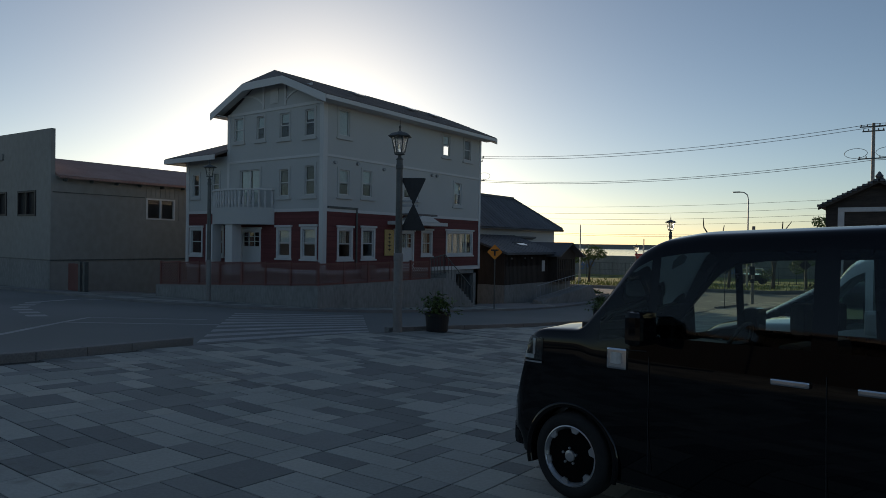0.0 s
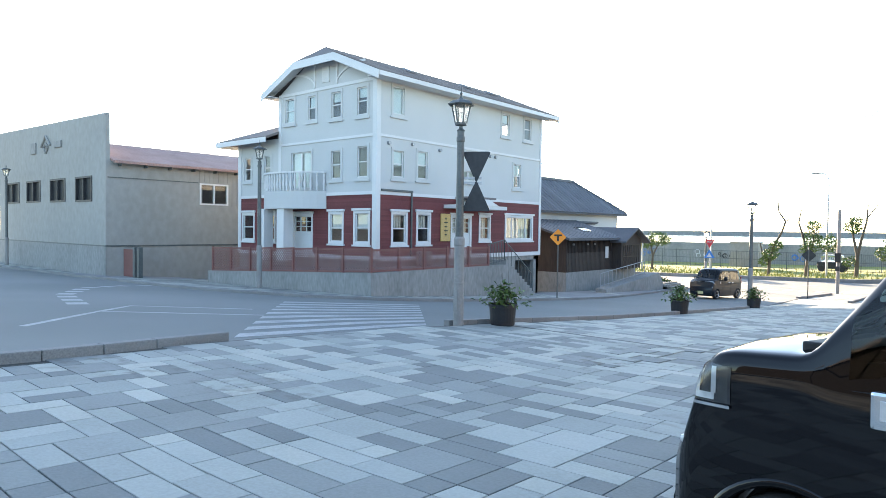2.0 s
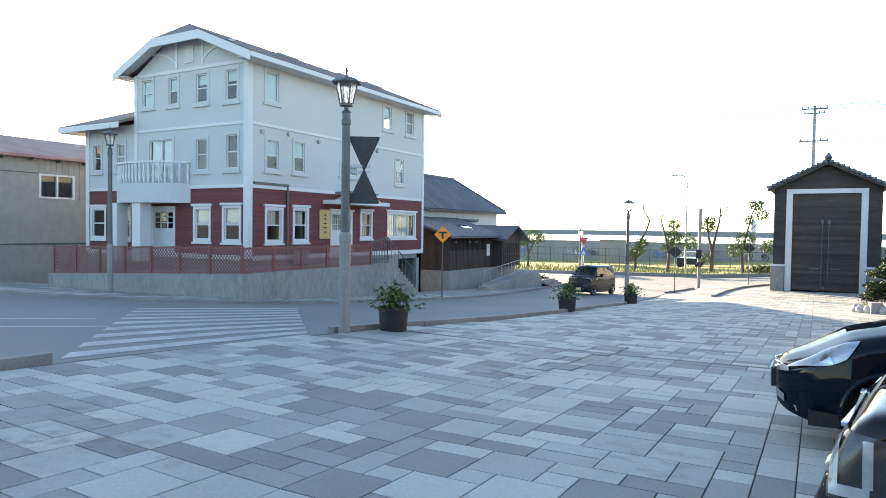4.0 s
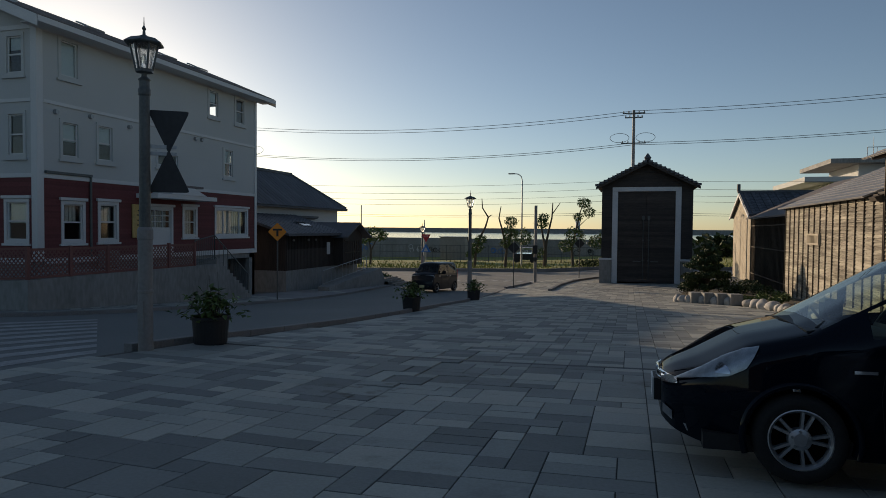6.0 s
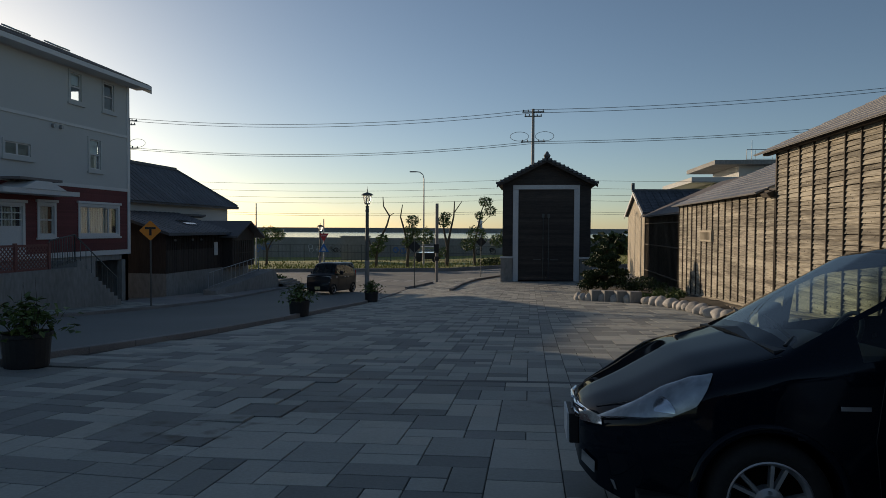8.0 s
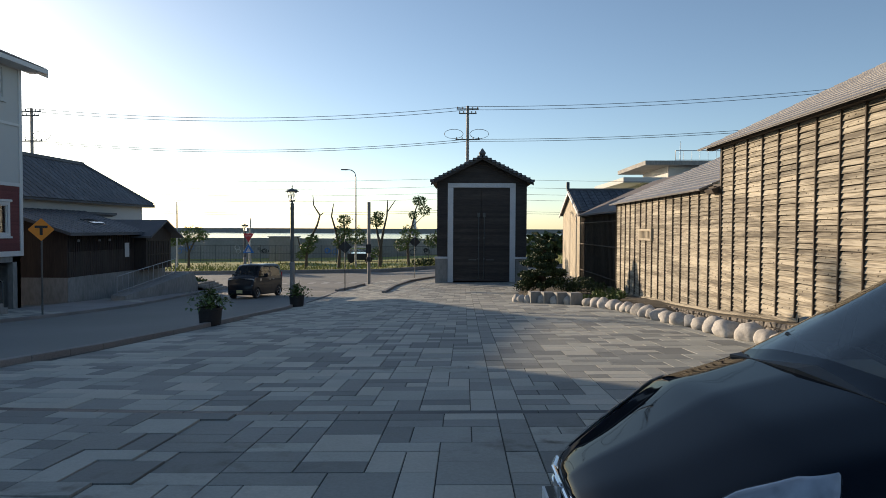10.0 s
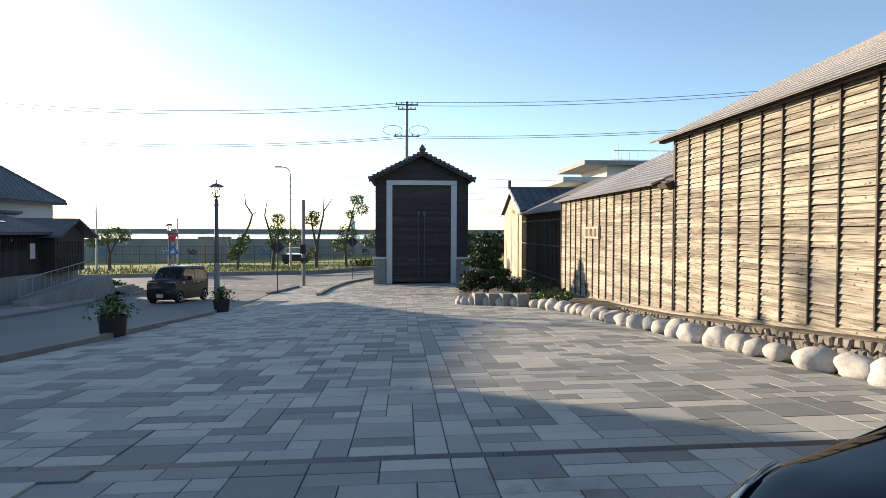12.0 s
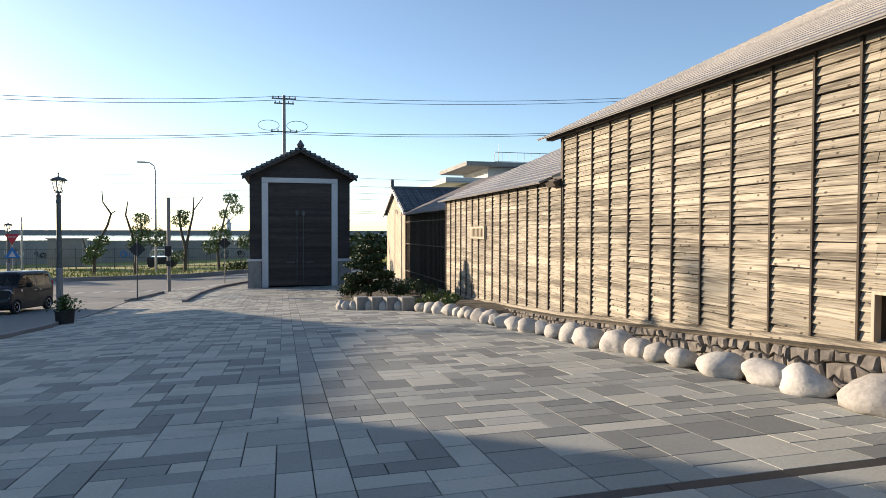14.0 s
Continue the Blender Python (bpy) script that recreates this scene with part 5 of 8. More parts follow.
for i in range(4):
    box(bm, -23.6, -21.9 + 0.3 * i, 52.4, 55.4, -3.3, -2.62 - 0.13 * i)
solid("steps", bm, M["stone"], "dark stone steps beside the timber shop", "stairs", kind="structure")

store = thing("white_storehouse", "white plastered storehouse with a hipped grey tile roof", "storehouse", at=(-29, 52, -2.6))
QO = Matrix.Translation((29, -52, 2.6))


def qpart(name, bm, mat, label="", parent=None):
    bm.transform(QO)
    return part(name, bm, mat, parent or store, label)


qpart("wall", boxed(-37, -29.0, 43.5, 58.7, -2.8, 3.1), M["stucco"], "white plaster walls")
bm = bmesh.new()
e0, e1, e2, e3 = (-28.3, 42.8, 3.05), (-28.3, 59.4, 3.05), (-37.7, 59.4, 3.05), (-37.7, 42.8, 3.05)
ridge0, ridge1 = (-33.0, 44.0, 6.12), (-33.0, 57.2, 6.12)
roof_slab(bm, [e0, e1, ridge1, ridge0], 0.16)
roof_slab(bm, [e1, e2, ridge1], 0.16)
roof_slab(bm, [e2, e3, ridge0, ridge1], 0.16)
roof_slab(bm, [e3, e0, ridge0], 0.16)
rq = qpart("roof", bm, M["kawara"], "hipped grey clay tile roof")
for i in range(16):
    f = (i + 0.5) / 16
    x, z = -28.3 - 4.7 * f, 3.05 + 3.07 * f
    y0, y1 = 42.8 + 1.2 * f, 59.4 - 2.2 * f
    bm = bmesh.new()
    k = int((y1 - y0) / 0.3)
    for j in range(k):
        c = y0 + (y1 - y0) * j / k
        box(bm, -0.23, 0.23, c, c + 0.27, 0.0, 0.04 + 0.02 * (j % 2))
    bm.transform(Matrix.Translation((x, 0, z)) @ pose(0, 0, 0, 0, math.degrees(math.atan2(3.07, 4.7)) + 3, 0))
    tagged(qpart("tile_course", bm, M["kawara"], parent=rq), kind="stuff")
bm = bmesh.new()
box(bm, -33.2, -32.8, 43.9, 57.3, 6.08, 6.32, 0.04)
rod(bm, (-33.0, 57.2, 6.2), (-28.4, 59.3, 3.15), 0.12, seg=8)
qpart("ridge", bm, M["kawara"], parent=rq)

# ---- tiled outbuilding beyond the warehouse ----
barn = thing("outbuilding", "narrow outbuilding with pale board gable and dark side wall", "outbuilding", at=(5.5, 57.5, -2.6))
NO = Matrix.Translation((-5.5, -57.5, 2.6))


def npart(name, bm, mat, label="", parent=None):
    bm.transform(NO)
    return part(name, bm, mat, parent or barn, label)


bm = bmesh.new()
box(bm, 5.5, 16, 57.5, 66.0, -2.9, 2.85)
hull(bm, [(5.5, 57.5, 2.85), (5.5, 66.0, 2.85), (16, 66.0, 2.85), (16, 57.5, 2.85)], [(5.5, 61.5, 4.4), (5.5, 62.0, 4.4), (16, 62.0, 4.4), (16, 61.5, 4.4)])
npart("wall", bm, M["brownwood"], "dark board walls")
bm = bmesh.new()
for i in range(42):
    y = 57.52 + i * 0.2025
    top = 2.85 + 1.55 * (1 - abs(y + 0.1 - 61.75) / 4.25) - 0.12
    npart("gable_board", boxed(5.44, 5.499, y, y + 0.182, -2.6, top), M["palewood"])
bm = bmesh.new()
roof_slab(bm, [(5.2, 56.9, 2.62), (5.2, 61.75, 4.5), (16.3, 61.75, 4.5), (16.3, 56.9, 2.62)], 0.14)
roof_slab(bm, [(5.2, 61.75, 4.5), (5.2, 66.6, 2.62), (16.3, 66.6, 2.62), (16.3, 61.75, 4.5)], 0.14)
rn = npart("roof", bm, M["kawara"], "grey clay tile roof")
for i in range(14):
    f = (i + 0.5) / 14
    y, z = 56.9 + 4.85 * f, 2.62 + 1.88 * f
    bm = bmesh.new()
    for j in range(38):
        c = 5.2 + j * 0.29
        box(bm, c, c + 0.26, -0.2, 0.2, 0.0, 0.05 + 0.03 * (j % 2))
    bm.transform(Matrix.Translation((0, y, z)) @ pose(0, 0, 0, math.degrees(math.atan2(1.88, 4.85)) - 3, 0, 0))
    tagged(npart("tile_course", bm, M["kawara"], parent=rn), kind="stuff")
bm = boxed(5.1, 16.3, 61.55, 61.95, 4.47, 4.68, bevel=0.04)
box(bm, 5.05, 5.3, 61.6, 61.9, 4.6, 5.2, 0.05)
npart("ridge", bm, M["kawara"], parent=rn)
for s in (-1, 1):
    bm = bmesh.new()
    ya, yb = 61.75, 61.75 + s * 4.85
    hull(bm, [(5.15, ya, 4.22), (5.15, yb, 2.34), (5.21, yb, 2.34), (5.21, ya, 4.22)], [(5.15, ya, 4.44), (5.15, yb, 2.56), (5.21, yb, 2.56), (5.21, ya, 4.44)])
    bmesh.ops.recalc_face_normals(bm, faces=bm.faces)
    npart("barge_board", bm, M["frame"])
# dark lean-to between the outbuilding and the warehouse
lean = thing("lean_to", "dark bark-clad lean-to shed with a grey sheet roof", "shed", at=(6.0, 50, -2.4))
LO = Matrix.Translation((-6.0, -50, 2.4))
bm = boxed(5.55, 14, 43.5, 57.4, -2.8, 2.25)
bm.transform(LO)
part("wall", bm, M["brownwood"], lean)
bm = bmesh.new()
for i in range(40):
    y = 43.6 + i * 0.345
    bm = boxed(5.49, 5.549, y, y + 0.05, -2.5, 2.2)
    bm.transform(LO)
    part("wall_batten", bm, M["batten"], lean)
for z in (-1.75, 0.2, 1.75):
    bm = boxed(5.46, 5.489, 43.5, 57.4, z, z + 0.07)
    bm.transform(LO)
    part("wall_rail", bm, M["batten"], lean)
bm = bmesh.new()
roof_slab(bm, [(5.1, 42.4, 2.35), (5.1, 57.6, 2.35), (11, 57.6, 5.0), (11, 42.4, 5.0)], 0.1)
bm.transform(LO)
part("roof", bm, M["slate"], lean, "grey sheet roof")

# pale concrete building far behind the roofs
far_house = thing("concrete_building", "flat-roofed pale concrete building with a roof rail behind the sheds", "building", at=(19, 84, -2.6))
for nm, dims, mt in (("wall", (-1.5, 16, 0, 14, 0, 9.3), "stucco"), ("roof_slab", (-4.3, 17, -1.5, 15, 9.3, 9.9), "stucco"), ("upper_wall", (1.5, 15, 1, 12, 9.9, 11.4), "stucco"), ("upper_slab", (-1.6, 16.5, -0.6, 13, 11.4, 11.9), "concrete")):
    part(nm, boxed(*dims, bevel=0.03), M[mt], far_house)
rail_run(far_house, (2, 0, 11.9), (15, 0, 11.9), 1.2, 14, M["steel"], 0.03)
bm = bmesh.new()
rod(bm, (3.5, 3, 11.9), (3.5, 3, 14.6), 0.06, 0.02, 6)
part("aerial", bm, M["steel"], far_house)

# ---- sea wall, breakwater and lawn fence ----
seawall = thing("sea_wall", "long grey concrete sea wall with faded murals", "wall", kind="structure", at=(-20, 112, -3))
for i in range(30):
    part("panel", boxed(-130 + i * 8.02, -122.02 + i * 8.02, 0, 0.6, -1, 2.75 + 0.02 * (i % 3), bevel=0.03), M["concrete"], seawall)
rnd = random.Random(11)
for i in range(12):
    x = -44 + i * 7.5 + rnd.uniform(-2, 2)
    bm = bmesh.new()
    for k in range(5):
        cx, cz, r = x + rnd.uniform(-1.4, 1.4), 0.9 + rnd.uniform(-0.35, 0.35), rnd.uniform(0.15, 0.45)
        for j in range(14):
            a, b = 2 * math.pi * j / 14, 2 * math.pi * (j + 1) / 14
            rod(bm, (cx + r * math.cos(a), -0.03, cz + r * math.sin(a)), (cx + r * math.cos(b), -0.03, cz + r * math.sin(b)), 0.05, seg=5)
    part("mural", bm, M[("white", "black", "blue_sign")[i % 3]], seawall)
solid("breakwater", boxed(-2200, 2200, 900, 920, -8, 2.6, bevel=0.3), M["concrete"], "long low breakwater across the harbour", "breakwater", kind="structure")
bm = bmesh.new()
lathe(bm, [(3.6, -6), (3.0, 11.4), (4.2, 11.6), (4.2, 12.8), (2.2, 13.0), (2.2, 16.4), (0.5, 18.4)], 12, (-73.0, 908, 0))
solid("light_beacon", bm, M["white"], "small white harbour light tower on the breakwater", "lighthouse")

lawn_fence = thing("mesh_fence", "thin grey wire mesh fence along the lawn", "fence", at=(-40, 92, -3.15))
for i in range(22):
    bm = bmesh.new()
    rod(bm, (i * 2.0, 0, 0), (i * 2.0, 0, 2.3), 0.05, seg=6)
    part("post", bm, M["iron"], lawn_fence)
for z in (0.2, 1.2, 2.2):
    bm = bmesh.new()
    rod(bm, (0, 0, z), (42, 0, z), 0.03, seg=6)
    part("rail", bm, M["iron"], lawn_fence)
bm = bmesh.new()
for i in range(210):
    box(bm, i * 0.2, i * 0.2 + 0.02, -0.01, 0.01, 0.2, 2.2)
tagged(part("mesh_wire", bm, M["iron"], lawn_fence), kind="stuff")
cabin = thing("storage_cabin", "small grey-green storage cabin on the lawn", "cabin", at=(-29.5, 94, -3.15))
part("body", boxed(0, 3.6, 0, 2.2, 0.1, 3.3, bevel=0.03), M["wareshed"], cabin)
part("roof", boxed(-0.15, 3.75, -0.15, 2.35, 3.3, 3.42, bevel=0.02), M["steel"], cabin)
pick = thing("parked_truck", "small dark parked car on the lawn track", "car", at=(-16.8, 90, -3.0))
part("body", boxed(-1.3, 1.9, -0.8, 0.8, 0.4, 1.2, bevel=0.12), M["signback"], pick)
part("cab", boxed(-0.9, 1.3, -0.75, 0.75, 1.1, 1.95, bevel=0.2), M["glass"], pick)
part("roof", boxed(-0.7, 1.2, -0.7, 0.7, 1.92, 2.02, bevel=0.04), M["white"], pick)
for x in (-0.8, 1.3):
    bm = bmesh.new()
    rod(bm, (x, -0.85, 0.36), (x, 0.85, 0.36), 0.36, seg=16)
    part("wheel", bm, M["black"], pick)

# plain unseen row of fronts added behind the walk, black to keep car reflections dark
back_row = thing("wall_south", "unseen plain row of black house fronts added to darken reflections", "house row", kind="structure", at=(-4, -17, 0.8))
for i in range(6):
    part("front", boxed(-14 + i * 5.5, -8.6 + i * 5.5, -6, 0, -1, 5.4 + 0.7 * (i % 3), bevel=0.03), M["unseen_board"], back_row)
    part("roof", boxed(-14.2 + i * 5.5, -8.5 + i * 5.5, -6.3, 0.6, 5.4 + 0.7 * (i % 3), 5.6 + 0.7 * (i % 3), bevel=0.03), M["slate"], back_row)

def thin_glass(name, tint):
    """A single sheet of glass: clear through, glossy by Fresnel."""
    m = bpy.data.materials.new(name)
    m.use_nodes = True
    n, link = m.node_tree.nodes, m.node_tree.links.new
    clear, gloss, mix, fr = n.new("ShaderNodeBsdfTransparent"), n.new("ShaderNodeBsdfGlossy"), n.new("ShaderNodeMixShader"), n.new("ShaderNodeFresnel")
    clear.inputs["Color"].default_value = (*tint, 1)
    gloss.inputs["Roughness"].default_value = 0.0
    fr.inputs["IOR"].default_value = 1.5
    link(fr.outputs[0], mix.inputs[0])
    link(clear.outputs[0], mix.inputs[1])
    link(gloss.outputs[0], mix.inputs[2])
    link(mix.outputs[0], n["Material Output"].inputs["Surface"])
    return m


# ---- vehicles, modelled in metres in their own space: nose at x = 0, tail towards +x ----
M.update(
    navy=surf("black_blue_car_paint", (0.0015, 0.0045, 0.010), (0.002, 0.007, 0.015), rough=0.5, coarse=0.5, fine=3, bump=0, coat=0.45, spec=0.0),
    black_paint=surf("black_car_paint", (0.003, 0.003, 0.004), (0.005, 0.005, 0.006), rough=0.5, coarse=0.5, fine=3, bump=0, coat=0.8, spec=0.0),
    white_paint=surf("pearl_white_car_paint", (0.62, 0.64, 0.64), (0.70, 0.72, 0.72), rough=0.3, coarse=0.5, fine=3, bump=0, coat=1.0),
    slate_paint=surf("dark_grey_car_paint", (0.007, 0.011, 0.016), (0.010, 0.015, 0.021), rough=0.4, coarse=0.5, fine=3, bump=0, coat=0.35, spec=0.2),
    chrome=surf("chrome_trim", (0.62, 0.63, 0.65), (0.72, 0.73, 0.75), rough=0.12, metal=1.0, bump=0),
    alloy=surf("alloy_wheel", (0.46, 0.46, 0.47), (0.58, 0.58, 0.59), rough=0.32, metal=0.75, bump=0),
    tyre=surf("tyre_rubber", (0.014, 0.014, 0.014), (0.024, 0.023, 0.022), rough=0.85, fine=40, bump=0.3),
    lens=thin_glass("headlight_lens", (0.92, 0.95, 0.97)),
    # near-black: wheel well shade painted behind the spokes, and the boxy cars' black rims
    dark_well=surf("black_rim_and_well_shade", (0.004, 0.004, 0.004), (0.008, 0.008, 0.008), rough=0.95, bump=0, spec=0.05),
    lamp_dark=surf("smoked_lamp_housing", (0.03, 0.032, 0.035), (0.09, 0.095, 0.10), rough=0.25, metal=0.6, bump=0, coarse=5, fine=22),
    lamp_in=surf("headlight_reflector", (0.40, 0.42, 0.44), (0.72, 0.74, 0.76), rough=0.35, metal=0.5, bump=0.3, coarse=5, fine=22),
    car_glass=thin_glass("green_tinted_car_glass", (0.72, 0.82, 0.77)),
    privacy=thin_glass("dark_privacy_glass", (0.16, 0.19, 0.20)),
    cloth=surf("dark_seat_cloth", (0.03, 0.03, 0.032), (0.05, 0.05, 0.053), rough=0.9, fine=30),
    plate=surf("number_plate", (0.55, 0.52, 0.25), (0.62, 0.58, 0.30), rough=0.5, bump=0),
    plate_white=surf("white_number_plate", (0.66, 0.67, 0.67), (0.72, 0.73, 0.73), rough=0.5, bump=0),
)


def metres(bm):
    """From metres to plan units."""
    bm.transform(Matrix.Diagonal((1 / UNIT, 1 / UNIT, 1 / UNIT, 1)))
    return bm


def shell_grid(stations, sub=8, du=0.03):
    """Points of a car body from its half sections, blended along the length and smoothed."""
    cols = []
    for x, *pts in stations:
        row = []
        for (y0, z0), (y1, z1) in zip(pts, pts[1:]):
            row += [(y0 + (y1 - y0) * i / sub, z0 + (z1 - z0) * i / sub) for i in range(sub)]
        row.append(pts[-1])
        cols.append((x, row))
    grid, xs = [], []
    for (xa, a), (xb, b) in zip(cols, cols[1:]):
        k = max(1, round((xb - xa) / du))
        for i in range(k):
            f = i / k
            xs.append(xa + (xb - xa) * f)
            grid.append([(p[0] + (q[0] - p[0]) * f, p[1] + (q[1] - p[1]) * f) for p, q in zip(a, b)])
    xs.append(cols[-1][0])
    grid.append(cols[-1][1])
    g = np.array(grid)
    for _ in range(3):
        h = g.copy()
        h[1:-1] = 0.25 * g[:-2] + 0.5 * g[1:-1] + 0.25 * g[2:]
        g = h.copy()
        g[:, 1:-1] = 0.25 * h[:, :-2] + 0.5 * h[:, 1:-1] + 0.25 * h[:, 2:]
    return xs, g


def shell_parts(stations, kind, sub=8):
    """Sort the faces of a body shell into named bmeshes; kind(x, column, side, z, y) names the part of a face or gives None for a hole."""
    xs, g = shell_grid(stations, sub)
    n, m = g.shape[:2]
    out, verts = {}, {}

    def vert(name, i, j, s):
        bm = out.setdefault(name, bmesh.new())
        key = (name, i, j, s if j < m - 1 else 1)
        if key not in verts:
            y, z = g[i, j]
            verts[key] = bm.verts.new((xs[i], s * y if j < m - 1 else 0.0, z))
        return verts[key]

    for s in (-1, 1):
        for i in range(n - 1):
            for j in range(m - 1):
                x, c = (xs[i] + xs[i + 1]) / 2, (j + 0.5) / sub
                y, z = (g[i, j] + g[i + 1, j + 1]) / 2
                name = kind(x, c, s, z, y)
                if name is None:
                    continue
                q = [vert(name, i, j, s), vert(name, i + 1, j, s), vert(name, i + 1, j + 1, s), vert(name, i, j + 1, s)]
                out[name].faces.new(q if s < 0 else q[::-1])
    body = out["body"]
    for i in (0, n - 1):
        ring = [vert("body", i, j, -1) for j in range(m)] + [vert("body", i, j, 1) for j in range(m - 2, -1, -1)]
        body.faces.new(ring if i else ring[::-1])
    for bm in out.values():
        bmesh.ops.recalc_face_normals(bm, faces=bm.faces)
    return out


def wheel(root, x, y, r, rim, spokes, side, dark=False):
    """A wheel whose face looks to -y or +y (side)."""
    bm = bmesh.new()
    lathe(bm, [(rim, -0.09), (r - 0.03, -0.095), (r - 0.006, -0.07), (r, -0.03), (r, 0.03), (r - 0.006, 0.07), (r - 0.03, 0.095), (rim, 0.09), (rim - 0.015, 0.05), (rim - 0.015, -0.05)], 40)
    turn = Matrix.Translation((x, y, r)) @ pose(0, 0, 0, 90 if side < 0 else -90, 0, 0)
    bm.transform(turn)
    w = part("wheel", metres(bm), M["tyre"], root, smooth=True)
    bm = bmesh.new()
    lathe(bm, [(rim - 0.03, 0.05), (rim, 0.065), (rim + 0.004, 0.088), (rim - 0.008, 0.092), (rim - 0.022, 0.07), (rim - 0.03, 0.05)], 40)
    bmesh.ops.delete(bm, geom=[f for f in bm.faces if len(f.verts) > 4], context="FACES_ONLY")
    for k in range(0 if dark else spokes):
        a = 2 * math.pi * k / spokes
        for o in (-0.19, 0.19):
            ca, sa = math.cos(a + o * 0.55), math.sin(a + o * 0.55)
            cb, sb = math.cos(a + o), math.sin(a + o)
            p, q = Vector((0.03 * ca, 0.03 * sa, 0.075)), Vector(((rim - 0.01) * cb, (rim - 0.01) * sb, 0.066))
            t = Vector((-math.sin(a), math.cos(a), 0)) * 0.013
            d = Vector((0, 0, 0.025))
            hull(bm, [p - t - d, q - t - d, q + t - d, p + t - d], [p - t * 0.7, q - t * 0.7, q + t * 0.7, p + t * 0.7])
    for k in range(spokes if dark else 0):
        a = 2 * math.pi * (k + 0.3) / spokes
        p = [Vector((q * math.cos(a + o), q * math.sin(a + o), 0.07)) for q, o in ((rim - 0.004, -0.2), (rim - 0.045, -0.10), (rim - 0.045, 0.10), (rim - 0.004, 0.2))]
        hull(bm, p, [v + Vector((0, 0, 0.016)) for v in p])
    lathe(bm, [(0.04, 0.05), (0.036, 0.086), (0.02, 0.09), (0.015, 0.09)] if dark else [(0.075, 0.03), (0.07, 0.075), (0.04, 0.085), (0.03, 0.085)], 24)
    bmesh.ops.recalc_face_normals(bm, faces=bm.faces)
    bm.transform(turn)
    part("rim", metres(bm), M["alloy"], w, "black rim with bright cut edges" if dark else "silver alloy rim with split spokes")
    bm = bmesh.new()
    lathe(bm, [(rim - 0.02, 0.0), (rim - 0.02, 0.012), (0.02, 0.012), (0.02, 0.0)] if not dark else [(rim - 0.012, 0.0), (rim - 0.012, 0.06), (0.09, 0.072), (0.02, 0.072)], 32)
    bm.transform(turn)
    part("brake_disc", metres(bm), M["dark_well"], w)
    for k in range(5):
        a = 2 * math.pi * k / 5 + 0.3
        bm = bmesh.new()
        rod(bm, (0.052 * math.cos(a), 0.052 * math.sin(a), 0.08), (0.052 * math.cos(a), 0.052 * math.sin(a), 0.092), 0.009, seg=6)
        bm.transform(turn)
        part("wheel_nut", metres(bm), M["steel"], w)
    return w


def arch(root, x, y, z, r, side, mat):
    """The lip round a wheel opening and the liner behind it."""
    bm = bmesh.new()
    rings = []
    for k in range(33):
        a = math.pi * (k / 32 * 1.2 - 0.10)
        rings.append([bm.verts.new((x + rr * math.cos(a), yy, z + rr * math.sin(a))) for rr, yy in ((r + 0.045, y - side * 0.012), (r + 0.035, y + side * 0.001), (r + 0.015, y + side * 0.003), (r, y - side * 0.01), (r, y - side * 0.26))])
    for p, q in zip(rings, rings[1:]):
        for i in range(4):
            bm.faces.new((p[i], p[i + 1], q[i + 1], q[i]))
    bmesh.ops.recalc_face_normals(bm, faces=bm.faces)
    part("wheel_arch", metres(bm), mat, root, smooth=True)


def patch(stations, xs, low, high, side, lift, n=20):
    """A thin skin that follows the side of a body between two curves of height."""
    sx, g = shell_grid(stations)
    sx = np.array(sx)
    bm = bmesh.new()
    rows = []
    for x in xs:
        k = min(max(int(np.searchsorted(sx, x)) - 1, 0), len(sx) - 2)
        f = (x - sx[k]) / (sx[k + 1] - sx[k])
        sec = g[k] * (1 - f) + g[k + 1] * f
        row = []
        for i in range(n + 1):
            z = low(x) + (high(x) - low(x)) * i / n
            y = float(np.interp(z, sec[:, 1], sec[:, 0]))
            row.append(bm.verts.new((x - lift * 0.5, side * (y + lift), z)))
        rows.append(row)
    for p, q in zip(rows, rows[1:]):
        for i in range(n):
            bm.faces.new((p[i], p[i + 1], q[i + 1], q[i]))
    bmesh.ops.recalc_face_normals(bm, faces=bm.faces)
    return bm


def seam(root, pts, r=0.002):
    bm = bmesh.new()
    for p, q in zip(pts, pts[1:]):
        rod(bm, p, q, r, seg=5)
    part("panel_gap", metres(bm), M["black"], root)


def seats(root, xs, half):
    for x in xs:
        for s in (-1, 1):
            bm = bmesh.new()
            box(bm, x, x + 0.48, s * half - 0.22, s * half + 0.22, 0.42, 0.62, 0.05)
            box(bm, x + 0.42, x + 0.56, s * half - 0.21, s * half + 0.21, 0.58, 1.13, 0.05)
            box(bm, x + 0.46, x + 0.55, s * half - 0.12, s * half + 0.12, 1.17, 1.36, 0.04)
            part("seat", metres(bm), M["cloth"], root)


def car_base(root, L, half, zf):
    part("floor_pan", metres(boxed(0.25, L - 0.15, -half, half, 0.17, zf)), M["black"], root)


def mirror(root, x, y, z, mat, s):
    bm = boxed(x, x + 0.11, y, y + s * 0.22, z, z + 0.20, bevel=0.035)
    box(bm, x + 0.02, x + 0.08, y - s * 0.08, y + s * 0.02, z + 0.01, z + 0.06, 0.01)
    part("mirror", metres(bm), mat, root)


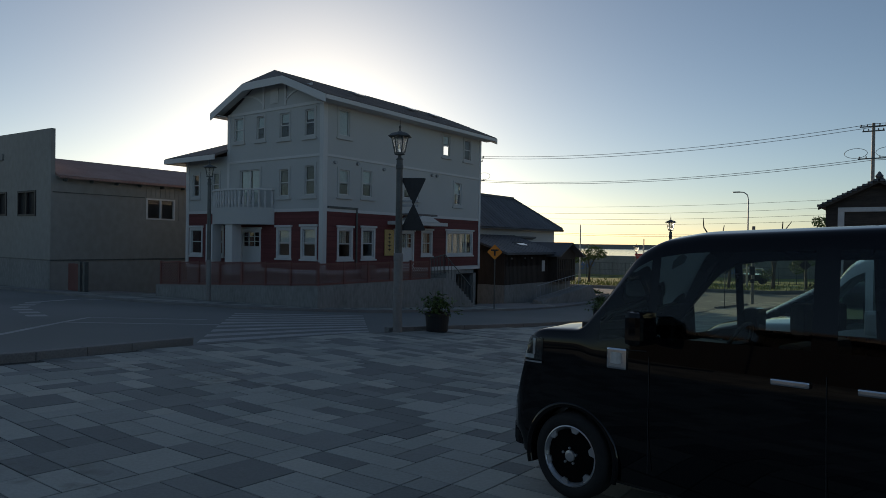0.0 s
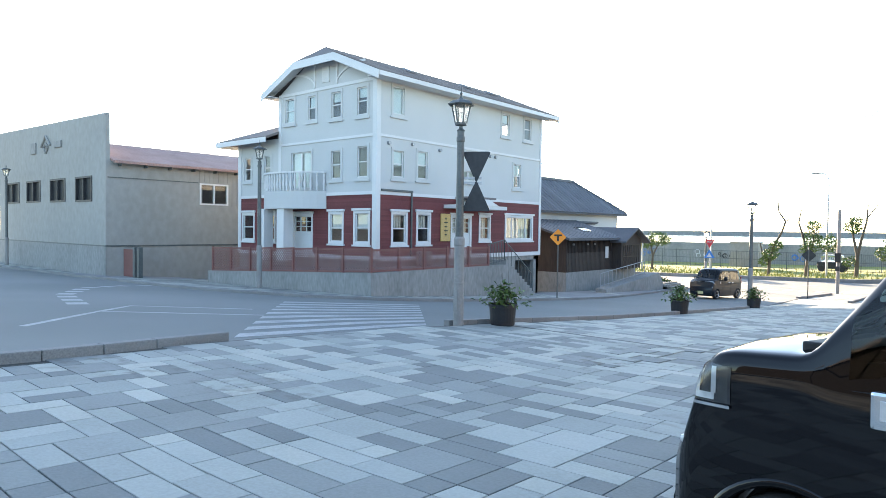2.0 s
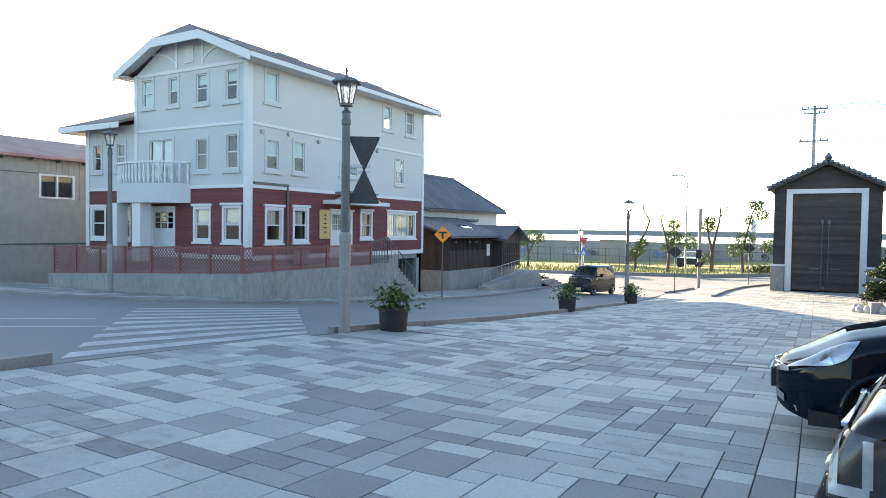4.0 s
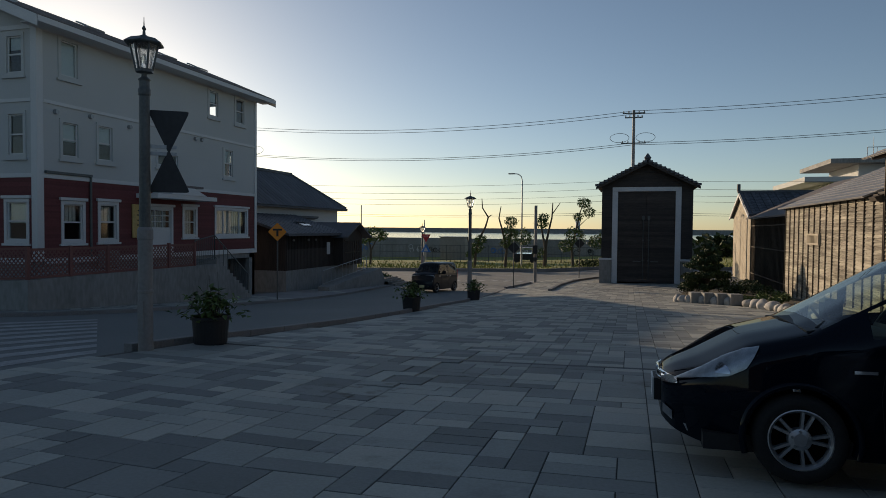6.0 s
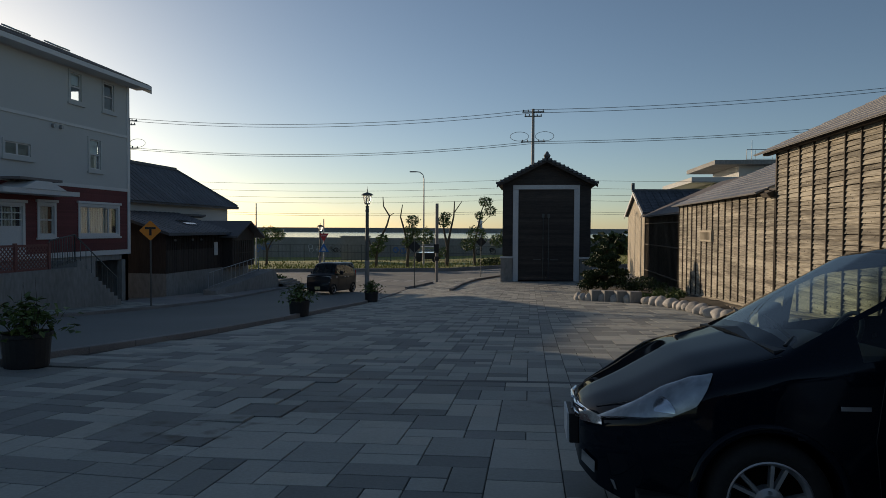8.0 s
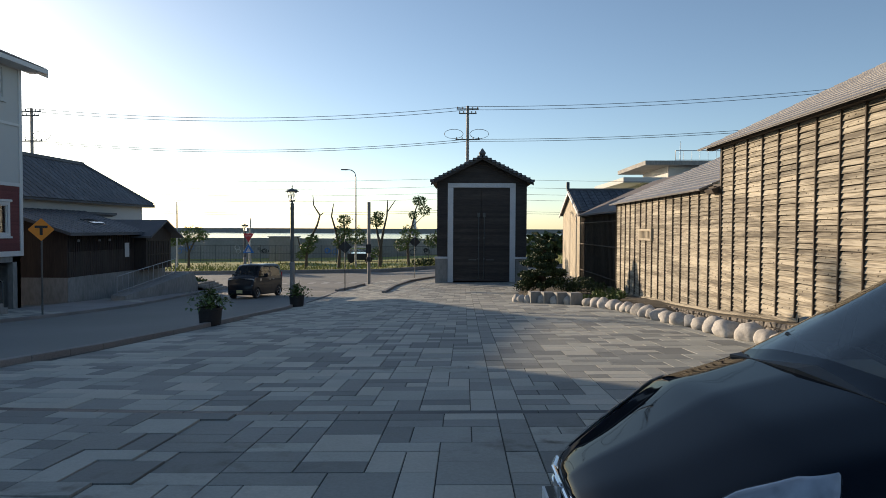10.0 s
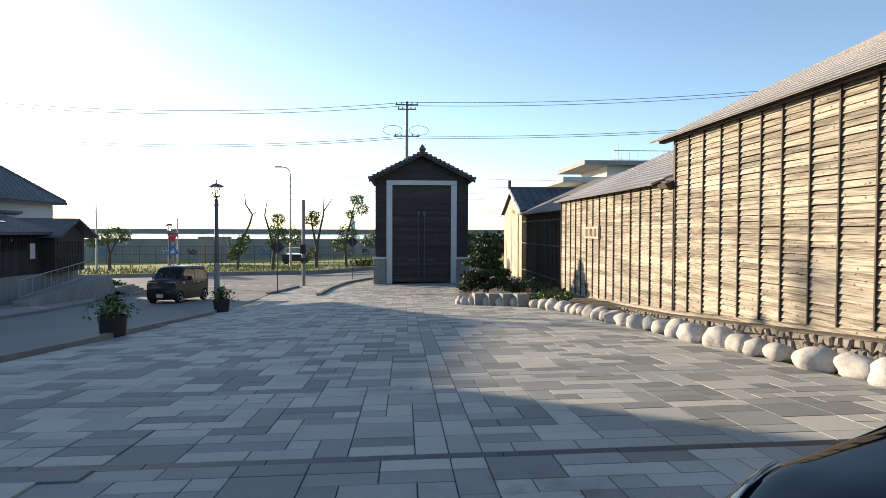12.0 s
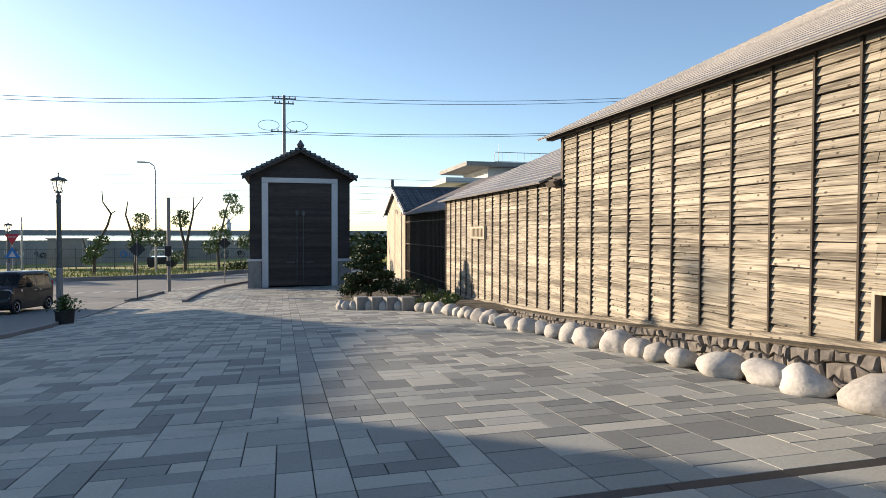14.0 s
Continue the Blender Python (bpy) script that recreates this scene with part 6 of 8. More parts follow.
def steering(root, x, y, z):
    bm = bmesh.new()
    for k in range(24):
        a, b = 2 * math.pi * k / 24, 2 * math.pi * (k + 1) / 24
        rod(bm, (0, 0.18 * math.cos(a), 0.18 * math.sin(a)), (0, 0.18 * math.cos(b), 0.18 * math.sin(b)), 0.014, seg=6)
    box(bm, -0.02, 0.02, -0.17, 0.17, -0.03, 0.03)
    bm.transform(Matrix.Translation((x, y, z)) @ pose(0, 0, 0, 0, 25, 0))
    part("steering_wheel", metres(bm), M["black"], root)


VAN = [
    (-0.05, (0.56, 0.27), (0.66, 0.36), (0.66, 0.60), (0.62, 0.68), (0.30, 0.70), (0, 0.70)),
    (-0.01, (0.65, 0.23), (0.715, 0.42), (0.715, 0.66), (0.66, 0.75), (0.34, 0.77), (0, 0.78)),
    (0.07, (0.67, 0.23), (0.726, 0.50), (0.726, 0.86), (0.69, 0.95), (0.36, 0.98), (0, 0.99)),
    (0.10, (0.68, 0.22), (0.732, 0.55), (0.732, 1.02), (0.705, 1.09), (0.38, 1.11), (0, 1.12)),
    (0.20, (0.69, 0.21), (0.736, 0.55), (0.736, 1.045), (0.715, 1.11), (0.40, 1.14), (0, 1.15)),
    (0.52, (0.70, 0.20), (0.738, 0.55), (0.738, 1.05), (0.72, 1.125), (0.40, 1.165), (0, 1.175)),
    (0.60, (0.70, 0.20), (0.738, 0.55), (0.737, 1.025), (0.70, 1.24), (0.40, 1.28), (0, 1.29)),
    (0.88, (0.70, 0.20), (0.738, 0.55), (0.735, 1.03), (0.66, 1.62), (0.40, 1.68), (0, 1.70)),
    (1.02, (0.70, 0.20), (0.738, 0.55), (0.735, 1.03), (0.645, 1.70), (0.38, 1.755), (0, 1.77)),
    (1.25, (0.70, 0.20), (0.738, 0.55), (0.735, 1.03), (0.635, 1.735), (0.38, 1.785), (0, 1.80)),
    (2.20, (0.70, 0.20), (0.738, 0.55), (0.735, 1.03), (0.625, 1.75), (0.38, 1.795), (0, 1.805)),
    (3.12, (0.70, 0.20), (0.738, 0.55), (0.735, 1.03), (0.61, 1.73), (0.38, 1.77), (0, 1.78)),
    (3.33, (0.68, 0.25), (0.72, 0.55), (0.72, 1.0), (0.59, 1.63), (0.36, 1.68), (0, 1.69)),
    (3.395, (0.60, 0.30), (0.68, 0.55), (0.68, 0.98), (0.55, 1.56), (0.34, 1.60), (0, 1.61)),
]


def boxy_car(name, paint, label, at, turn, glass_rear, detail=True, fog=True):
    """A tall box-shaped small van."""
    car = thing(name, label, "car", at=at, turn=turn)
    wx = (0.46, 2.92)

    def kind(x, c, s, z, y):
        if c < 2.05 and any(math.hypot(x - w, z - 0.285) < 0.335 for w in wx):
            return None
        if c > 3.08 and 0.55 < x < 0.90:
            return "windscreen"
        if 2.08 < c < 2.92:
            if 0.66 < x < 1.0:
                return "quarter_window" + ("_l" if s < 0 else "_r")
            if 1.06 < x < 1.90:
                return "front_window" + ("_l" if s < 0 else "_r")
            if 2.02 < x < 2.75:
                return "rear_window" + ("_l" if s < 0 else "_r")
            if 2.83 < x < 3.18:
                return "quarter_window" + ("_b" if s < 0 else "_c")
        return "body"

    for nm, bm in shell_parts(VAN, kind).items():
        if nm == "body":
            part("body", metres(bm), paint, car, smooth=True)
        else:
            rear = nm.startswith("rear") or nm[-2:] in ("_b", "_c")
            p = part(nm.rsplit("_", 1)[0] if nm[-2] == "_" else nm, metres(bm), M[glass_rear if rear else "car_glass"], car, smooth=True)
            p.visible_shadow = False
    car_base(car, 3.395, 0.66, 0.30)
    seats(car, (1.25, 2.15), 0.33)
    part("dashboard", metres(boxed(0.72, 1.08, -0.66, 0.66, 0.70, 1.03, bevel=0.05)), M["black"], car)
    steering(car, 1.14, 0.33, 1.02)
    for w in wx:
        for s in (-1, 1):
            wheel(car, w, s * 0.645, 0.285, 0.20, 6, s, True)
            arch(car, w, s * 0.738, 0.285, 0.315, s, paint)
    for s in (-1, 1):
        lab = "clear headlamp with a bright surround"
        bm = patch(VAN, [0.07 + 0.02 * i for i in range(9)], lambda x: 0.885, lambda x: 1.055 - 0.1 * max(0.0, x - 0.15), s, 0.014)
        head = part("headlight", metres(bm), M["lens"], car, lab, smooth=True)
        head.visible_shadow = False
        bm = patch(VAN, [0.07 + 0.02 * i for i in range(9)], lambda x: 0.89, lambda x: 1.05 - 0.1 * max(0.0, x - 0.15), s, 0.003)
        part("reflector", metres(bm), M["lamp_dark"], head, "smoked lamp housing", smooth=True)
        for x0, x1, za, zb in ((0.078, 0.098, 0.90, 1.045), (0.098, 0.165, 0.90, 0.928), (0.150, 0.172, 0.928, 1.04)):
            bm = patch(VAN, [x0 + (x1 - x0) * i / 3 for i in range(4)], lambda x: za, lambda x: zb, s, 0.008)
            part("surround", metres(bm), M["lamp_in"], head, "bright U-shaped light guide", smooth=True)
        bm = patch(VAN, [0.075 + 0.02 * i for i in range(9)], lambda x: 0.872, lambda x: 0.884, s, 0.012)
        part("lamp_trim", metres(bm), M["chrome"], head, smooth=True)
        bm = boxed(0.735, 0.875, s * 0.725, s * 0.752, 0.90, 1.035, bevel=0.014)
        g = part("fender_garnish", metres(bm), M["chrome"], car, "bright square side garnish")
        part("indicator", metres(boxed(0.768, 0.84, s * 0.7525, s * 0.758, 0.935, 1.005, bevel=0.002)), M["lamp_in"], g)
        mirror(car, 1.00, s * 0.80, 1.08, paint, s)
        for hx in (1.72, 2.12):
            part("door_handle", metres(boxed(hx, hx + 0.19, s * 0.738, s * 0.765, 0.93, 0.965, bevel=0.01)), M["chrome"], car)
        seam(car, [(1.02, s * 0.741, 0.30), (1.02, s * 0.741, 1.0)])
        seam(car, [(1.98, s * 0.741, 0.30), (1.98, s * 0.741, 1.0)])
        seam(car, [(0.30, s * 0.71, 0.96), (0.62, s * 0.73, 1.02), (1.0, s * 0.735, 1.03)], 0.003)
        if fog:
            part("fog_lamp", metres(boxed(-0.015, 0.04, s * 0.62, s * 0.700, 0.675, 0.712, bevel=0.016)), M["lamp_in"], car)
        part("tail_light", metres(boxed(3.36, 3.42, s * 0.58, s * 0.69, 0.75, 1.3, bevel=0.02)), M["red_sign"], car)
    bm = bmesh.new()
    for k in range(4):
        box(bm, 0.07, 0.12, -0.5, 0.5, 0.90 + 0.04 * k, 0.915 + 0.04 * k, 0.004)
    part("grille", metres(bm), M["chrome"] if detail else M["black"], car)
    bm = boxed(-0.075, 0.06, -0.66, 0.66, 0.25, 0.46, bevel=0.05)
    part("bumper", metres(bm), paint, car, smooth=False)
    part("number_plate", metres(boxed(-0.088, -0.075, -0.165, 0.165, 0.30, 0.465)), M["plate"], car)
    for s in (-0.42, 0.1):
        bm = bmesh.new()
        rod(bm, (0.57, s, 1.22), (0.62, s + 0.40, 1.31), 0.009, seg=6)
        rod(bm, (0.52, s - 0.03, 1.16), (0.58, s, 1.22), 0.014, seg=6)
        part("wiper", metres(bm), M["black"], car)
    bm = boxed(0.45, 0.55, -0.60, 0.60, 1.12, 1.172, bevel=0.01)
    part("cowl", metres(bm), M["black"], car)
    return car


vx, vy = -2.469, 5.43
on_slope(boxy_car("kei_van", M["black_paint"], "black boxy small van with chrome garnish parked on the plaza", (vx, vy, ground_z(vx, vy)), -9, "car_glass"))
on_slope(boxy_car("white_wagon", M["white_paint"], "white boxy small wagon parked between two dark cars", (-1.48, 8.1, ground_z(-1.48, 8.1)), 0, "privacy", fog=False))
on_slope(boxy_car("dark_wagon", M["slate_paint"], "dark grey boxy small wagon on the street by the kerb", (-16.4, 45.1, ground_z(-16.4, 45.1) - 0.05), 80, "privacy", detail=False))

HATCH = [
    (0.00, (0.26, 0.28), (0.33, 0.40), (0.33, 0.52), (0.28, 0.58), (0.16, 0.61), (0, 0.62)),
    (0.06, (0.40, 0.22), (0.48, 0.42), (0.465, 0.55), (0.39, 0.625), (0.22, 0.66), (0, 0.672)),
    (0.25, (0.61, 0.18), (0.69, 0.46), (0.675, 0.63), (0.57, 0.70), (0.31, 0.745), (0, 0.765)),
    (0.55, (0.75, 0.17), (0.828, 0.52), (0.80, 0.80), (0.70, 0.878), (0.39, 0.92), (0, 0.935)),
    (0.92, (0.78, 0.17), (0.846, 0.55), (0.83, 0.89), (0.75, 0.968), (0.43, 1.01), (0, 1.025)),
    (1.70, (0.78, 0.17), (0.847, 0.55), (0.832, 0.965), (0.625, 1.40), (0.40, 1.465), (0, 1.485)),
    (2.15, (0.78, 0.17), (0.847, 0.55), (0.832, 0.985), (0.605, 1.455), (0.38, 1.51), (0, 1.525)),
    (3.15, (0.78, 0.18), (0.845, 0.55), (0.828, 1.02), (0.575, 1.42), (0.36, 1.465), (0, 1.48)),
    (3.70, (0.74, 0.25), (0.80, 0.55), (0.77, 1.0), (0.53, 1.24), (0.34, 1.28), (0, 1.29)),
    (3.88, (0.62, 0.30), (0.70, 0.55), (0.68, 0.92), (0.48, 1.08), (0.30, 1.1), (0, 1.11)),
]


def hatchback(name, paint, label, at, turn):
    car = thing(name, label, "car", at=at, turn=turn)
    wx = (0.83, 3.33)

    def kind(x, c, s, z, y):
        if c < 2.05 and any(math.hypot(x - w, z - 0.295) < 0.345 for w in wx):
            return None
        if c > 3.05 and 0.98 < x < 1.66:
            return "windscreen"
        if c > 3.2 and 3.25 < x < 3.66:
            return "back_window"
        if 2.12 < c < 2.88:
            if 1.24 < x < 1.46:
                return "quarter_window" + ("_l" if s < 0 else "_r")
            if 1.52 < x < 2.12:
                return "front_window" + ("_l" if s < 0 else "_r")
            if 2.2 < x < 2.92:
                return "rear_window" + ("_l" if s < 0 else "_r")
        return "body"

    for nm, bm in shell_parts(HATCH, kind).items():
        if nm == "body":
            part("body", metres(bm), paint, car, smooth=True)
        else:
            p = part(nm.rsplit("_", 1)[0] if nm[-2] == "_" else nm, metres(bm), M["privacy" if nm.startswith("rear") else "car_glass"], car, smooth=True)
            p.visible_shadow = False
    car_base(car, 3.88, 0.74, 0.28)
    seats(car, (1.75, 2.6), 0.36)
    part("dashboard", metres(boxed(1.0, 1.62, -0.72, 0.72, 0.62, 0.96, bevel=0.06)), M["black"], car)
    steering(car, 1.68, 0.36, 0.93)
    for w in wx:
        for s in (-1, 1):
            wheel(car, w, s * 0.735, 0.290, 0.197, 5, s)
            arch(car, w, s * 0.842, 0.295, 0.325, s, paint)
    for s in (-1, 1):
        # long swept headlamp following the wing
        hx = [0.09 + 0.52 * i / 24 for i in range(25)]

        def low_edge(x):
            return float(np.interp(x, (0.09, 0.22, 0.42, 0.52, 0.61), (0.595, 0.632, 0.668, 0.725, 0.87)))

        def high_edge(x):
            return max(low_edge(x) + 0.004, float(np.interp(x, (0.09, 0.17, 0.27, 0.40, 0.52, 0.61), (0.605, 0.655, 0.712, 0.795, 0.858, 0.882))))

        bm = patch(HATCH, hx, low_edge, high_edge, s, 0.024)
        head = part("headlight", metres(bm), M["lens"], car, "long swept clear headlamp", smooth=True)
        head.visible_shadow = False
        bm = patch(HATCH, hx, lambda x: low_edge(x) + 0.004, lambda x: high_edge(x) - 0.002, s, 0.015)
        part("reflector", metres(bm), M["lamp_in"], head, smooth=True)
        bm = patch(HATCH, [0.34 + 0.09 * i / 6 for i in range(7)], lambda x: 0.685, lambda x: 0.69 + 0.065 * math.sin((x - 0.33) / 0.11 * math.pi), s, 0.019)
        part("projector", metres(bm), M["chrome"], head, "bright inner lamp bowl", smooth=True)
        bm = patch(HATCH, [0.004 + 0.10 * i / 8 for i in range(9)], lambda x: 0.545 + 0.2 * x, lambda x: 0.615 - 0.1 * x, s, 0.010)
        part("grille_wing", metres(bm), M["chrome"], car, "chrome grille end", smooth=True)
        bm = patch(HATCH, [0.012 + 0.06 * i / 6 for i in range(7)], lambda x: 0.33 - 0.6 * x, lambda x: 0.40 - 0.6 * x, s, 0.012)
        part("bumper_accent", metres(bm), M["chrome"], car, "slanted chrome bumper accent", smooth=True)
        mirror(car, 1.40, s * 0.86, 0.93, paint, s)
        for hx in (2.05, 2.95):
            part("door_handle", metres(boxed(hx, hx + 0.19, s * 0.845, s * 0.872, 0.87, 0.90, bevel=0.01)), paint, car)
        part("badge", metres(boxed(1.13, 1.26, s * 0.848, s * 0.856, 0.735, 0.755)), M["chrome"], car)
        seam(car, [(1.30, s * 0.848, 0.30), (1.28, s * 0.85, 0.6), (1.34, s * 0.842, 0.95)])
        seam(car, [(2.16, s * 0.85, 0.30), (2.16, s * 0.842, 0.98)])
        seam(car, [(0.085, s * 0.40, 0.636), (0.25, s * 0.575, 0.703), (0.55, s * 0.69, 0.862), (0.92, s * 0.745, 0.965)], 0.003)
        part("tail_light", metres(boxed(3.70, 3.86, s * 0.58, s * 0.70, 0.72, 1.0, bevel=0.02)), M["red_sign"], car)
        bm = bmesh.new()
        hull(bm, [(0.03, s * 0.28, 0.235), (0.17, s * 0.54, 0.235), (0.19, s * 0.52, 0.235), (0.07, s * 0.28, 0.235)], [(0.02, s * 0.28, 0.262), (0.155, s * 0.545, 0.285), (0.19, s * 0.52, 0.285), (0.07, s * 0.28, 0.262)])
        bmesh.ops.recalc_face_normals(bm, faces=bm.faces)
        part("bumper_trim", metres(bm), M["chrome"], car, "bright lower bumper strip")
    bm = bmesh.new()
    hull(bm, [(0.02, -0.33, 0.55), (-0.015, -0.2, 0.535), (-0.015, 0.2, 0.535), (0.02, 0.33, 0.55), (0.08, 0.33, 0.55), (0.08, -0.33, 0.55)],
         [(0.04, -0.33, 0.61), (0.005, -0.2, 0.615), (0.005, 0.2, 0.615), (0.04, 0.33, 0.61), (0.1, 0.33, 0.61), (0.1, -0.33, 0.61)])
    bmesh.ops.recalc_face_normals(bm, faces=bm.faces)
    grille = part("grille", metres(bm), M["black"], car)
    for z in (0.555, 0.605):
        bm = bmesh.new()
        for a, b in (((0.02, -0.33), (-0.012, -0.2)), ((-0.012, -0.2), (-0.012, 0.2)), ((-0.012, 0.2), (0.02, 0.33))):
            rod(bm, (a[0], a[1], z), (b[0], b[1], z), 0.010, seg=8)
        part("chrome_bar", metres(bm), M["chrome"], grille)
    part("emblem", metres(boxed(-0.032, -0.01, -0.055, 0.055, 0.535, 0.625, bevel=0.012)), M["chrome"], grille)
    part("plate_holder", metres(boxed(-0.05, 0.06, -0.17, 0.17, 0.37, 0.54, bevel=0.005)), M["black"], car)
    part("number_plate", metres(boxed(-0.062, -0.051, -0.165, 0.165, 0.375, 0.54)), M["plate_white"], car)
    for y0, y1 in ((-0.62, 0.02), (-0.02, 0.55)):
        bm = bmesh.new()
        rod(bm, (1.02, y0, 1.03), (1.10, y1, 1.095), 0.010, seg=6)
        rod(bm, (0.97, y0 - 0.04, 1.0), (1.03, y0 + 0.02, 1.035), 0.016, seg=6)
        part("wiper", metres(bm), M["black"], car)
    bm = bmesh.new()
    hull(bm, [(0.90, -0.70, 0.965), (0.86, 0, 1.01), (0.90, 0.70, 0.965), (1.0, 0.70, 0.975), (0.98, 0, 1.02), (1.0, -0.70, 0.975)], [(0.90, -0.70, 0.985), (0.86, 0, 1.028), (0.90, 0.70, 0.985), (1.0, 0.70, 1.0), (0.98, 0, 1.045), (1.0, -0.70, 1.0)])
    bmesh.ops.recalc_face_normals(bm, faces=bm.faces)
    part("cowl", metres(bm), M["black"], car)
    return car


on_slope(hatchback("compact_hatchback", M["navy"], "black-blue compact hatchback with long headlamps parked on the plaza", (-2.89, 10.25, ground_z(-2.89, 10.25) + 0.03), 0))

# ---- street furniture ----
def street_lamp(at, tall=1.0, group="street lamps"):
    """An old-style lamp: pale sleeve at the foot, dark shaft, lantern with six panes and a finial."""
    z0 = ground_z(*at)
    lamp = thing("street_lamp", "dark old-style street lamp with a glazed lantern and pale lower sleeve", "street lamp", group, at=(*at, z0))
    s = tall
    bm = bmesh.new()
    lathe(bm, [(0.125, -0.1), (0.125, 0.06), (0.120, 0.1), (0.118, 0.98), (0.126, 0.99), (0.126, 1.03), (0.118, 1.04), (0.118, 1.88), (0.128, 1.9), (0.128, 2.05), (0.105, 2.1)], 20)
    sleeve = part("sleeve", bm, M["postcon"], lamp, "pale grey steel sleeve", smooth=False)
    part("hatch", boxed(-0.06, 0.06, -0.126, -0.112, 0.35, 0.85, bevel=0.004), M["postcon"], sleeve)
    bm = bmesh.new()
    top = 4.95 * s
    lathe(bm, [(0.095, 2.1), (0.085, top - 0.25), (0.10, top - 0.22), (0.10, top - 0.14), (0.085, top - 0.1), (0.085, top), (0.10, top + 0.03), (0.045, top + 0.08), (0.045, top + 0.15)], 18)
    part("shaft", bm, M["iron"], lamp, smooth=False)
    n = 6
    b, r0, r1, h = top + 0.15, 0.13, 0.225, 0.48

    def ring(r, z):
        return [Vector((r * math.cos(2 * math.pi * (i + 0.5) / n), r * math.sin(2 * math.pi * (i + 0.5) / n), z)) for i in range(n)]

    bm = bmesh.new()
    lathe(bm, [(0.06, b - 0.02), (r0 + 0.02, b), (r0 + 0.02, b + 0.05), (r0 - 0.02, b + 0.05)], n)
    lo, hi = ring(r0, b + 0.04), ring(r1, b + h)
    lantern = part("lantern", bm, M["iron"], lamp)
    for i in range(n):
        for p, q, r in ((lo[i], hi[i], 0.018), (hi[i], hi[(i + 1) % n], 0.02)):
            bm = bmesh.new()
            rod(bm, p, q, r, seg=6)
            part("lantern_bar", bm, M["iron"], lantern)
    for i in range(n):
        bm = bmesh.new()
        q = [lo[i], lo[(i + 1) % n], hi[(i + 1) % n], hi[i]]
        c = sum(q, Vector()) / 4
        inw = Vector((-c.x, -c.y, 0)).normalized() * 0.006
        hull(bm, [v.lerp(c, 0.04) for v in q], [v.lerp(c, 0.04) + inw for v in q])
        bmesh.ops.recalc_face_normals(bm, faces=bm.faces)
        part("pane", bm, M["frosted"], lantern).visible_shadow = False
    bm = bmesh.new()
    lathe(bm, [(0.32, b + h - 0.02), (0.335, b + h + 0.0), (0.22, b + h + 0.08), (0.08, b + h + 0.12), (0.028, b + h + 0.15), (0.022, b + h + 0.22), (0.038, b + h + 0.25), (0.010, b + h + 0.3), (0.005, b + h + 0.45)], n)
    part("cap", bm, M["iron"], lamp, "dark hexagonal lantern cap with a finial")
    bm = bmesh.new()
    lathe(bm, [(0.035, b + 0.05), (0.05, b + 0.14), (0.035, b + 0.28), (0.01, b + 0.32)], 10)
    part("bulb", bm, M["frosted"], lamp)
    return lamp


LAMP1 = (-11.1, 13.3)
street_lamp(LAMP1, 0.92)
street_lamp((-11.6, 38.6), 0.98)
street_lamp((-28.3, 19.3), 1.22)
street_lamp((-57.0, 16.9), 1.3)
street_lamp((-22.2, 63.0), 0.84)

# two triangular signs seen from behind, on the first lamp
tri_signs = thing("road_signs", "pair of dark triangular sign backs on the lamp post", "road sign", at=(*LAMP1, ground_z(*LAMP1)))


def plate_3d(pts, thick, corner=0.0):
    bm = bmesh.new()
    hull(bm, [(x, 0, z) for x, z in pts], [(x, thick, z) for x, z in pts])
    bmesh.ops.recalc_face_normals(bm, faces=bm.faces)
    return bm


def rounded(pts, r):
    out = []
    for i, p in enumerate(pts):
        a, b = Vector(pts[i - 1]), Vector(pts[(i + 1) % len(pts)])
        p = Vector(p)
        for t in (0.0, 0.5, 1.0):
            u, v = p + (a - p).normalized() * r * (1 - t), p + (b - p).normalized() * r * t
            out.append(tuple(p.lerp(u, (1 - t)).lerp(v, 0) if t == 0 else (p + (b - p).normalized() * r if t == 1 else p + ((a - p).normalized() + (b - p).normalized()) * r * 0.22)))
    return out


ang = 38
for pts, y in ((rounded([(-0.27, 4.10), (0.41, 4.10), (0.07, 3.36)], 0.06), -0.02), (rounded([(-0.27, 2.70), (0.07, 3.44), (0.41, 2.70)], 0.06), 0.0)):
    bm = plate_3d(pts, 0.015)
    bm.transform(Matrix.Translation((0.20, 0.24, 0)) @ pose(0, 0, 0, 0, 0, ang - 6))
    part("sign_plate", bm, M["signback"], tri_signs)
for z in (3.33, 3.45):
    bm = boxed(-0.14, 0.42, -0.04, 0.0, z, z + 0.06)
    bm.transform(Matrix.Translation((0.0, 0.13, 0)) @ pose(0, 0, 0, 0, 0, ang))
    part("bracket", bm, M["steel"], tri_signs)


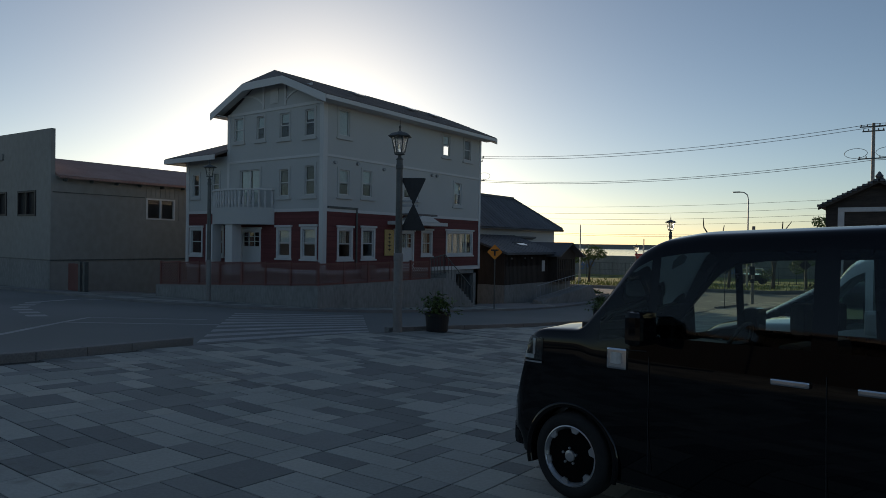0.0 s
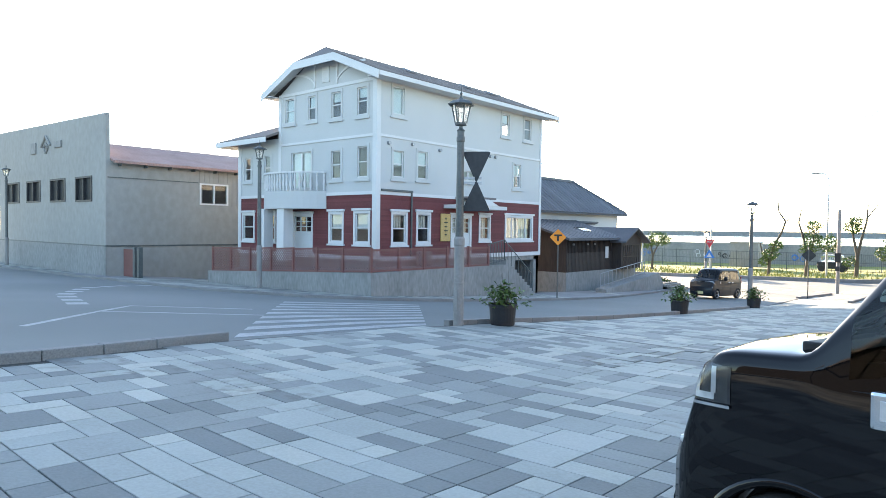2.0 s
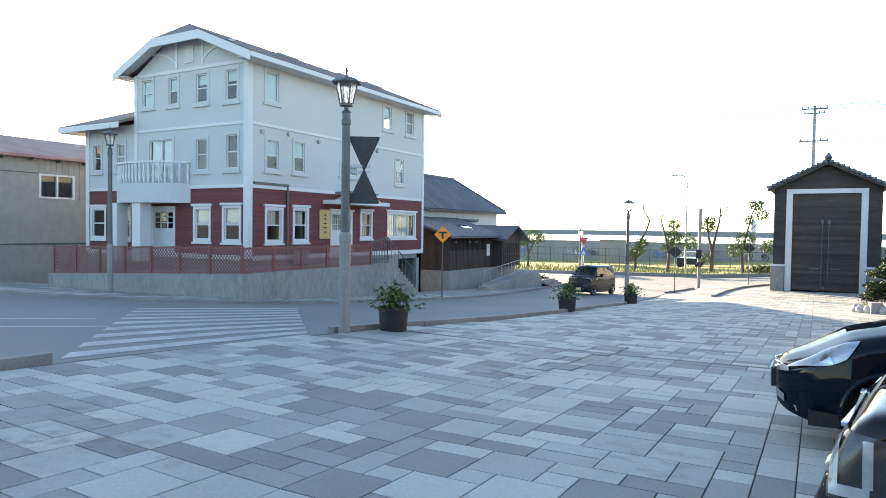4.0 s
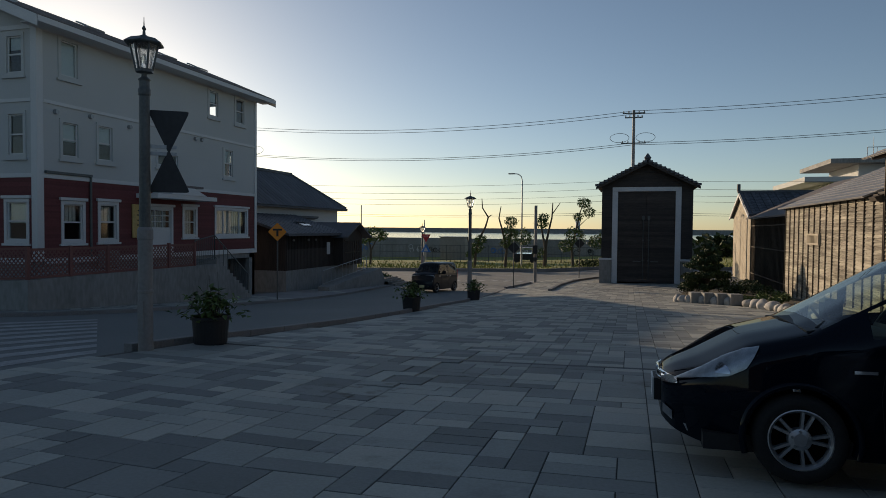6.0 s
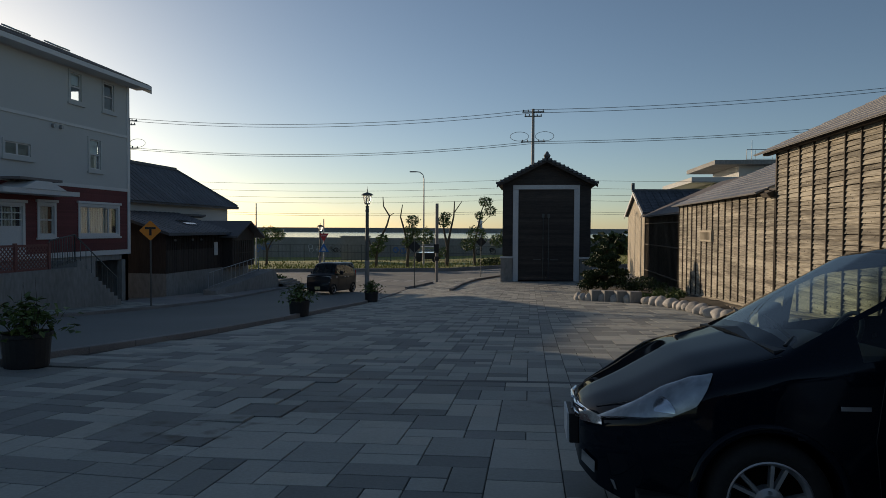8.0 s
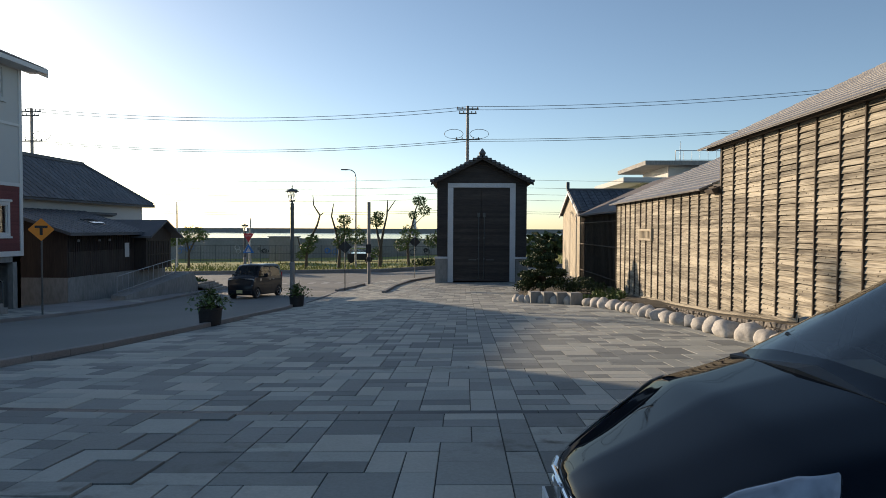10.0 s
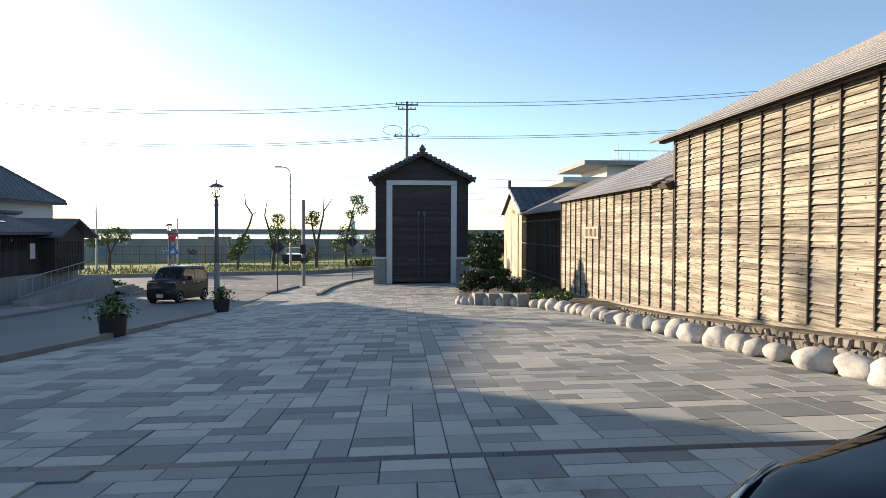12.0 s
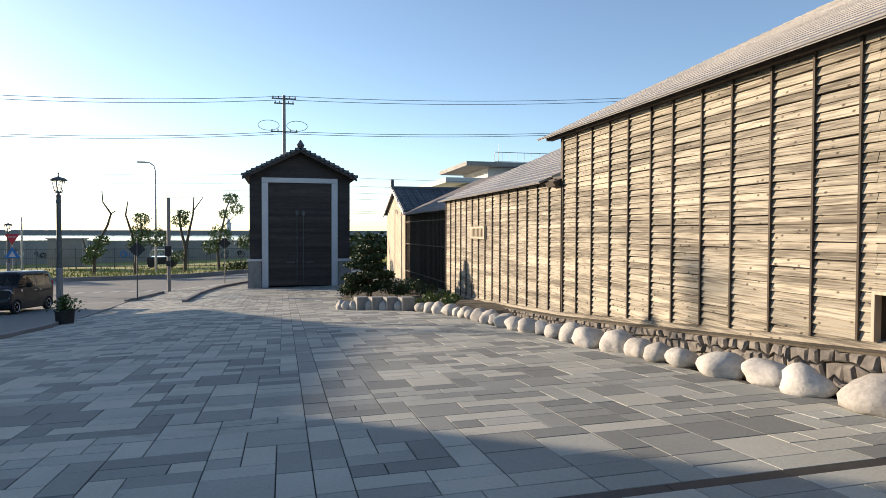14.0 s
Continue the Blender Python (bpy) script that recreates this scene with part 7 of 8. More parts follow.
def planter(at, seed, wide=1.0):
    """A round black tub with leafy plants."""
    g = random.Random(seed)
    tub = thing("planter", "black plastic tub planter with leafy green plants by the kerb", "planter", "planters along the street", at=(*at, ground_z(*at)))
    bm = bmesh.new()
    lathe(bm, [(0.28, 0.0), (0.30, 0.03), (0.335, 0.46), (0.36, 0.47), (0.36, 0.53), (0.33, 0.53), (0.315, 0.42), (0.02, 0.42)], 24)
    part("tub", bm, M["black"], tub)
    bm = bmesh.new()
    lathe(bm, [(0.32, 0.40), (0.30, 0.455), (0.1, 0.47), (0.01, 0.47)], 16)
    part("soil", bm, M["earth"], tub)
    bm = bmesh.new()
    for k in range(340):
        a, r = g.uniform(0, 2 * math.pi), abs(g.gauss(0, 0.22))
        r = min(r, 0.5)
        base = Vector((r * 0.55 * math.cos(a), r * 0.55 * math.sin(a), 0.44))
        h = g.uniform(0.05, 0.55) * (1.15 - r)
        tip = base + Vector((r * 0.8 * math.cos(a), r * 0.8 * math.sin(a), h))
        d = Vector((g.uniform(-1, 1), g.uniform(-1, 1), g.uniform(-0.5, 0.9))).normalized()
        s = Vector((-d.y, d.x, g.uniform(-0.3, 0.3))).normalized()
        L, w = g.uniform(0.11, 0.20), g.uniform(0.03, 0.06)
        v = [bm.verts.new(q) for q in (tip, tip + d * L * 0.5 + s * w, tip + d * L - Vector((0, 0, L * 0.25)), tip + d * L * 0.5 - s * w)]
        bm.faces.new(v)
    part("leaves", bm, M["leaf"], tub)
    bm = bmesh.new()
    for k in range(14):
        a = g.uniform(0, 2 * math.pi)
        p = Vector((0.12 * math.cos(a), 0.12 * math.sin(a), 0.44))
        rod(bm, p, p + Vector((0.25 * math.cos(a), 0.25 * math.sin(a), g.uniform(0.25, 0.6))), 0.008, 0.003, 5)
    for k in range(3):
        p = Vector((g.uniform(-0.15, 0.15), g.uniform(-0.15, 0.15), 0.44))
        rod(bm, p, p + Vector((g.uniform(-0.1, 0.1), g.uniform(-0.1, 0.1), 0.95 * g.uniform(0.7, 1.0))), 0.006, 0.002, 5)
    part("stems", bm, M["bark"], tub)
    return tub


planter((-10.75, 14.6), 1)
planter((-10.75, 26.3), 2)
planter((-11.05, 37.3), 3)


def post_sign(name, at, height, label, r=0.035, mat="steel"):
    z0 = ground_z(*at)
    root = thing(name, label, "road sign", at=(*at, z0))
    bm = bmesh.new()
    rod(bm, (0, 0, -0.3), (0, 0, height), r, seg=10)
    part("post", bm, M[mat], root)
    return root


def lettered(text, size, mat, parent, m, name="letter"):
    """Raised writing in the built-in font, as a mesh."""
    cu = bpy.data.curves.new(name, "FONT")
    cu.body, cu.size, cu.extrude, cu.align_x, cu.align_y = text, size, 0.002, "CENTER", "CENTER"
    tmp = bpy.data.objects.new(name, cu)
    me = bpy.data.meshes.new_from_object(tmp)
    bpy.data.objects.remove(tmp)
    me.transform(Matrix.Diagonal((UNIT, UNIT, UNIT, 1)) @ m)
    me.materials.append(mat)
    ob = new(name, me)
    ob.parent = parent
    return ob


face = 34
ts = post_sign("t_junction_sign", (-19.4, 31.8), 3.72, "orange-yellow diamond warning sign with black T on post", mat="iron")
bm = plate_3d(rounded([(0, 2.86), (0.44, 3.30), (0, 3.74), (-0.44, 3.30)], 0.05), 0.02)
bm.transform(Matrix.Translation((0.03, -0.06, 0)) @ pose(0, 0, 0, 0, 0, face))
tp = part("sign_plate", bm, M["yellow"], ts)
bm = bmesh.new()
box(bm, -0.21, 0.21, -0.012, -0.004, 3.36, 3.45)
box(bm, -0.05, 0.05, -0.012, -0.004, 3.09, 3.36)
bm.transform(Matrix.Translation((0.03, -0.06, 0)) @ pose(0, 0, 0, 0, 0, face))
part("symbol", bm, M["black"], tp)

# stop sign and crossing sign on one post by the side street
st = post_sign("stop_sign", (-21.0, 60.4), 4.1, "red inverted-triangle stop sign over a blue crossing sign on a post")
turn_to = pose(0, 0, 0, 0, 0, 18)
bm = plate_3d(rounded([(-0.43, 4.12), (0.43, 4.12), (0, 3.38)], 0.06), 0.02)
bm.transform(Matrix.Translation((0, -0.07, 0)) @ turn_to)
sp = part("stop_plate", bm, M["red_sign"], st)
lettered("STOP", 0.18, M["white"], sp, Matrix.Translation((0, -0.085, 3.92)) @ turn_to @ pose(0, 0, 0, 90, 0, 0))
bm = plate_3d(rounded([(-0.46, 2.50), (0.46, 2.50), (0, 3.28)], 0.06), 0.02)
bm.transform(Matrix.Translation((0, -0.07, 0)) @ turn_to)
cp = part("crossing_plate", bm, M["blue_sign"], st)
bm = plate_3d([(-0.21, 2.58), (0.21, 2.58), (0, 2.98)], 0.006)
bm.transform(Matrix.Translation((0, -0.08, 0)) @ turn_to)
part("symbol", bm, M["white"], cp)
for at, h, z in (((-11.43, 51.5), 3.5, 2.95), ((-7.5, 62.3), 3.6, 3.0)):
    ds = post_sign("warning_sign", at, h, "dark back of a diamond road sign on a thin post", mat="iron")
    bm = plate_3d(rounded([(0, z - 0.46), (0.46, z), (0, z + 0.46), (-0.46, z)], 0.06), 0.015)
    bm.transform(Matrix.Translation((0, 0.05, 0)) @ pose(0, 0, 0, 0, 0, 4))
    part("sign_plate", bm, M["signback"], ds)
pp = post_sign("signal_post", (-10.8, 58.3), 6.4, "grey concrete signal post with a small dark box", r=0.13, mat="postcon")
part("control_box", boxed(-0.2, 0.2, -0.32, -0.13, 2.4, 3.1, bevel=0.02), M["black"], pp)
part("button_box", boxed(-0.15, 0.15, -0.28, -0.13, 1.75, 2.1, bevel=0.02), M["signback"], pp)
for at, h in (((-15.8, 82), 10.4), ((-37.5, 84), 8.0), ((-30.0, 88), 6.0)):
    bm = bmesh.new()
    lean_top = (0.25 if h > 10 else 0.0)
    z0 = ground_z(*at)
    tl = thing("tall_street_light" if h > 10 else "utility_post", "slender steel street light with a curved arm" if h > 10 else "slim concrete post on the verge", "street lamp" if h > 10 else "pole", at=(*at, z0))
    rod(bm, (0, 0, -0.5), (0, 0, h), 0.13, 0.07, 10)
    part("pole", bm, M["steel"], tl)
    if h > 10:
        bm = bmesh.new()
        arcp = [(0, 0, h), (-0.12, 0, h + 0.5), (-0.5, 0, h + 0.8), (-1.0, 0, h + 0.85)]
        for p, q in zip(arcp, arcp[1:]):
            rod(bm, p, q, 0.055, seg=8)
        part("arm", bm, M["steel"], tl)
        part("head", boxed(-1.7, -0.9, -0.14, 0.14, h + 0.78, h + 0.92, bevel=0.04), M["postcon"], tl)

# ---- utility poles and cables ----
def utility_pole(at, top, label="concrete utility pole with cross arms and insulators"):
    z0 = ground_z(*at)
    pole = thing("utility_pole", label, "utility pole", "utility poles", at=(*at, z0))
    h = top - z0
    bm = bmesh.new()
    rod(bm, (0, 0, -0.5), (0, 0, h), 0.2, 0.12, 12)
    part("shaft", bm, M["postcon"], pole)
    for z, w in ((h - 0.35, 1.0), (h - 0.75, 0.8), (h - 3.1, 1.1)):
        part("cross_arm", boxed(-w, w, -0.19, -0.11, z, z + 0.1), M["iron"], pole)
        for x in (-0.9, -0.45, 0.45, 0.9):
            bm = bmesh.new()
            lathe(bm, [(0.03, 0), (0.06, 0.03), (0.04, 0.08), (0.06, 0.12), (0.02, 0.17)], 8, (x * w, -0.15, z + 0.1))
            part("insulator", bm, M["postcon"], pole)
    for cx in (1.05, -1.25):
        bm = bmesh.new()
        rings = []
        for k in range(18):
            a = 2 * math.pi * k / 18
            ring = []
            for j in range(5):
                b = 2 * math.pi * j / 5
                out = 0.022 * math.cos(b)
                ring.append(bm.verts.new((cx + (0.85 + out) * math.cos(a), -0.2 + 0.022 * math.sin(b), h - 2.55 + (0.42 + out) * math.sin(a))))
            rings.append(ring)
        for k in range(18):
            for j in range(5):
                p, q = rings[k], rings[(k + 1) % 18]
                bm.faces.new((p[j], p[(j + 1) % 5], q[(j + 1) % 5], q[j]))
        bmesh.ops.recalc_face_normals(bm, faces=bm.faces)
        part("cable_loop", bm, M["wire"], pole)
    return pole


def cable(points, sag, r=0.022, label="thin black overhead cable"):
    """A sagging cable from point to point."""
    cu = bpy.data.curves.new("cable", "CURVE")
    cu.dimensions, cu.bevel_depth, cu.bevel_resolution = "3D", r * UNIT, 1
    for a, b in zip(points, points[1:]):
        a, b = Vector(a), Vector(b)
        sp = cu.splines.new("POLY")
        sp.points.add(24)
        for i in range(25):
            f = i / 24
            p = a.lerp(b, f)
            sp.points[i].co = (UNIT * p.x, UNIT * p.y, UNIT * (p.z - 4 * sag * f * (1 - f)), 1)
    cu.materials.append(M["wire"])
    return tagged(new("overhead_cable", cu), label, "cable", "overhead cables")


POLE = (-3.1, 67.0)
utility_pole(POLE, 12.45)
up = utility_pole((-43.5, 67.0), 12.3, "concrete utility pole with a transformer can")
bm = bmesh.new()
rod(bm, (0.9, 0, 8.9), (0.9, 0, 10.1), 0.42, seg=14)
part("transformer", bm, M["steel"], up)
part("transformer_arm", boxed(-0.2, 2.4, -0.06, 0.06, 10.15, 10.27), M["iron"], up)
utility_pole((47, 64), 15.8)
for dy, dz in ((-0.2, 12.25), (0.3, 12.05), (0.0, 9.35), (0.25, 9.2)):
    cable([(-95, 67 + dy, dz), (-43.5, 67 + dy, dz), (-3.1, 67 + dy, dz + 0.1), (47, 64 + dy, dz + 3.3), (100, 62, dz + 3.5)], 0.95)
for dz, y in ((5.9, 76.0), (5.2, 76.0), (4.6, 76.3), (6.7, 75.6), (3.4, 77.0), (3.2, 77.5)):
    cable([(-95, y, dz), (-46, y, dz), (-4, y + 1, dz), (46, y + 2, dz + 0.3), (110, y + 3, dz + 0.4)], 0.45, 0.016)

# ---- boulders, plants and trees ----
edge = resample([(2.78, 15.3), (2.68, 17.1), (2.45, 19.8), (2.3, 22.6), (2.12, 25.5), (1.95, 29.7), (1.15, 32.7)], 0.1)
g = random.Random(21)
i, k = 0, 0
while i < len(edge) - 2:
    x, y = edge[i]
    w = g.uniform(0.26, 0.41) * (1.12 if y < 18 else 0.9 if y < 26 else 0.8)
    bm = rock(1, 300 + k, w * g.uniform(0.75, 0.95), w, w * g.uniform(0.58, 0.80), 3)
    for v in bm.verts:
        if v.co.z < -0.12:
            v.co.z = -0.12 + (v.co.z + 0.12) * 0.2
    x += g.uniform(-0.06, 0.06) + 0.12
    solid("boulder", bm, M["boulder"], "pale rounded boulder edging the paved plaza", "boulder", "boulders along the warehouse", at=(x, y, ground_z(x, y) + 0.11), turn=g.uniform(-25, 25), smooth=True)
    i += max(3, round(w * 2.25 / 0.1))
    k += 1
line = [(-1.15, 35.0), (1.05, 32.9)]
for j, (f, kind) in enumerate(((0.02, "r"), (0.10, "r"), (0.22, "r"), (0.33, "b"), (0.45, "r"), (0.55, "b"), (0.66, "r"), (0.76, "b"), (0.87, "r"), (0.97, "b"))):
    x, y = line[0][0] + 2.2 * f, line[0][1] - 2.1 * f
    if kind == "r":
        bm = rock(1, 600 + j, 0.2, 0.22, 0.24, 3)
        solid("boulder", bm, M["boulder"], "small pale rounded boulder between square stone blocks", "boulder", "boulders along the warehouse", at=(x, y, ground_z(x, y) + 0.1), smooth=True)
    else:
        bm = boxed(-0.24, 0.24, -0.24, 0.24, -0.1, 0.46, bevel=0.02)
        solid("stone_block", bm, M["concrete"], "square grey stone block edging the garden bed", "stone block", "square stone blocks", at=(x, y + 0.1, ground_z(x, y)), turn=10)


def leaf_cloud(bm, centre, radius, count, size, g, flat=1.0, droop=0.2):
    """Many small leaves scattered through an uneven blob."""
    c = Vector(centre)
    for _ in range(count):
        d = Vector((g.gauss(0, 1), g.gauss(0, 1), g.gauss(0, 1))).normalized()
        r = radius * g.uniform(0.35, 1.0) ** 0.6 * (1 + 0.35 * noise.noise(d * 2.2 + c))
        p = c + Vector((d.x * r, d.y * r, d.z * r * flat))
        a = Vector((g.uniform(-1, 1), g.uniform(-1, 1), g.uniform(-0.8, 0.8))).normalized()
        b = a.cross(Vector((g.uniform(-1, 1), g.uniform(-1, 1), g.uniform(-1, 1)))).normalized()
        L, w = size * g.uniform(0.6, 1.3), size * g.uniform(0.25, 0.5)
        v = [bm.verts.new(q) for q in (p - a * L * 0.5, p + b * w, p + a * L * 0.5 - Vector((0, 0, L * droop)), p - b * w)]
        bm.faces.new(v)


def limb(bm, pts, r0, r1):
    k = len(pts) - 1
    for j, (p, q) in enumerate(zip(pts, pts[1:])):
        rod(bm, p, q, r0 + (r1 - r0) * j / k, r0 + (r1 - r0) * (j + 1) / k, 8)


def street_tree(at, trunks, clouds, seed, label):
    g = random.Random(seed)
    t = thing("tree", label, "tree", "pruned trees along the sea road", at=(*at, ground_z(*at)))
    bm = bmesh.new()
    for pts, r0, r1 in trunks:
        limb(bm, [Vector(p) * 0.8 for p in pts], r0 * 0.75, r1 * 0.75)
    part("trunk", bm, M["bark"], t)
    bm = bmesh.new()
    for c, r, n in clouds:
        leaf_cloud(bm, Vector(c) * 0.8, r * 0.85, int(n * 2.2), 0.2, g, 0.8)
    part("crown", bm, M["leaf"], t)


LBL = "hard-pruned street tree with bare stubs and sparse green shoots"
street_tree((-21.2, 80.5), [([(0, 0, -0.2), (0.1, 0, 2.0), (0.6, 0, 4.2), (1.6, 0, 6.2), (2.0, 0, 7.6), (1.1, 0, 9.0), (1.0, 0, 10.4)], 0.24, 0.06), ([(2.0, 0, 7.6), (2.6, 0, 8.0)], 0.08, 0.05), ([(0.1, 0, 2.0), (-0.9, 0, 3.4), (-1.2, 0, 4.6)], 0.16, 0.07)],
            [((0.2, 0, 3.0), 1.1, 260), ((0.9, 0, 4.3), 0.9, 160), ((-0.6, 0, 2.0), 0.8, 120)], 1, LBL)
street_tree((-17.6, 81), [([(0, 0, -0.2), (0.2, 0, 2.6), (-0.4, 0, 5.4), (-1.0, 0, 7.4), (-0.7, 0, 9.2)], 0.26, 0.06), ([(0.2, 0, 2.6), (0.9, 0, 5.0), (0.6, 0, 7.5)], 0.16, 0.05)],
            [((0.8, 0, 6.9), 1.0, 200), ((0.7, 0, 5.3), 1.1, 230), ((2.6, 0, 4.6), 1.5, 330), ((0.2, 0, 3.8), 1.1, 200)], 2, LBL)
street_tree((-12.9, 81), [([(0, 0, -0.2), (0.1, 0, 3.0), (-0.4, 0, 5.2), (-0.7, 0, 7.6)], 0.3, 0.08), ([(0.1, 0, 3.0), (0.5, 0, 5.2), (1.0, 0, 7.4), (1.1, 0, 9.6)], 0.22, 0.07), ([(1.1, 0, 8.0), (2.2, 0, 9.6)], 0.09, 0.05)],
            [((-0.5, 0, 6.6), 1.0, 190), ((-0.2, 0, 7.4), 0.8, 120), ((-0.8, 0, 2.2), 0.9, 120)], 3, LBL)
street_tree((-9.6, 81), [([(0, 0, -0.2), (-0.2, 0, 3.0), (0.4, 0, 5.6), (0.9, 0, 8.0), (1.5, 0, 9.6)], 0.22, 0.05), ([(0.4, 0, 5.6), (2.0, 0, 7.2)], 0.08, 0.03)],
            [((1.5, 0, 9.3), 1.0, 170), ((2.2, 0, 8.0), 0.9, 120), ((0.6, 0, 7.3), 0.7, 100), ((0.2, 0, 4.6), 1.5, 330), ((-1.0, 0, 3.2), 1.2, 220)], 4, LBL)
street_tree((-4.5, 82), [([(0, 0, -0.2), (-0.2, 0, 2.2), (-1.2, 0, 3.8)], 0.2, 0.08), ([(-0.2, 0, 2.2), (1.0, 0, 4.0)], 0.15, 0.06)],
            [((-1.6, 0, 3.9), 1.5, 330), ((0.8, 0, 4.0), 1.5, 330), ((-3.2, 0, 3.4), 1.2, 240)], 5, "low spreading street tree with yellow-green leaves")
street_tree((-37.0, 86), [([(0, 0, -0.2), (0.1, 0, 2.4), (-0.4, 0, 4.6)], 0.26, 0.1), ([(0.1, 0, 2.4), (1.2, 0, 4.6)], 0.18, 0.07)],
            [((-1.2, 0, 4.6), 1.4, 300), ((0.8, 0, 5.2), 1.6, 380), ((2.2, 0, 5.0), 1.0, 160), ((-2.4, 0, 4.0), 0.9, 130)], 6, "broad green tree at the end of the sea road")


def cloud_pine(at):
    """A garden pine trained in pads."""
    g = random.Random(8)
    t = thing("pine_tree", "dark garden pine trained into layered pads beside the gate house", "tree", at=(*at, ground_z(*at)))
    bm = bmesh.new()
    pts = [Vector(p) for p in ((0, 0, -0.1), (0.15, 0.1, 0.7), (-0.1, 0, 1.5), (0.15, 0.05, 2.0), (0.1, 0, 2.5))]
    limb(bm, pts, 0.16, 0.04)
    pads = []
    for z, n, r, pr in ((0.55, 6, 0.95, 0.55), (1.05, 6, 0.85, 0.52), (1.5, 5, 0.7, 0.50), (1.95, 4, 0.5, 0.46), (2.35, 3, 0.3, 0.40), (2.6, 1, 0.05, 0.34)):
        o = g.uniform(0, 6)
        for k in range(n):
            a = o + 2 * math.pi * k / n + g.uniform(-0.3, 0.3)
            rr = r * g.uniform(0.75, 1.15)
            c = Vector((rr * math.cos(a), rr * math.sin(a), z + g.uniform(-0.15, 0.15)))
            limb(bm, [Vector((0.05, 0, z - 0.25)), c * 0.55 + Vector((0, 0, (z - 0.1) * 0.45)), c], 0.05, 0.015)
            pads.append((c, pr * g.uniform(0.8, 1.2)))
    part("trunk", bm, M["bark"], t)
    for c, r in pads:
        bm = bmesh.new()
        leaf_cloud(bm, c, r * 0.9, 480, 0.13, g, 0.42, -0.2)
        part("needle_pad", bm, M["needle"], t)


cloud_pine((0.75, 41.9))


def shrub(at, r, n, mat, label, seed, size=0.12, flat=0.7):
    g = random.Random(seed)
    bm = bmesh.new()
    for k in range(4):
        leaf_cloud(bm, (g.uniform(-r, r) * 0.5, g.uniform(-r, r) * 0.5, r * 0.5), r * 0.7, n // 4, size, g, flat)
    for k in range(6):
        rod(bm, (0, 0, -0.05), (g.uniform(-r, r) * 0.5, g.uniform(-r, r) * 0.5, r * 0.6), 0.012, 0.004, 5)
    solid("shrub", bm, mat, label, "shrub", "shrubs in the garden bed", at=(*at, ground_z(*at) + 0.05))


for k, (x, y, r) in enumerate(((2.0, 44.5, 0.9), (2.9, 43.2, 0.8), (3.5, 45.0, 0.7), (0.0, 42.4, 0.6), (2.2, 41.2, 0.55), (3.4, 41.0, 0.6))):
    shrub((x, y), r, 420, M["needle"], "dark low evergreen shrub in the garden bed", 40 + k)
for k, (x, y, r) in enumerate(((1.6, 33.6, 0.32), (2.5, 33.2, 0.36), (2.3, 34.6, 0.4), (3.1, 35.2, 0.42), (1.5, 35.6, 0.36), (2.8, 37.0, 0.4), (0.8, 35.6, 0.36), (3.1, 16.2, 0.16), (3.7, 38.4, 0.4))):
    shrub((x, y), r, 240, M["leaf"], "bright green weedy tuft in the garden bed", 60 + k, 0.1, 0.6)
g = random.Random(77)
# dry stalks by the blocks, yellow-flowered weeds by the ramp
bm = bmesh.new()
for k in range(160):
    x, y = g.uniform(-0.7, 0.7), g.uniform(-0.35, 0.35)
    rod(bm, (x, y, 0), (x + g.uniform(-0.08, 0.08), y + g.uniform(-0.08, 0.08), g.uniform(0.25, 0.6)), 0.006, 0.002, 4)
tagged(solid("dry_stalks", bm, M["palewood"], "pale dry stalks in the bed behind the stone blocks", "dry plants", kind="stuff", at=(-0.1, 35.4, ground_z(-0.1, 35.4))))
for k, (x, y, r) in enumerate(((-23.0, 54.6, 0.9), (-23.8, 55.5, 0.8), (-22.6, 55.4, 0.6))):
    shrub((x, y), r, 420, M["leaf"], "yellow-green bush beside the stone steps", 80 + k, 0.18)
# grass tufts on the verge
bm = bmesh.new()
for k in range(5200):
    x, y = g.uniform(-60, 18), 75 + abs(g.gauss(0, 9))
    z = ground_z(x, y) + 0.02
    h, w, a = g.uniform(0.15, 0.5), g.uniform(0.04, 0.10), g.uniform(0, math.pi)
    d = Vector((math.cos(a) * w, math.sin(a) * w, 0))
    v = [bm.verts.new(q) for q in (Vector((x, y, z)) - d, Vector((x, y, z)) + d, Vector((x + g.uniform(-0.15, 0.15), y, z + h)))]
    bm.faces.new(v)
solid("grass", bm, M["grass"], "dry uncut grass tufts on the verge", "grass", kind="stuff")
bm = bmesh.new()
for k in range(16):
    leaf_cloud(bm, (-8.5 + k * 0.62, 78.2 + g.uniform(-0.3, 0.3), 0.55), 0.62, 130, 0.2, g, 0.8)
hedge = solid("hedge", bm, M["needle"], "low dark clipped hedge along the sea road", "hedge", at=(0, 0, ground_z(-8, 78)))
# dark tree line far along the shore
for k in range(20):
    x = 9 + k * 9 + g.uniform(-3, 3)
    bm = bmesh.new()
    for j in range(4):
        leaf_cloud(bm, (g.uniform(-4, 4), g.uniform(-2, 2), 2.2 + g.uniform(-0.5, 0.8)), 2.6, 90, 1.1, g, 0.7)
    rod(bm, (0, 0, -0.5), (0, 0, 2), 0.3, 0.15, 6)
    solid("shore_tree", bm, M["needle"], "dark low pine clump along the shore", "tree", "shore pines", at=(x, 108, -3.2))

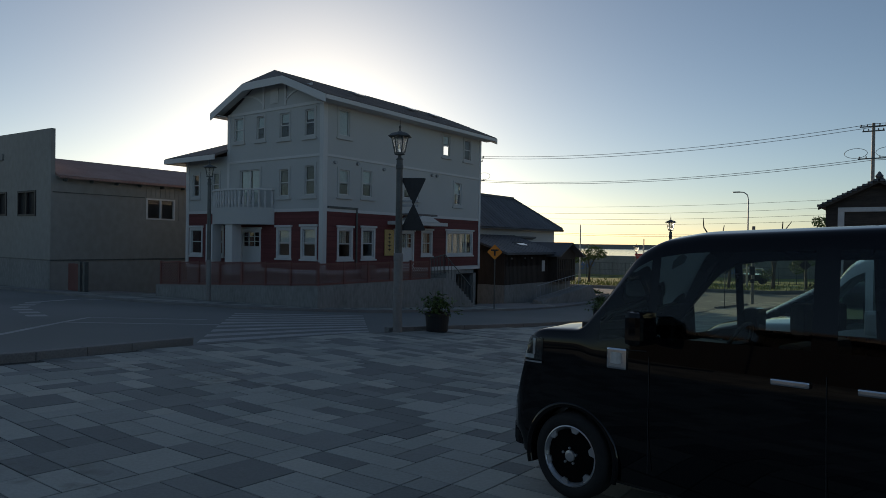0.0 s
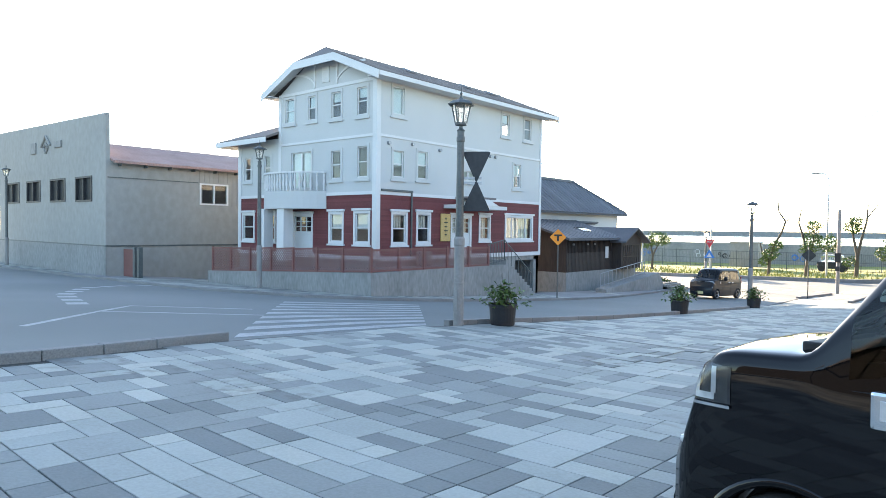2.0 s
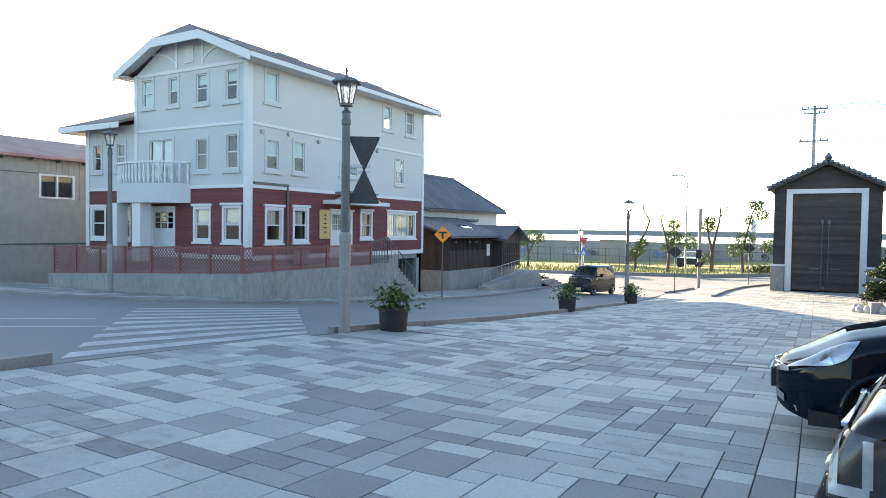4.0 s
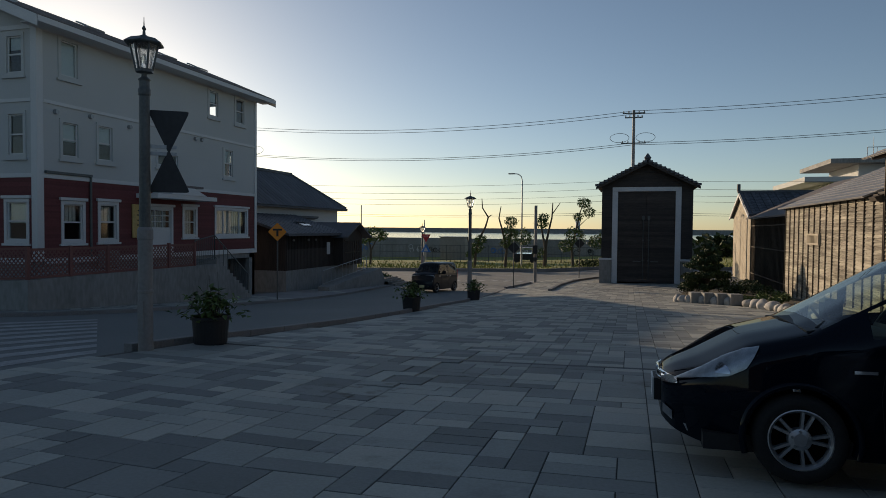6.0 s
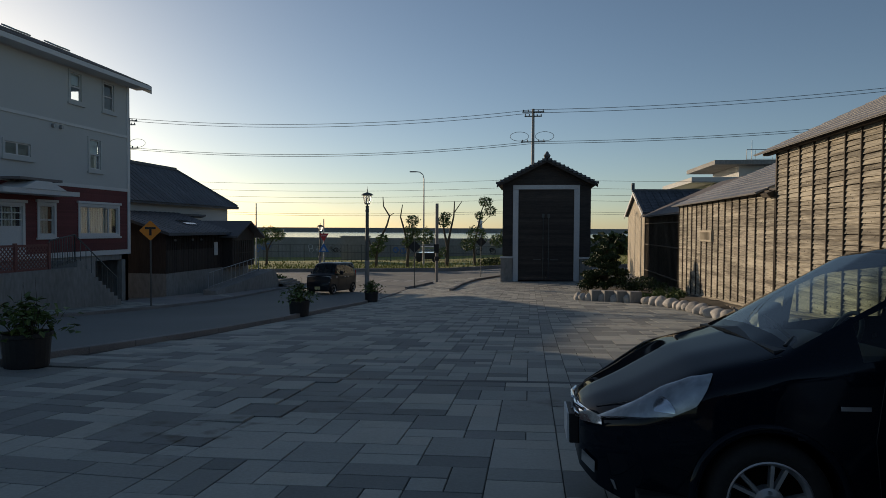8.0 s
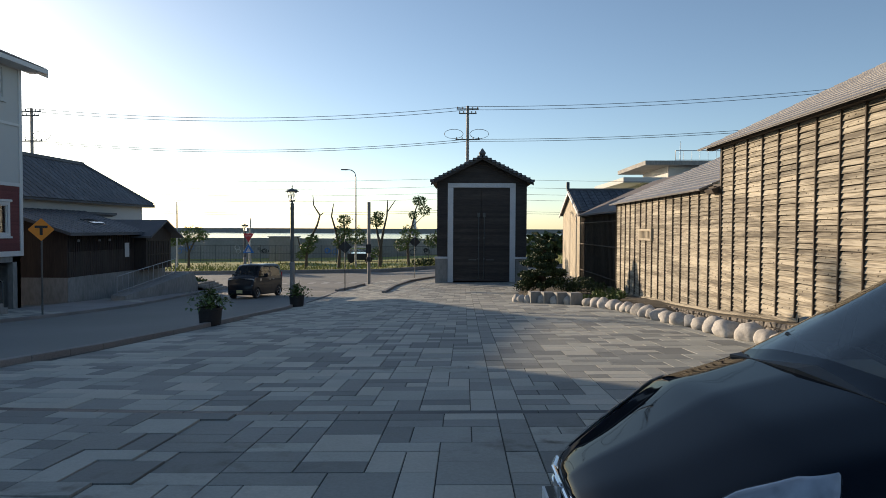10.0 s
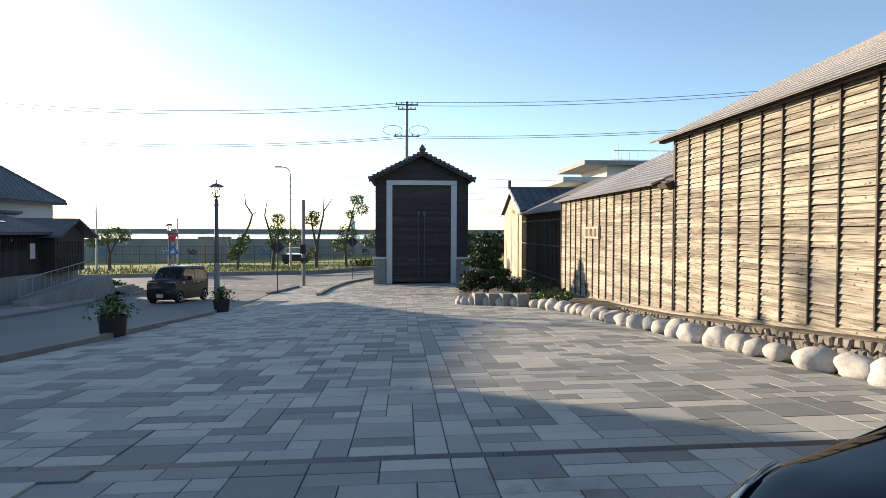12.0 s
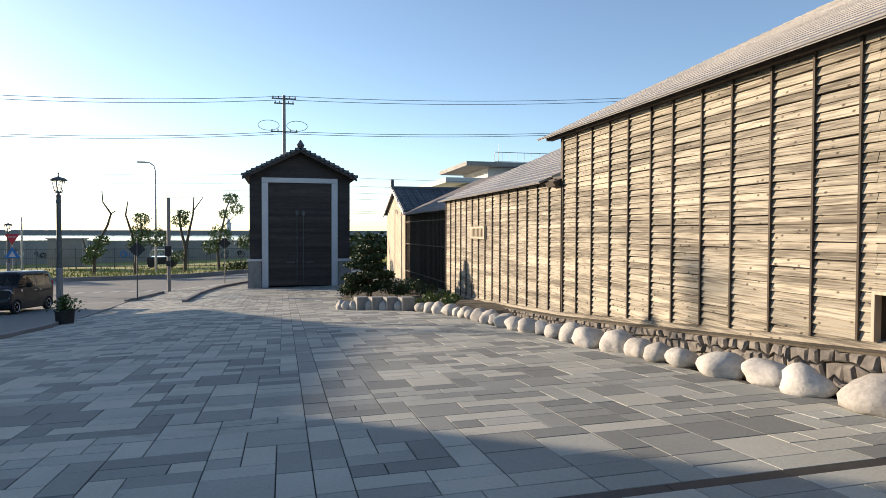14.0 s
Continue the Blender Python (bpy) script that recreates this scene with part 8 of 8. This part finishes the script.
# ---- boards of the warehouse wall ----
def board_prism(length, h, out_low, out_top, seed=0):
    """A lapped board: wedge-shaped, proud at its lower edge."""
    g = random.Random(seed)
    a, b = g.uniform(-0.014, 0.014), g.uniform(-0.014, 0.014)
    bm = bmesh.new()
    hull(bm, [(-out_low, 0, a), (0.03, 0, a), (0.03, length, b), (-out_low, length, b)], [(-out_top, 0, h), (0.03, 0, h), (0.03, length, h), (-out_top, length, h)])
    return bm


COURSE = 0.1375
board_meshes = {}
wall_top = {True: 3.82, False: 2.56}
far_boards = bmesh.new()
single = 0
for low, lines in ((False, BATTENS), (True, LOW_BATTENS)):
    top = wall_top[not low]
    for bay, (ya, yb) in enumerate(zip(lines, lines[1:])):
        n = int((top + 2.6) / COURSE) + 1
        for c in range(n):
            z = top - COURSE * (c + 1)
            sill = max(sill_z(ya), sill_z(yb))
            if z + COURSE < sill_z(yb) + 0.03 or (16.8 < ya < 17.0 and z < 0.2):
                continue
            g = random.Random(bay * 100 + c + (5000 if low else 0))
            proud = 0.042 + g.uniform(-0.005, 0.008)
            if z >= sill and not low and ya > 17.5 and single < 300 and ya < 24.5:
                key = (round(yb - ya, 3), g.randrange(6))
                if key not in board_meshes:
                    board_meshes[key] = mesh_of("board", board_prism(yb - ya, COURSE - 0.007, 0.043, 0.006, key[1]), M["board"])
                ob = new("board", board_meshes[key])
                ob.parent = board_wall
                ob.matrix_basis = pose(UNIT * (WX + 0.02 - WX + g.uniform(-0.006, 0.004)), UNIT * (ya - 22), UNIT * (z + 1 + g.uniform(-0.008, 0.008)), g.uniform(-0.35, 0.35), 0, 0)
                single += 1
            else:
                z0a, z0b = max(z, sill_z(ya)), max(z, sill_z(yb))
                x = WX + 0.02
                hull(far_boards, [(x - proud, ya, z0a), (x + 0.03, ya, z0a), (x + 0.03, yb, z0b), (x - proud, yb, z0b)],
                     [(x - 0.004, ya, z + COURSE - 0.007), (x + 0.03, ya, z + COURSE - 0.007), (x + 0.03, yb, z + COURSE - 0.007), (x - 0.004, yb, z + COURSE - 0.007)])
tagged(wpart("board_field", far_boards, M["board_far"], "weathered lapped boards", parent=board_wall), kind="stuff")

# ---- slabs of the plaza ----
CELL = 0.29
X0 = -2.96
pavement = bpy.data.objects["pavement"]
g = random.Random(4)


def inside(x, y):
    return at_y(LEFT, y) + 0.12 < x < plaza_right(y) - 0.02


def pack(cols, rows, ox, oy, sizes):
    """Lay slabs of whole cells at random over a grid; returns (x, y, width, depth)."""
    taken, out = set(), []
    for r in range(rows):
        for c in range(cols):
            if (c, r) in taken or not inside(ox + (c + 0.5) * CELL, oy + (r + 0.5) * CELL):
                continue
            options = sizes[:]
            g.shuffle(options)
            for w, h in options + [(1, 1)]:
                cells = [(c + a, r + b) for a in range(w) for b in range(h)]
                if all(q not in taken and q[0] < cols and q[1] < rows and inside(ox + (q[0] + 0.5) * CELL, oy + (q[1] + 0.5) * CELL) for q in cells):
                    taken.update(cells)
                    out.append((ox + c * CELL, oy + r * CELL, w * CELL, h * CELL))
                    break
    return out


MIX = [(2, 1), (2, 1), (2, 2), (2, 1), (2, 1), (1, 1), (2, 2), (3, 1), (2, 1), (1, 2)]
DRAIN = 14.75
slabs = []
n_left, n_right = 34, 22
for oy, rows in ((DRAIN - 0.07 - 92 * CELL, 92), (DRAIN + 0.07, 163)):
    slabs += pack(n_left, rows, X0 - n_left * CELL, oy, MIX)
    slabs += pack(1, rows, X0, oy, [(1, 1), (1, 2), (1, 2)])
    slabs += pack(n_right, rows, X0 + CELL, oy, MIX)


def slab_points(w, h, zt):
    e, b = 0.0055, 0.003
    low = [(e, e), (w - e, e), (w - e, h - e), (e, h - e)]
    top = [(e + b, e + b), (w - e - b, e + b), (w - e - b, h - e - b), (e + b, h - e - b)]
    return [(x, y, -0.03) for x, y in low] + [(x, y, zt - 0.003) for x, y in low] + [(x, y, zt) for x, y in top]


SLAB_FACES = [(8, 9, 10, 11)] + [(4 + i, 4 + (i + 1) % 4, 8 + (i + 1) % 4, 8 + i) for i in range(4)] + [(i, (i + 1) % 4, 4 + (i + 1) % 4, 4 + i) for i in range(4)]
slabs.sort(key=lambda s: math.hypot(s[0] + 3.4, (s[1] - 14.0) * 0.8))
slab_meshes = {}
for x, y, w, h in slabs[:300]:
    key = (round(w, 3), round(h, 3))
    if key not in slab_meshes:
        me = bpy.data.meshes.new("paving_slab")
        me.from_pydata([tuple(UNIT * q for q in p) for p in slab_points(w, h, 0.0)], [], SLAB_FACES)
        me.materials.append(M["tile"])
        slab_meshes[key] = me
    ob = new("paving_slab", slab_meshes[key])
    ob.parent = pavement
    lean = Vector((0, 0, 1)).rotation_difference(Vector((-SX, -SY, 1)).normalized()).to_matrix().to_4x4()
    ob.matrix_basis = Matrix.Translation((UNIT * x, UNIT * y, UNIT * (ground_z(x, y) + g.uniform(-0.002, 0.002)))) @ lean @ pose(0, 0, 0, g.uniform(-0.12, 0.12), g.uniform(-0.12, 0.12), 0)
verts, faces = [], []
for x, y, w, h in slabs[300:]:
    k = len(verts)
    up = g.uniform(-0.002, 0.002)
    verts += [(UNIT * (x + px), UNIT * (y + py), UNIT * (ground_z(x + px, y + py) + pz + up)) for px, py, pz in slab_points(w, h, 0.0)]
    faces += [tuple(k + i for i in f) for f in SLAB_FACES]
me = bpy.data.meshes.new("slab_field")
me.from_pydata(verts, [], faces)
me.materials.append(M["tile_far"])
field = tagged(new("slab_field", me), "grey concrete paving slabs in mixed sizes", kind="stuff")
field.parent = pavement

# small slabs of the pavement across the street
verts, faces = [], []
for k in range(len(FAR) - 1):
    a0, a1, b0, b1 = (Vector(p) for p in (FAR[k], FAR[k + 1], BACK[k], BACK[k + 1]))
    n = max(1, round((a1 - a0).length / 0.45))
    for i in range(n):
        for j in range(6):
            c = []
            for u, v in ((i + 0.02, j + 0.02), (i + 0.98, j + 0.02), (i + 0.98, j + 0.98), (i + 0.02, j + 0.98)):
                q = a0.lerp(a1, u / n).lerp(b0.lerp(b1, u / n), 0.05 + 0.95 * v / 6)
                c.append((UNIT * q.x, UNIT * q.y, UNIT * (ground_z(q.x, q.y) + 0.056)))
            m = len(verts)
            verts += c
            faces.append((m, m + 1, m + 2, m + 3))
me = bpy.data.meshes.new("sidewalk_slabs")
me.from_pydata(verts, [], faces)
me.materials.append(M["tile_far"])
small = tagged(new("sidewalk_slabs", me), "grey concrete slabs of the pavement across the street", kind="stuff")
small.parent = bpy.data.objects["sidewalk"]

# slot drain across the plaza
drain = thing("slot_drain", "dark steel slot drain across the plaza", "drain", kind="structure", at=(-9.5, DRAIN, 0))
x = -9.5
while x < 3.0:
    bm = bmesh.new()
    box(bm, x + 9.5 + 0.005, x + 9.5 + 0.995, -0.066, 0.066, -0.03, -0.004)
    for v in bm.verts:
        v.co.z += ground_z(v.co.x - 9.5, DRAIN)
    part("drain_cover", bm, M["signback"], drain)
    x += 1.0
